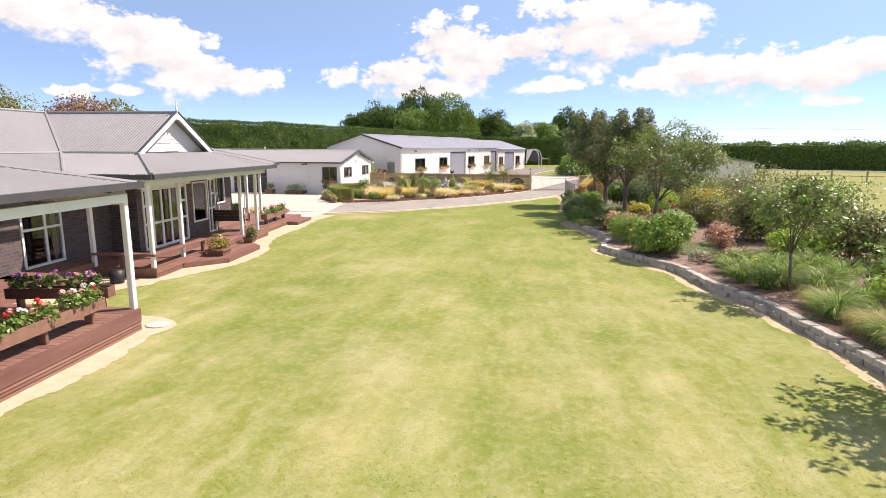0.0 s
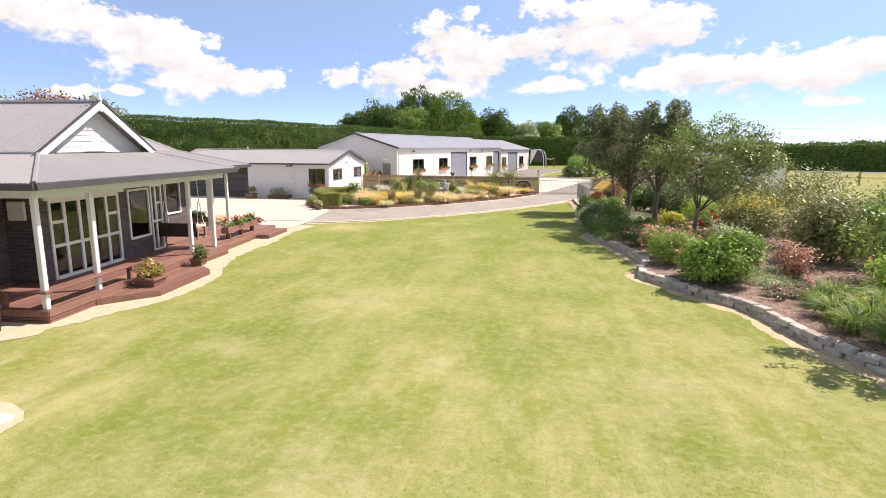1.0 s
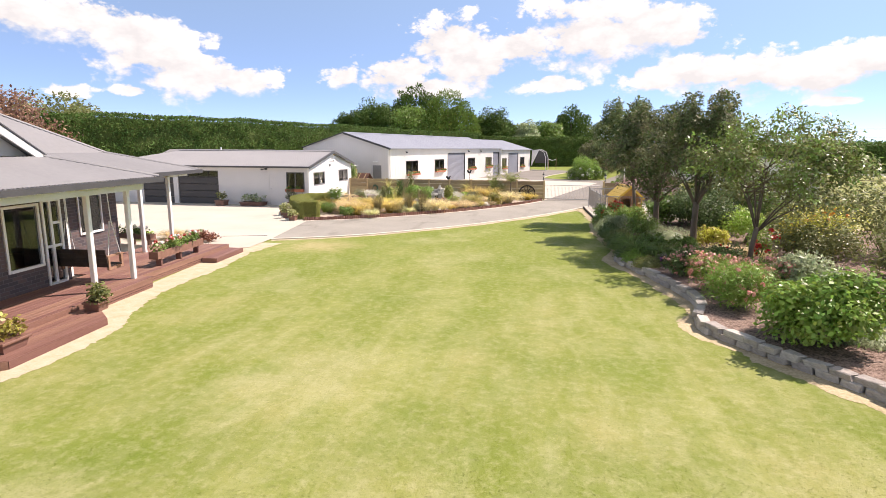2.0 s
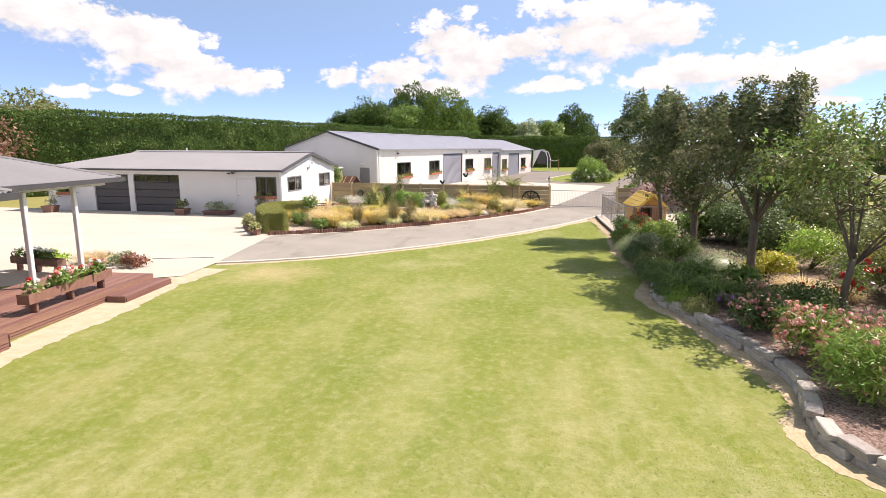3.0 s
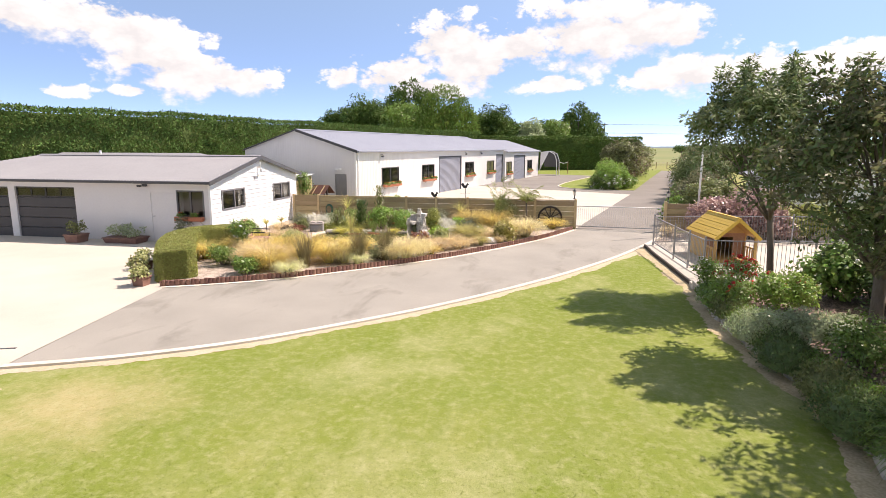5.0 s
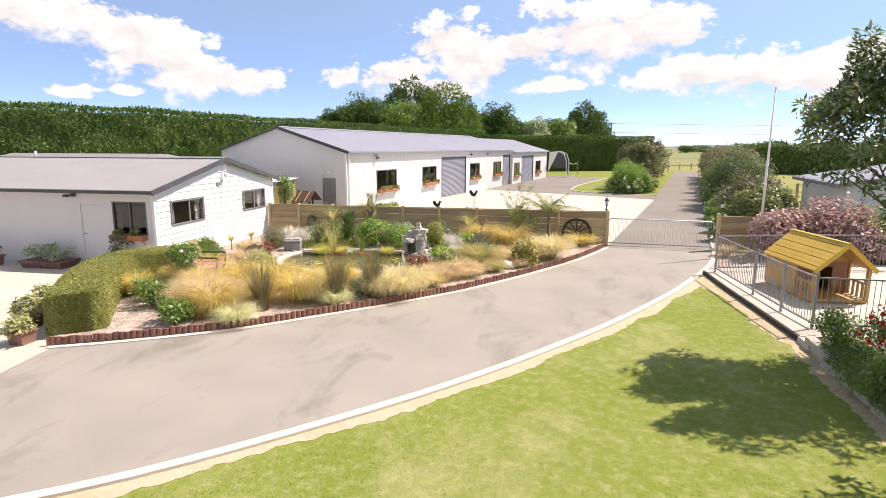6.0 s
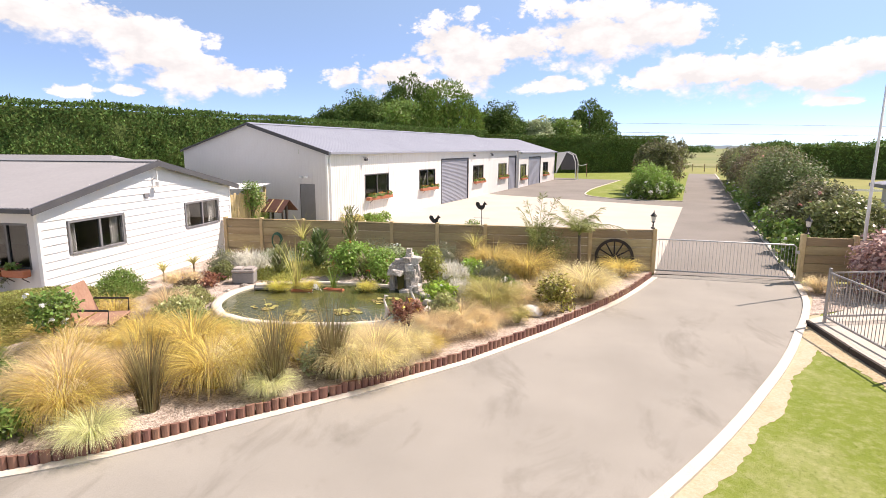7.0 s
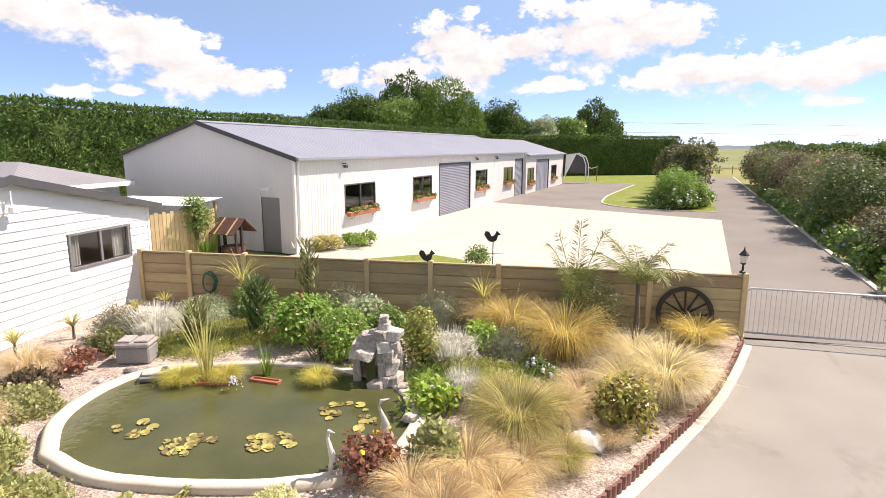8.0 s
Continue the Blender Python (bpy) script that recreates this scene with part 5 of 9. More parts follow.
def bush(name, label, x, y, z, w, h, tone, seed, n=900, size=0.09, aspect=0.5, petals="", heads=0, head_r=0.05, petal=0.04, clump=0.3, category="shrub", stems=True, turn=0, group=""):
    """A shrub: stems, leaves on many lumps, and flower heads."""
    rng = np.random.default_rng(seed)
    ob = thing(name, label, category, pose(x, y, z, 0, 0, turn), group)
    w, h = w * 1.18, h * 1.08
    cl = lumpy(rng, w / 2, w / 2, h / 2, max(10, int(20 * w)), min(w, h) * clump, 0.0, 0.55)
    cl += [(0, 0, h * 0.42, min(w, h) * 0.36)]
    tagged(part("foliage", quick_mesh("foliage", *foliage(rng, cl, int(n * 2.0), size * 1.12, aspect), GREENS[tone]), None, ob), kind="stuff")
    if stems:
        g = Geo()
        for cx, cy, cz, r in cl[:7]:
            g.tube([(cx * 0.1, cy * 0.1, -0.03), (cx * 0.5, cy * 0.5, cz * 0.5), (cx, cy, cz)], [0.022, 0.015, 0.006], 5)
        part("branching", g, M["bark"], ob)
    if petals:
        tops = []
        for i in range(heads):
            cx, cy, cz, r = cl[rng.integers(len(cl))]
            u = unit(rng.normal(size=3) + np.array([0, 0, 0.7]))
            tops.append((cx + u[0] * r, cy + u[1] * r, max(0.05, cz + u[2] * r)))
        tagged(part("blossom", quick_mesh("blossom", *flowers(rng, tops, heads * 14, head_r * 1.2, petal * 1.25), PETALS[petals]), None, ob, petals + " flower heads"), kind="stuff")
    return ob


def dome(name, label, x, y, z, rx, ry, h, tone, seed, n=2500, size=0.05, aspect=0.35, petals="", heads=0, category="shrub", lumps=0.22, upright=0.5):
    """A dense low mound: fine leaves all over a lumpy dome with a shaded core."""
    rng = np.random.default_rng(seed)
    ob = thing(name, label, category, pose(x, y, z))
    u = unit(rng.normal(size=(n, 3)))
    u[:, 2] = np.abs(u[:, 2])
    lump = np.array([noise.noise(Vector((q[0] * 2.6 + seed, q[1] * 2.6, q[2] * 2.6))) for q in u])
    r = 1 + lumps * lump + 0.10 * rng.normal(size=n)
    r = np.where(rng.random(n) < 0.25, r * 0.88, r)
    p = u * r[:, None] * np.array([rx, ry, h])
    nrm = unit(u + rng.normal(size=(n, 3)) * 0.5)
    d = unit(np.cross(nrm, rng.normal(size=(n, 3))) + u * 0.5 + np.array([0, 0, upright]))
    s = size * (0.6 + 0.8 * rng.random(n))
    tagged(part("foliage", quick_mesh("foliage", *leaf_quads(p, d, nrm, s, s * aspect), GREENS[tone]), None, ob), kind="stuff")
    g = Geo()
    m, rr = 14, 5
    for i in range(rr):
        t = i / rr * math.pi / 2
        g.v += [(rx * 0.84 * math.cos(t) * math.cos(k * 6.2832 / m), ry * 0.84 * math.cos(t) * math.sin(k * 6.2832 / m), h * 0.84 * math.sin(t) - 0.03) for k in range(m)]
    g.v.append((0, 0, h * 0.84))
    g.f = [(i * m + k, i * m + (k + 1) % m, (i + 1) * m + (k + 1) % m, (i + 1) * m + k) for i in range(rr - 1) for k in range(m)] + [((rr - 1) * m + k, (rr - 1) * m + (k + 1) % m, rr * m) for k in range(m)]
    part("core", g, GREENS[tone], ob, smooth=True)
    if petals:
        k = rng.integers(0, n, heads)
        tops = p[k] + u[k] * 0.04
        tagged(part("blossom", quick_mesh("blossom", *flowers(rng, tops, heads * 10, 0.045, 0.04), PETALS[petals]), None, ob, petals + " flower heads"), kind="stuff")
    return ob


def tree(label, x, y, z, h, r, trunk, tone, seed, n=5000, size=0.16, fork=0.38, low=0.35, flat=1.0, tone2="", lean=(0, 0), aspect=0.42, limbs=9, name="tree", clump=0.27, spires=0):
    """A tapered trunk, forking limbs and a loose crown of leaf clumps with gaps."""
    rng = np.random.default_rng(seed)
    ob = thing(name, label, "tree", pose(x, y, z))
    cl = []
    zc, rz = h * (1 + low) / 2, h * (1 - low) / 2
    for i in range(int(26 * r)):
        u = unit(rng.normal(size=3))
        k = 0.45 + 0.5 * rng.random()
        cl.append((lean[0] + u[0] * r * k, lean[1] + u[1] * r * k, zc + u[2] * rz * k * flat, r * clump * (0.55 + 0.7 * rng.random())))
    for i in range(spires):
        a, k = i * 2.4 + rng.random(), 0.25 + 0.45 * rng.random()
        for q in range(7):
            cl.append((lean[0] + math.cos(a) * r * k, lean[1] + math.sin(a) * r * k, zc + rz * (0.35 + 0.13 * q + 0.1 * rng.random()), 0.34 - 0.032 * q))
    g = Geo()
    top = Vector((lean[0] * 0.3, lean[1] * 0.3, h * fork))
    g.tube([(0, 0, -0.05), (0.02, 0.01, 0.12), (lean[0] * 0.1, lean[1] * 0.1, h * fork * 0.5), top], [trunk * 1.35, trunk * 1.05, trunk * 0.9, trunk * 0.85], 9)
    part("trunk", g, M["bark"], ob, smooth=True)
    order = sorted(range(len(cl)), key=lambda i: -cl[i][3])[: limbs]
    for i in order:
        e = Vector(cl[i][:3])
        mid = top.lerp(e, 0.5) + Vector((rng.normal() * 0.1, rng.normal() * 0.1, 0.12))
        gg = Geo().tube([top - Vector((0, 0, 0.15)), top.lerp(mid, 0.5), mid, e], [trunk * 0.42, trunk * 0.32, trunk * 0.2, trunk * 0.07], 6)
        for j in range(4):
            q = cl[rng.integers(len(cl))]
            q = Vector(q[:3])
            if (q - mid).length < r * 1.1:
                gg.tube([mid, mid.lerp(q, 0.5) + Vector((0, 0, 0.05)), q], [trunk * 0.2, trunk * 0.12, trunk * 0.04], 5)
        part("limb", gg, M["bark"], ob, smooth=True)
    # twigs of leaves past the outline
    extra = []
    for i in range(int(10 * r)):
        u = unit(rng.normal(size=3) + np.array([0, 0, 0.4]))
        for q in range(3):
            extra.append((lean[0] + u[0] * r * (0.85 + 0.12 * q), lean[1] + u[1] * r * (0.85 + 0.12 * q), zc + u[2] * rz * (0.85 + 0.13 * q), r * 0.07))
    if tone2:
        hi = [c for c in cl if c[2] > zc - 0.1 * h] or cl
        part("crown", quick_mesh("crown", *foliage(rng, cl, int(n * 0.6), size, aspect), GREENS[tone]), None, ob)
        part("crown", quick_mesh("crown", *join(foliage(rng, hi, int(n * 0.4), size, aspect), foliage(rng, extra, n // 10, size, aspect)), GREENS[tone2]), None, ob)
    else:
        part("crown", quick_mesh("crown", *join(foliage(rng, cl, n, size, aspect), foliage(rng, extra, n // 8, size, aspect)), GREENS[tone]), None, ob)
    return ob


def tussock(x, y, w, h, tone, seed, label="", name="tussock_grass", n=1600, width=0.0095, z=0.09):
    """An arching clump of fine grass; three shapes a tone, turned and scaled."""
    key = (tone, seed % 3)
    if key not in TUSS:
        rng = np.random.default_rng(100 + seed % 3)
        v, f = blades(rng, n, 0.95, 0.95, width, 1.75, rows=4)
        TUSS[key] = quick_mesh("grass_blades", v, f, GREENS[tone])
    ob = new(name, TUSS[key])
    ob.matrix_basis = pose(x, y, z, 0, 0, seed * 77) @ Matrix.Diagonal((w / 1.45, w / 1.45, h / 0.78, 1))
    return tagged(ob, label or {"gold": "golden arching tussock grass clump", "tan": "tan feathery tussock grass clump", "blonde": "blonde fine tussock grass clump", "pale": "pale lime weeping grass clump", "strap": "green strap-leaved clump", "olivegrass": "olive green fine grass clump"}[tone], "grass clump", "garden tussocks")


TUSS = {}


# ---- shelterbelts and distance ----
def shelterbelt(name, line, height, depth, n, size, seed, label, tone=None):
    """A tall clipped hedge along a line: a core coloured dark as inner shade, and a skin of sprays."""
    rng = np.random.default_rng(seed)
    ln = spline(line, 1.2)
    hs = [height + 0.28 * noise.noise(Vector((p.x * 0.25, p.y * 0.25, seed))) for p in ln]
    back = offset(ln, -depth)
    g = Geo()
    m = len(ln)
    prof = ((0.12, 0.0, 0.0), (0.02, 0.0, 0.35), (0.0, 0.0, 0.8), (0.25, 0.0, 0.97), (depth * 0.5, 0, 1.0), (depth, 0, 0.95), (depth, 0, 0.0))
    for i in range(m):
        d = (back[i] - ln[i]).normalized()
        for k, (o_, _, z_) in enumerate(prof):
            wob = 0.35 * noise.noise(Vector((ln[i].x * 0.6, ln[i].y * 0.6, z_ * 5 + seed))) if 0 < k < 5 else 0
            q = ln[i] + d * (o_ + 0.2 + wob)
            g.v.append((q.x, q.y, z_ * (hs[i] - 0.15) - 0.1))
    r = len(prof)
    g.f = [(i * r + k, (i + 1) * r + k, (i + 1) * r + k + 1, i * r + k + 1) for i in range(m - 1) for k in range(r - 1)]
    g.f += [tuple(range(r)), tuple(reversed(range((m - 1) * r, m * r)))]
    ob = tagged(part(name, g, M["hedge_shade_core"]), label, "hedge", kind="stuff")
    i = rng.integers(0, m - 1, n)
    t = rng.random(n)
    P = np.array([(p.x, p.y) for p in ln])
    Bk = np.array([(p.x, p.y) for p in back])
    H = np.array(hs)
    a = P[i] * (1 - t)[:, None] + P[i + 1] * t[:, None]
    b = Bk[i] * (1 - t)[:, None] + Bk[i + 1] * t[:, None]
    hh = H[i] * (1 - t) + H[i + 1] * t
    dirn = unit(b - a)
    top = rng.random(n) < 0.22
    zz = np.where(top, hh * (0.97 + 0.05 * rng.random(n)), hh * rng.random(n) ** 0.85)
    inn = np.where(top, rng.random(n) * depth, -0.05 + 0.3 * rng.random(n))
    lump = np.array([noise.noise(Vector((q[0] * 0.5, q[1] * 0.5, z * 0.8 + seed))) for q, z in zip(a, zz)])
    inn = inn + np.where(top, 0, 0.38 * lump)
    zz = np.minimum(zz, hh * 1.0) + np.where(top, 0.06 * lump, 0)
    p = np.concatenate([a + dirn * inn[:, None], zz[:, None]], 1)
    face = np.concatenate([-dirn, np.zeros((n, 1))], 1)
    face[top] = (0, 0, 1)
    nrm = unit(face + rng.normal(size=(n, 3)) * 0.45)
    d = unit(np.cross(nrm, rng.normal(size=(n, 3))) + np.where(top, 0.0, 0.6)[:, None] * np.array([0, 0, 1.0]) + face * np.where(top, 0.15, 0.45)[:, None])
    s = size * (0.5 + rng.random(n))
    part("sprays", quick_mesh("sprays", *leaf_quads(p, d, nrm, s, s * 0.4), tone or M["hedge"]), None, ob)
    return ob


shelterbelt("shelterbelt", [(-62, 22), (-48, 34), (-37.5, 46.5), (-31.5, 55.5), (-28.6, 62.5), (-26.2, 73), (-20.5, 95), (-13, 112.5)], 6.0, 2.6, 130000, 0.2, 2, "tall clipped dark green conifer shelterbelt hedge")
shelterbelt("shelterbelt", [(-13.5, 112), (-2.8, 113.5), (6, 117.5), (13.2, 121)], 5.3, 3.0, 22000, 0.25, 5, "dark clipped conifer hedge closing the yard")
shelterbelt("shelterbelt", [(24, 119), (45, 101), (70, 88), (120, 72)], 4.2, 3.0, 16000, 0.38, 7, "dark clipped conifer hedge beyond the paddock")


def far_tree(x, y, h, r, tone, seed, conifer=False, n=6000, size=0.62, label="dark green tree beyond the hedge"):
    rng = np.random.default_rng(seed)
    ob = thing("tree", label, "tree", pose(x, y, 0))
    cl = []
    for i in range(150 if conifer else 80):
        if conifer:
            z = h * (0.1 + 0.9 * rng.random() ** 1.3)
            rr = r * max(0.08, 1.08 - z / h) ** 0.55
            a = rng.random() * 6.28
            cl.append((math.cos(a) * rr * 0.75, math.sin(a) * rr * 0.75, z, 0.5 + 0.3 * rr))
        else:
            u = unit(rng.normal(size=3))
            k = 0.5 + 0.5 * rng.random()
            cl.append((u[0] * r * k, u[1] * r * k, h * 0.58 + u[2] * h * 0.40 * k, r * 0.34 * (0.6 + 0.7 * rng.random())))
    part("trunk", Geo().tube([(0, 0, -0.1), (0, 0, h * 0.4), (0, 0, h * 0.8)], [r * 0.08, r * 0.06, r * 0.02], 7), M["bark"], ob)
    part("crown", quick_mesh("crown", *foliage(rng, cl, n, size * (1.6 if conifer else 1.2), 0.35 if conifer else 0.55, 0.6, -0.9 if conifer else 0.1), M["hedge"] if tone == "dark" else GREENS[tone]), None, ob)


# heading tangent right of the view's middle, top height over the eye per metre, radius, tone, conifer, distance north
for sx, up, r_, tone_, con_, yy in ((-0.134, 0.082, 5.6, "dark", 0, 150), (-0.158, 0.070, 4.6, "dark", 0, 150), (-0.105, 0.080, 5.0, "dark", 0, 149), (-0.060, 0.113, 6.2, "dark", 1, 151), (-0.035, 0.098, 5.6, "dark", 1, 153), (-0.080, 0.100, 5.4, "dark", 1, 152), (-0.070, 0.078, 4.6, "mid", 0, 143), (0.006, 0.103, 8.2, "cypress", 1, 146), (0.03, 0.085, 6.0, "cypress", 1, 147),
                                    (-0.015, 0.088, 6.0, "cypress", 1, 148), (0.096, 0.067, 5.2, "dark", 0, 160), (0.078, 0.055, 3.6, "mid", 0, 161), (0.118, 0.05, 3.6, "dark", 0, 161), (0.161, 0.043, 3.4, "sage", 0, 160), (0.138, 0.033, 3.4, "sage", 0, 165), (0.062, 0.035, 3.6, "mid", 0, 163), (0.206, 0.041, 3.8, "mid", 0, 165), (0.188, 0.045, 4.2, "dark", 0, 180),
                                    (0.248, 0.076, 5.6, "dark", 1, 178), (0.271, 0.058, 5.0, "dark", 1, 179), (0.232, 0.055, 4.6, "dark", 1, 180), (-0.199, 0.058, 3.4, "dark", 0, 150)):
    ax = math.atan(sx) - radians(10.3)
    dd = yy - 27.4
    xx = -3.9 + dd * math.tan(ax)
    hh = 3.66 + up * dd / math.cos(ax) * math.cos(ax + radians(10.3))
    far_tree(xx, yy, hh, r_, tone_, int(1000 * (sx + 1)), bool(con_), n=12000, size=0.36, label="tall dark conifer beyond the hedge" if con_ else "broad-leaved green tree beyond the hedge")
for i in range(26):
    rr = random.Random(i)
    far_tree(170 + i * 17 + rr.uniform(-5, 5), 520 + rr.uniform(-30, 30), rr.uniform(5, 8.5), rr.uniform(7, 11), "dark", 900 + i, False, 900, 1.5, "far dark tree line clump")
for i in range(7):
    rr = random.Random(i + 50)
    far_tree(60 + i * 26, 430 + rr.uniform(-30, 60), rr.uniform(3, 5), rr.uniform(4, 8), "dark", 940 + i, False, 600, 1.1, "far low tree clump")
far_tree(-38, 41.5, 6.5, 4.0, "copper", 77, False, 12000, 0.2, "copper-leaved tree before the hedge")
far_tree(-50, 57.5, 8.6, 4.3, "olive", 78, False, 9000, 0.26, "feathery olive tree behind the roof")
far_tree(-55, 50, 8.6, 4.2, "olive", 79, False, 9000, 0.26, "green tree behind the roof")
pole = thing("utility_pole", "wooden power pole with crossarm far off", "power pole", pose(13.6, 190, 0))
part("pole", Geo().tube([(0, 0, -0.2), (0, 0, 10.5)], [0.2, 0.13], 8), M["bark"], pole)
part("crossarm", Geo().bar((-0.9, 0, 10.0), (0.9, 0, 10.0), 0.14, 0.14), M["bark"], pole)
for dz, dy in ((10.1, 0), (7.7, 0)):
    w_ = part("power_line", Geo().tube([(13.6, 190, dz), (90, 196, dz - 1.0), (190, 203, dz - 0.2)], 0.035, 4).tube([(-60, 184, dz), (-25, 187, dz - 0.8), (13.6, 190, dz)], 0.05, 4), M["trim_dark"])
    tagged(w_, "thin dark power line across the sky", "power line")

# ---- curved garden bed ----
bed = [(p.x, p.y) for p in BEDLINE] + [(-1.25, 46.9), (-14.93, 46.9), (-14.93, 39.9), (-14.4, 37.5), (-13.6, 35.4)]
structure("garden_bed", sheet(Geo(), bed, 0.08), M["mulch"], "garden bed mulched with brown bark chips", "garden bed")
GOLD_CLUMPS = [(-10.5, 35.85, 1.4, 0.85), (-9.2, 37.2, 1.5, 0.95), (-10.2, 38.2, 1.6, 0.95), (-8.7, 38.3, 1.5, 0.9), (-13.3, 37.0, 1.1, 0.75), (-4.75, 44.9, 1.8, 1.2), (-5.75, 45.7, 1.5, 1.1), (-2.2, 46.2, 1.3, 0.65), (-13.6, 39.4, 1.2, 0.7), (-6.3, 39.2, 0.7, 0.4), (-12.8, 38.0, 1.1, 0.8), (-11.6, 37.3, 1.2, 0.8), (-11.0, 37.9, 1.2, 0.85), (-11.4, 38.6, 1.1, 0.75), (-12.9, 39.6, 1.1, 0.7), (-10.1, 37.2, 1.0, 0.7)]
TAN_CLUMPS = [(-10.9, 36.3, 1.4, 0.9), (-11.3, 36.6, 1.2, 0.85), (-12.35, 40.45, 1.0, 0.7), (-12.0, 37.5, 1.3, 0.85), (-7.1, 38.6, 1.1, 0.85), (-6.1, 40.0, 1.0, 0.5), (-5.35, 41.1, 1.0, 0.45), (-5.95, 40.9, 1.2, 0.55), (-4.9, 42.4, 1.0, 0.6), (-5.6, 41.5, 0.9, 0.55), (-13.3, 42.3, 1.0, 0.7), (-6.2, 46.5, 1.6, 0.8), (-5.2, 46.4, 1.3, 0.8), (-5.6, 40.45, 1.0, 0.45), (-4.25, 41.95, 0.6, 0.4), (-4.57, 43.1, 0.9, 0.6), (-6.5, 40.4, 0.9, 0.5), (-4.9, 41.5, 0.6, 0.4), (-11.6, 36.3, 1.0, 0.7), (-8.1, 38.5, 0.9, 0.6), (-10.6, 36.9, 1.0, 0.7)]
BLONDE_CLUMPS = [(-3.3, 43.6, 1.7, 1.0), (-6.9, 38.1, 1.2, 0.9), (-7.3, 37.9, 1.1, 0.8), (-3.9, 43.2, 1.2, 0.8), (-9.0, 37.7, 1.2, 0.8), (-8.7, 37.25, 1.1, 0.85), (-3.6, 44.6, 1.2, 0.8), (-6.6, 38.7, 1.0, 0.8)]
PALE_CLUMPS = [(-9.7, 35.4, 0.95, 0.5), (-8.2, 37.05, 0.8, 0.5)]
OLIVEGRASS_CLUMPS = [(-5.45, 41.9, 1.4, 0.9), (-5.1, 42.6, 0.9, 0.6), (-4.85, 41.25, 0.7, 0.45), (-5.7, 42.6, 0.9, 0.7)]
i_ = 0
for tone, rows in (("gold", GOLD_CLUMPS), ("tan", TAN_CLUMPS), ("blonde", BLONDE_CLUMPS), ("pale", PALE_CLUMPS), ("olivegrass", OLIVEGRASS_CLUMPS)):
    for x, y, w, h in rows:
        i_ += 1
        tussock(x, y, w * 1.1, h, tone, i_)
for x, y, w, h in ((-9.6, 36.3, 0.8, 1.0), (-8.2, 37.2, 0.75, 1.1), (-7.55, 37.85, 0.7, 1.1)):
    rng = np.random.default_rng(int(x * -10))
    ob = thing("flax", "stiff brown-green upright flax clump", "flax", pose(x, y, 0.08), "flax clumps")
    tagged(part("foliage", quick_mesh("flax_blades", *blades(rng, 420, h * 1.08, 0.36, 0.012, 0.25, 0.13), GREENS["brown"]), None, ob), kind="stuff")
for x, y, w, h in ((-12.6, 36.6, 0.9, 0.6), (-16.15, 51.7, 1.2, 1.15)):
    rng = np.random.default_rng(int(y * 10))
    ob = thing("flax", "green upright strap-leaved clump", "flax", pose(x, y, 0.08 if y < 50 else 0.0), "flax clumps")
    tagged(part("foliage", quick_mesh("flax_blades", *blades(rng, 320, h * 1.1, 0.6, 0.017, 0.6, 0.12), GREENS["strap"]), None, ob), kind="stuff")
POND_SHRUBS = [
    ("shrub", "fresh green leafy bush by the pond", -9.65, 44.7, 1.1, 0.85, "fresh", dict(n=2000, size=0.08, petals="red", heads=5)),
    ("shrub", "mid green bush with red flowers", -8.6, 44.05, 0.95, 0.75, "fresh", dict(n=1700, size=0.065, petals="red", heads=6)),
    ("shrub", "green bush with white flowers", -8.75, 45.6, 0.8, 0.6, "sage", dict(n=900, size=0.08, petals="white", heads=16, head_r=0.03)),
    ("shrub", "green bush beside the rock waterfall", -7.15, 43.95, 0.62, 0.9, "moss", dict(n=1500, size=0.055, petals="orange", heads=3)),
    ("shrub", "low green bush with white flowers at the fence", -11.4, 46.1, 1.0, 0.6, "mid", dict(n=1400, size=0.06, petals="white", heads=14, head_r=0.03)),
    ("shrub", "low olive bush beside the pond filter", -12.9, 43.5, 0.6, 0.4, "olive", dict(n=800, size=0.055)),
    ("shrub", "low green bush behind the pond", -8.1, 45.1, 0.8, 0.6, "mid", dict(n=1300, size=0.06)),
    ("shrub", "small lime bush under the tussock", -6.25, 45.0, 0.7, 0.5, "lime", dict(n=500, size=0.08)),
    ("ground_cover", "small yellow-green plant at the pond rim", -9.05, 39.65, 0.9, 0.12, "succulent", dict(n=600, size=0.05)),
    ("ground_cover", "small pale green plant at the pond rim", -7.75, 39.85, 0.8, 0.14, "pale", dict(n=600, size=0.05, aspect=0.3)),
    ("ground_cover", "low dry plant in the mulch", -8.6, 39.3, 0.9, 0.25, "gold", dict(n=400, size=0.09, aspect=0.3)),
    ("daisy_bush", "green daisy bush with white flowers", -6.7, 42.4, 0.75, 0.45, "lime", dict(n=500, size=0.09, petals="white", heads=10, head_r=0.03)),
]
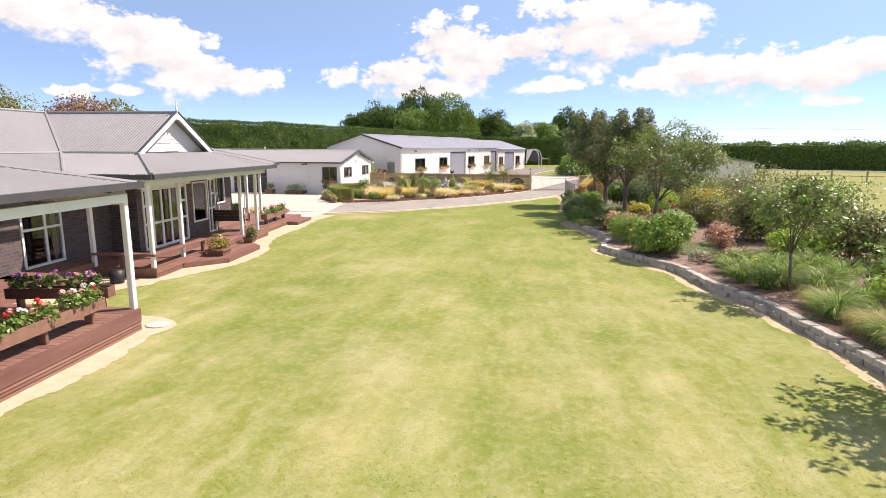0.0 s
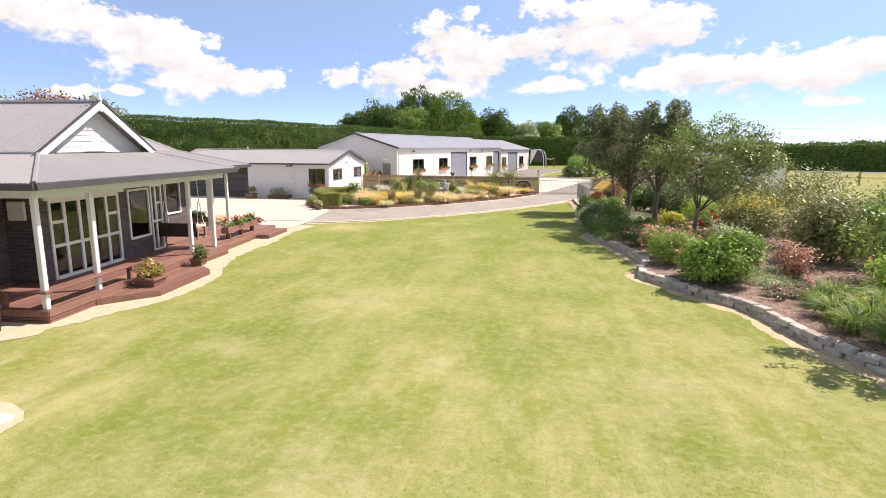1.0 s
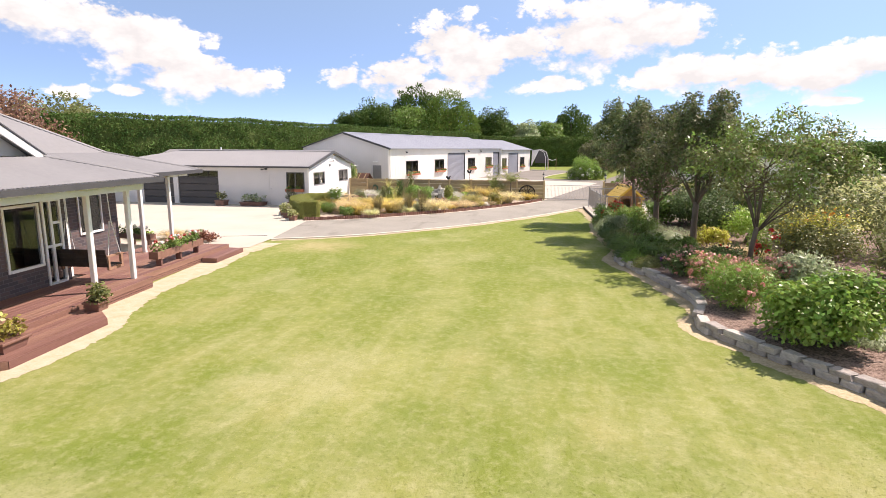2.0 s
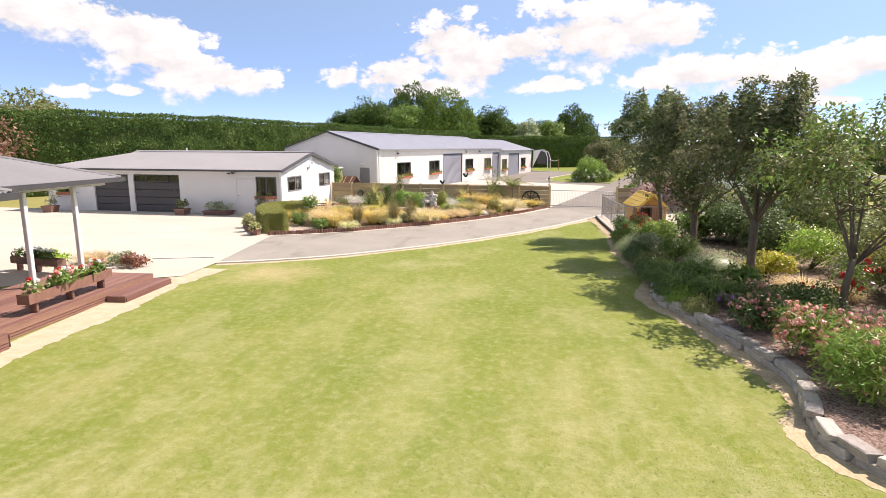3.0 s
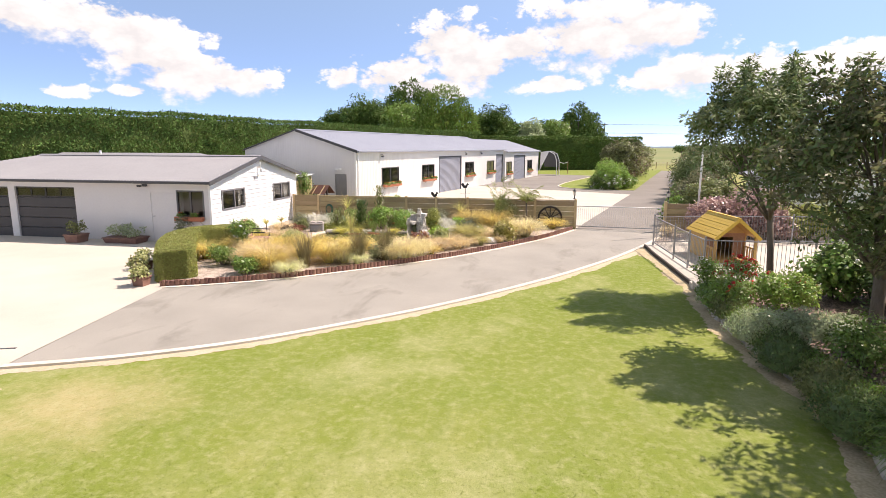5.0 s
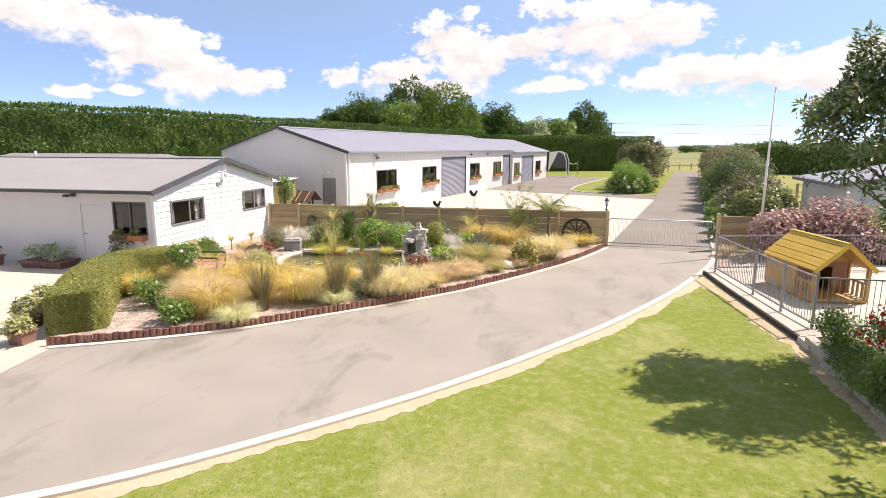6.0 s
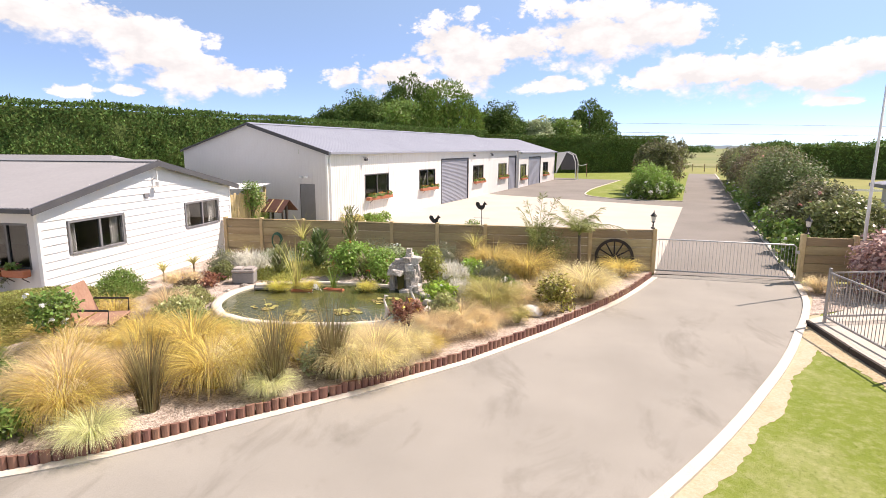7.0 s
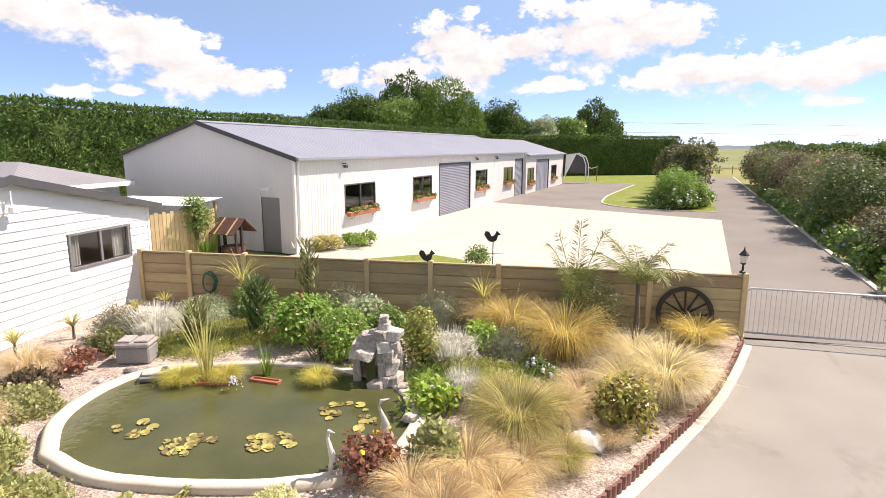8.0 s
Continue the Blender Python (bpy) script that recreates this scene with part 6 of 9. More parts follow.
GARDEN_SHRUBS = [
    ("daisy_bush", "white daisies in the mulch", -5.2, 44.0, 0.8, 0.25, "mid", dict(n=200, size=0.07, petals="white", heads=16, head_r=0.03)),
    ("perennial", "bronze perennial with yellow flowers", -7.0, 40.6, 0.6, 0.5, "red", dict(n=400, size=0.08, petals="yellow", heads=8, head_r=0.04)),
    ("perennial", "dark red low foliage plant", -12.9, 42.8, 0.7, 0.3, "red", dict(n=350, size=0.08)),
    ("shrub", "variegated yellow and green shrub", -4.05, 42.35, 0.65, 0.68, "varieg", dict(n=900, size=0.07)),
    ("shrub", "feathery dark green shrub by the palm", -4.1, 45.9, 0.9, 1.1, "olive", dict(n=900, size=0.07, aspect=0.3)),
    ("shrub", "low green spreading shrub at the log edging", -10.9, 35.1, 0.9, 0.45, "mid", dict(n=600, size=0.08)),
    ("shrub", "low green spreading shrub among grasses", -12.2, 36.2, 0.9, 0.5, "mid", dict(n=600, size=0.07)),
    ("shrub", "low sage green shrub behind the flax", -7.8, 38.0, 0.7, 0.45, "sage", dict(n=500, size=0.06)),
    ("shrub", "low yellow-green grassy plants by the shed corner", -12.2, 55.6, 1.5, 0.5, "fresh", dict(n=900, size=0.09, z=0.02)),
    ("shrub", "low yellow-green grassy plants by the shed wall", -13.2, 54.6, 1.4, 0.45, "olivegrass", dict(n=900, size=0.09, z=0.02)),
    ("shrub", "small round green shrub behind the fence", -7.2, 52.6, 0.9, 0.6, "mid", dict(n=500, size=0.08, z=0.02)),
]
for k, (nm, lb, x, y, w, h, tone, kw) in enumerate(POND_SHRUBS + GARDEN_SHRUBS):
    zz = kw.pop("z", 0.08)
    bush(nm, lb, x, y, zz, w, h, tone, 300 + k, **kw)
for k, (lb, x, y, w, h) in enumerate((("silver-white cushion bush in the mulch", -12.6, 44.5, 0.62, 0.62), ("silver-white cushion bush beside the pond", -6.72, 44.15, 0.5, 0.6), ("silver-white cushion bush among grasses", -6.25, 42.75, 0.3, 0.5))):
    rng = np.random.default_rng(350 + k)
    ob = thing("lavender", lb, "lavender", pose(x, y, 0.08))
    tagged(part("foliage", quick_mesh("silver_spikes", *blades(rng, int(1500 * w), h * 1.05, w, 0.024, 0.25, w * 0.75), GREENS["silver"]), None, ob), kind="stuff")
    tagged(part("foliage", quick_mesh("silver_leaves", *foliage(rng, lumpy(rng, w * 0.9, w * 0.8, h * 0.36, 26, 0.16, 0.0, 0.6), int(6000 * w), 0.09, 0.28), GREENS["silver"]), None, ob), kind="stuff")
GARDEN_MATS = [
    ("ground_cover", "mossy yellow-green ground cover mat by the pond", -11.6, 44.15, 0.9, 0.6, 0.2, "moss", dict(n=4200, size=0.05)),
    ("ground_cover", "mossy yellow-green ground cover mat behind the pond", -10.9, 44.9, 1.0, 0.6, 0.26, "moss", dict(n=4200, size=0.05)),
    ("ground_cover", "green ground cover mat at the fence", -12.3, 45.7, 0.7, 0.6, 0.45, "sage", dict(n=3000, size=0.06, petals="white", heads=8)),
    ("ground_cover", "mossy green mound beside the daisies", -6.45, 43.65, 0.5, 0.45, 0.3, "moss", dict(n=2200, size=0.045)),
    ("ground_cover", "mossy green mound beside the lavender", -5.9, 43.45, 0.5, 0.5, 0.38, "moss", dict(n=2200, size=0.045)),
    ("ground_cover", "low green mat with white daisies", -5.25, 43.95, 0.45, 0.3, 0.2, "mid", dict(n=1200, size=0.05, petals="white", heads=26)),
    ("ground_cover", "low green mat at the rock waterfall", -6.9, 43.3, 0.4, 0.5, 0.25, "mid", dict(n=1500, size=0.05)),
    ("lavender", "grey-green clipped lavender dome by the white wall", -13.3, 44.3, 0.5, 0.45, 0.62, "grey", dict(n=3200, size=0.06, aspect=0.2)),
    ("lavender", "grey-green clipped lavender dome against the fence", -9.4, 46.35, 0.6, 0.4, 0.72, "grey", dict(n=3200, size=0.06, aspect=0.2)),
]
GARDEN_DOMES = [
    ("lavender", "grey-green clipped lavender dome against the fence", -7.35, 46.3, 0.6, 0.42, 0.72, "grey", dict(n=3200, size=0.06, aspect=0.2)),
    ("lavender", "grey-green clipped lavender dome in the mulch", -5.68, 44.45, 0.52, 0.45, 0.6, "grey", dict(n=3200, size=0.06, aspect=0.2)),
    ("shrub", "rounded green topiary bush by the white wall", -14.35, 41.5, 0.5, 0.5, 0.58, "mid", dict(n=4200, size=0.05, aspect=0.6, lumps=0.08)),
    ("succulent", "pale green rosette succulents at the pond rim", -11.65, 39.95, 0.5, 0.48, 0.42, "succulent", dict(n=3600, size=0.06, aspect=0.7)),
    ("succulent", "pale green rosette succulents at the pond rim", -12.4, 41.3, 0.45, 0.42, 0.3, "succulent", dict(n=2600, size=0.06, aspect=0.7)),
    ("succulent", "pale green rosette succulents beside the daisies", -6.35, 41.0, 0.3, 0.3, 0.5, "succulent", dict(n=1600, size=0.07, aspect=0.7)),
    ("succulent", "dark bronze rosette succulents", -12.75, 41.75, 0.35, 0.35, 0.36, "purple", dict(n=1600, size=0.06, aspect=0.7)),
    ("succulent", "pale green rosette succulents in the mulch", -10.6, 39.45, 0.6, 0.4, 0.2, "succulent", dict(n=2400, size=0.06, aspect=0.7)),
]
for k, (nm, lb, x, y, rx, ry, h, tone, kw) in enumerate(GARDEN_MATS + GARDEN_DOMES):
    dome(nm, lb, x, y, 0.08, rx, ry, h, tone, 860 + k, category={"lavender": "lavender", "succulent": "succulent", "shrub": "shrub"}.get(nm, "ground cover"), **kw)
rose = bush("standard_rose", "standard rose with white blooms on a bare stem", -12.34, 37.6, 0.62, 0.6, 0.6, "mid", 889, 700, 0.07, petals="white", heads=14, head_r=0.05, stems=False)
part("stem", Geo().tube([(0, 0, -0.56), (0.01, 0, 0.0), (0, 0.01, 0.3)], [0.02, 0.016, 0.01], 6), M["bark"], rose)
# tall spiky plants
for x, y, h, n, wd, tone in ((-10.65, 44.85, 1.3, 230, 0.03, "dark"), (-10.2, 46.25, 1.95, 150, 0.03, "olive"), (-11.5, 44.1, 0.95, 120, 0.03, "olive"), (-9.0, 43.95, 0.7, 70, 0.03, "olive")):
    rng = np.random.default_rng(int(h * 100))
    ob = thing("spiky_shrub", "tall dark green plant with whorled pointed leaves", "shrub", pose(x, y, 0.08))
    p = np.stack([rng.normal(size=n * 2) * 0.09, rng.normal(size=n * 2) * 0.09, rng.random(n * 2) * h * 0.85], 1)
    a = rng.random(n * 2) * 6.28
    d = np.stack([np.cos(a), np.sin(a), 0.9 + 0.6 * rng.random(n * 2)], 1)
    part("foliage", quick_mesh("foliage", *leaf_quads(p, d, np.stack([-np.cos(a), -np.sin(a), np.ones(n * 2)], 1), 0.22 + 0.12 * rng.random(n * 2), np.full(n * 2, 0.045)), GREENS[tone]), None, ob)
    part("stem", Geo().tube([(0, 0, -0.03), (0, 0, h * 0.8)], [0.025, 0.012], 6), M["bark"], ob)
for x, y, h in ((-14.15, 44.1, 0.6), (-14.3, 43.0, 0.65), (-13.6, 46.1, 0.55), (-13.9, 45.5, 0.5), (-11.9, 46.5, 1.5), (-6.4, 46.5, 1.3)):
    rng = np.random.default_rng(int(x * -37))
    ob = thing("cabbage_tree", "small yellow-green cabbage tree", "cabbage tree", pose(x, y, 0.08))
    v, f = blades(rng, 60, h * 0.6, 1.5, 0.025, 0.3, 0.02)
    part("foliage", quick_mesh("foliage", v + np.array([0, 0, h * 0.45]), f, GREENS["olivegrass"]), None, ob)
    part("stem", Geo().tube([(0, 0, -0.02), (0, 0, h * 0.5)], [0.03, 0.02], 6), M["bark"], ob)


def palm(x, y, h, seed, fronds=11, reach=0.7, rise=1.2):
    """A young palm: fronds rise steeply from the trunk's top and bend over at the tips."""
    rng = np.random.default_rng(seed)
    ob = thing("palm", "young feathery palm with upright arching fronds", "palm", pose(x, y, 0.08))
    part("trunk", Geo().tube([(0, 0, -0.03), (0.02, 0, h * 0.5), (0.0, 0.02, h)], [0.06, 0.05, 0.035], 8), M["bark"], ob, smooth=True)
    for k in range(fronds):
        a = k * 2.4 + rng.random() * 0.5
        up = rise * (0.55 + 0.6 * rng.random())
        rc = reach * (0.5 + 0.8 * rng.random())
        dr = rng.random() * 0.75
        pts = [(math.cos(a) * rc * t ** 1.5, math.sin(a) * rc * t ** 1.5, h * 0.97 + up * (t - dr * t * t * t)) for t in (i / 8 for i in range(9))]
        P = np.array(pts)
        n = 130
        t = rng.random(n) * 0.88 + 0.12
        q = np.stack([np.interp(t * 8, np.arange(9), P[:, c]) for c in range(3)], 1)
        tang = unit(np.stack([np.interp(np.minimum(t * 8, 7.4), np.arange(8) + 0.5, np.diff(P[:, c])) for c in range(3)], 1))
        sd = np.array([-math.sin(a), math.cos(a), 0.0]) * np.where(rng.random(n) < 0.5, -1, 1)[:, None]
        d = sd * 0.6 + tang * 0.7 + rng.normal(size=(n, 3)) * 0.16 - np.array([0, 0, 0.35])
        lv = leaf_quads(q, d, np.cross(tang, sd) + rng.normal(size=(n, 3)) * 0.3, 0.36 * (1.1 - 0.6 * t), np.full(n, 0.013))
        fr = part("frond", quick_mesh("frond", *lv, GREENS["frond"]), None, ob)
        part("rib", Geo().tube(pts, [0.012] * 4 + [0.007] * 5, 5), GREENS["frond"], fr)


palm(-3.37, 46.12, 1.15, 1, 12, 1.0, 1.15)
palm(-4.53, 46.45, 0.35, 2, 12, 0.6, 1.75)
# ---- clipped winding hedge ----
def clipped(line, wid, h, n, seed, label):
    rng = np.random.default_rng(seed)
    ln = spline(line, 0.15)
    g = Geo()
    prof = [(-1, 0.0), (-1, 0.75), (-0.93, 0.93), (-0.75, 1.0), (0.75, 1.0), (0.93, 0.93), (1, 0.75), (1, 0.0)]
    L_, R_ = offset(ln, -1), offset(ln, 1)
    m, r = len(ln), len(prof)
    S = []
    for i in range(m):
        t = i / (m - 1)
        taper = min(1.0, 0.55 + 2.2 * math.sqrt(min(t, 1 - t) + 1e-4))
        for u, z in prof:
            c = ln[i] + (R_[i] - ln[i]) * u * wid / 2 * min(1, taper)
            S.append((c.x, c.y, z * h))
    g.v = [(x, y, z * 0.985) for x, y, z in S]
    g.f = [(i * r + k, (i + 1) * r + k, (i + 1) * r + k + 1, i * r + k + 1) for i in range(m - 1) for k in range(r - 1)] + [tuple(range(r)), tuple(reversed(range((m - 1) * r, m * r)))]
    ob = tagged(part("hedge", g, GREENS["hedge"]), label, "hedge")
    S = np.array(S).reshape(m, r, 3)
    i = rng.integers(0, m - 1, n)
    wgt = np.array([0.75, 0.25, 0.25, 1.5, 0.25, 0.25, 0.75])
    k = rng.choice(r - 1, n, p=wgt / wgt.sum())
    s, t = rng.random((n, 1)), rng.random((n, 1))
    p = (S[i, k] * (1 - s) + S[i + 1, k] * s) * (1 - t) + (S[i, k + 1] * (1 - s) + S[i + 1, k + 1] * s) * t
    e1, e2 = S[i + 1, k] - S[i, k], S[i, k + 1] - S[i, k]
    nr = unit(np.cross(e2, e1))
    nr[nr[:, 2] < -0.2] *= -1
    mid = np.array([(q.x, q.y, h * 0.5) for q in ln])[i]
    nr = np.where(((p - mid) * nr).sum(1, keepdims=True) < 0, -nr, nr)
    nn = unit(nr + rng.normal(size=(n, 3)) * 0.6)
    d = unit(np.cross(nn, rng.normal(size=(n, 3))) + nr * 0.5)
    m2 = n // 14
    for e, sgn in ((0, -1), (m - 1, 1)):
        tang = (ln[min(e + 1, m - 1)] - ln[max(e - 1, 0)]).normalized() * sgn
        side = np.array(S[e, 0] - S[e, r - 1])
        q = S[e, r - 1] + side * rng.random((m2, 1))
        q[:, 2] = h * rng.random(m2) ** 0.8
        p, nr = np.concatenate([p, q]), np.concatenate([nr, np.tile([tang.x, tang.y, 0.1], (m2, 1))])
    n = len(p)
    nn = unit(nr + rng.normal(size=(n, 3)) * 0.6)
    d = unit(np.cross(nn, rng.normal(size=(n, 3))) + nr * 0.5)
    sz = 0.042 * (0.6 + 0.8 * rng.random(n))
    part("foliage", quick_mesh("foliage", *leaf_quads(p - nr * 0.01, d, nn, sz, sz * 0.6), GREENS["hedge"]), None, ob)
    return ob


clipped([(-12.4, 34.2), (-13.0, 35.05), (-13.75, 36.15), (-14.3, 37.3), (-14.35, 38.3), (-13.75, 39.0), (-13.1, 39.1)], 1.05, 0.86, 75000, 4, "clipped winding green box hedge")

# ---- stone-edged bed ----
inner = offset(STONELINE, -0.18)
border = [(p.x, p.y) for p in inner if p.y < 36.3] + [(13, -6), (13, 33), (9.5, 36.2), (2.2, 36.35)]
structure("raised_bed", sheet(Geo(), border, 0.2), M["darkmulch"], "raised garden bed mulched with bark", "garden bed")
structure("bed_bank", Geo().prism([(13, -6), (13.2, -6), (13.2, 33.2), (9.6, 36.5), (9.5, 36.2), (13, 33)], -0.05, 0.19), M["soil"], "soil bank behind the raised bed", "soil")
tree("slender green tree with willowy leaves in the bed", 3.05, 35.75, 0.19, 5.1, 1.7, 0.085, "glossy", 11, 16500, 0.15, 0.36, 0.46, aspect=0.26, tone2="willow", limbs=10, lean=(-0.5, -0.1), clump=0.24, spires=7)
tree("broad green tree with forked trunk", 3.2, 31.4, 0.19, 4.55, 1.9, 0.12, "glossy", 12, 17500, 0.12, 0.30, 0.34, tone2="bronze", limbs=12, lean=(-0.05, 0.0), clump=0.24, spires=9)
tree("dark bronze-green ornamental tree with spiry tops", 3.75, 27.9, 0.19, 4.7, 1.75, 0.11, "glossy", 13, 15500, 0.115, 0.34, 0.36, tone2="bronze", limbs=11, lean=(0.1, 0.2), clump=0.24, spires=9)
tree("spreading light olive green tree with low limbs", 4.55, 25.0, 0.19, 4.0, 2.35, 0.075, "olive", 14, 14500, 0.11, 0.30, 0.36, tone2="mid", limbs=9, clump=0.21, flat=1.0, lean=(0.45, 0.2))
tree("small olive green ornamental tree with thin trunk", 5.75, 14.2, 0.19, 2.65, 1.1, 0.04, "olive", 15, 3800, 0.11, 0.38, 0.40, tone2="mid", limbs=8, clump=0.24, lean=(0.0, 0.35))
tree("leafy green garden tree over the lawn edge", 7.3, 8.6, 0.19, 4.0, 1.9, 0.1, "mid", 16, 8000, 0.15, 0.35, 0.32)
EDGE_SHRUBS = [
    ("hydrangea", "rounded bright green leafy shrub", 3.65, 18.75, 1.85, 1.1, "fresh", dict(n=6500, size=0.078, aspect=0.65)),
    ("alstroemeria", "clump of pink flowering lilies, mostly leaf", 2.98, 20.8, 1.15, 0.8, "fresh", dict(n=3200, size=0.1, aspect=0.15, petals="pink", heads=45, head_r=0.045, petal=0.045)),
    ("alstroemeria", "clump of pink flowering lilies", 3.1, 22.1, 1.35, 0.8, "fresh", dict(n=2600, size=0.095, aspect=0.17, petals="pink", heads=300, head_r=0.045, petal=0.042)),
    ("alstroemeria", "clump of pink flowering lilies", 4.1, 22.3, 1.3, 0.75, "mid", dict(n=2300, size=0.09, aspect=0.2, petals="pink", heads=270, head_r=0.045, petal=0.042)),
    ("alstroemeria", "clump of dark pink flowering lilies", 2.6, 23.8, 1.0, 0.6, "dark", dict(n=900, size=0.12, aspect=0.25, petals="pink", heads=70, head_r=0.05, petal=0.05)),
    ("shrub", "silver-edged rounded shrub in the bed", 4.85, 21.95, 1.5, 0.85, "sage", dict(n=2200, size=0.085)),
    ("shrub", "rounded lime yellow shrub in mulch", 5.95, 29.9, 1.35, 1.0, "lime", dict(n=2600, size=0.06)),
    ("shrub", "yellow-green golden shrub in the bed", 7.1, 26.8, 1.9, 1.5, "yellow", dict(n=1600, size=0.07, petals="orange", heads=14)),
    ("shrub", "yellow-green golden shrub in the bed", 8.6, 24.5, 2.0, 1.6, "olive", dict(n=1600, size=0.07, petals="yellow", heads=20)),
    ("maple", "low rust-leaved japanese maple", 5.75, 19.5, 0.8, 0.75, "rust", dict(n=900, size=0.07)),
    ("shrub", "dusty sage shrub at the stone edge", 1.75, 31.0, 1.1, 0.65, "sage", dict(n=1500, size=0.055)),
]
TREE_SHRUBS = [
    ("shrub", "dark green rounded shrub beside the sage mound", 2.5, 30.2, 1.1, 0.8, "mid", dict(n=1800, size=0.06)),
    ("shrub", "upright leafy green plant under the trees", 2.3, 27.3, 1.0, 0.5, "mid", dict(n=1500, size=0.09, aspect=0.3)),
    ("shrub", "upright leafy green plant under the trees", 3.2, 26.8, 1.0, 0.5, "mid", dict(n=1500, size=0.09, aspect=0.3)),
    ("shrub", "fresh green shrub with a few red flowers", 2.55, 33.6, 1.3, 0.75, "fresh", dict(n=2400, size=0.065, petals="red", heads=12, head_r=0.04)),
    ("rose_bush", "red flowering bush beside the kennel", 2.15, 34.95, 0.8, 0.8, "mid", dict(n=700, size=0.06, petals="red", heads=70, head_r=0.05)),
    ("rose_bush", "rose bush with white blooms at the corner", 1.6, 35.6, 0.6, 0.7, "mid", dict(n=500, size=0.07, petals="white", heads=8)),
    ("rose_bush", "rambling rose bush at the bed edge", 1.5, 33.4, 0.9, 0.7, "mid", dict(n=800, size=0.07, petals="red", heads=5)),
    ("hydrangea", "leafy green shrub with white blooms", 4.15, 34.9, 1.25, 1.1, "mid", dict(n=2000, size=0.1, aspect=0.7, petals="white", heads=14, head_r=0.05)),
    ("shrub", "dark glossy shrub under the trees", 5.9, 34.0, 1.6, 1.0, "dark", dict(n=1500, size=0.1)),
    ("shrub", "dark glossy shrub under the trees", 5.6, 31.7, 1.7, 1.0, "dark", dict(n=1300, size=0.1)),
    ("shrub", "lime green shrub under the trees", 6.4, 33.5, 1.5, 0.9, "lime", dict(n=1100, size=0.08)),
]
FAR_SHRUBS = [
    ("shrub", "dark green shrub with a few red buds behind the flowers", 3.85, 24.9, 1.3, 0.6, "dark", dict(n=1600, size=0.06, petals="red", heads=6, head_r=0.03)),
    ("rose_bush", "rose bush with red and pink blooms", 5.15, 26.15, 0.7, 1.1, "mid", dict(n=350, size=0.07, petals="red", heads=9, head_r=0.08, petal=0.08)),
    ("shrub", "tall olive green shrub in the bed", 9.5, 27.8, 2.6, 2.2, "olive", dict(n=2000, size=0.1)),
    ("shrub", "tall green shrub at the paddock side", 10.5, 23.5, 2.6, 2.1, "mid", dict(n=2000, size=0.1)),
    ("shrub", "tall olive shrub at the paddock side", 7.7, 22.0, 2.3, 1.6, "olive", dict(n=2200, size=0.17, aspect=0.3)),
    ("shrub", "tall loose green shrub in the bed", 8.6, 17.6, 2.1, 1.51, "olive", dict(n=1900, size=0.12)),
    ("shrub", "tall mid-green shrub in the bed", 9.6, 14.7, 2.0, 1.51, "mid", dict(n=1700, size=0.12)),
    ("shrub", "tall olive green shrub in the bed", 8.8, 12.0, 1.9, 1.37, "olive", dict(n=1700, size=0.12)),
    ("shrub", "green shrub at the bed's end", 6.8, 10.2, 1.3, 0.9, "mid", dict(n=1000, size=0.1, petals="orange", heads=14)),
    ("perennial", "pink and orange bedding plants", 5.3, 17.6, 0.8, 0.3, "grey", dict(n=400, size=0.06, petals="pink", heads=14)),
    ("perennial", "yellow and pink bedding plants", 5.6, 16.1, 0.7, 0.35, "lime", dict(n=300, size=0.08, petals="yellow", heads=12)),
]
FILL_SHRUBS = [
    ("shrub", "loose olive green shrub in the bed", 8.0, 19.2, 2.2, 1.5, "strap", dict(n=1700, size=0.1)),
    ("shrub", "loose green shrub with small leaves", 8.2, 24.2, 2.2, 1.5, "olive", dict(n=1700, size=0.12, aspect=0.35)),
    ("shrub", "loose olive green shrub in the bed", 9.9, 17.6, 2.3, 1.37, "olive", dict(n=1700, size=0.1)),
    ("shrub", "green flowering perennial in the bed", 7.3, 17.7, 1.8, 1.0, "lime", dict(n=1300, size=0.1, petals="orange", heads=14)),
    ("shrub", "green flowering perennial in the bed", 8.1, 14.0, 1.8, 1.1, "mid", dict(n=1300, size=0.1, petals="orange", heads=10)),
    ("shrub", "green flowering perennial in the bed", 7.2, 12.0, 1.4, 0.9, "lime", dict(n=1000, size=0.1, petals="white", heads=10)),
    ("shrub", "leafy olive shrub behind the pink lilies", 6.9, 25.6, 1.5, 1.0, "olive", dict(n=1500, size=0.07)),
    ("shrub", "bushy olive shrub behind the light tree", 7.2, 28.8, 2.0, 1.5, "olive", dict(n=1900, size=0.07)),
    ("shrub", "bushy green shrub behind the light tree", 8.0, 30.0, 2.0, 1.4, "mid", dict(n=1700, size=0.08)),
    ("shrub", "yellow variegated shrub under the tree", 4.4, 28.5, 1.1, 0.62, "yellow", dict(n=1500, size=0.075)),
    ("perennial", "purple flowering plant at the stone edge", 2.5, 25.1, 0.6, 0.3, "grey", dict(n=300, size=0.06, petals="purple", heads=20, head_r=0.04)),
]
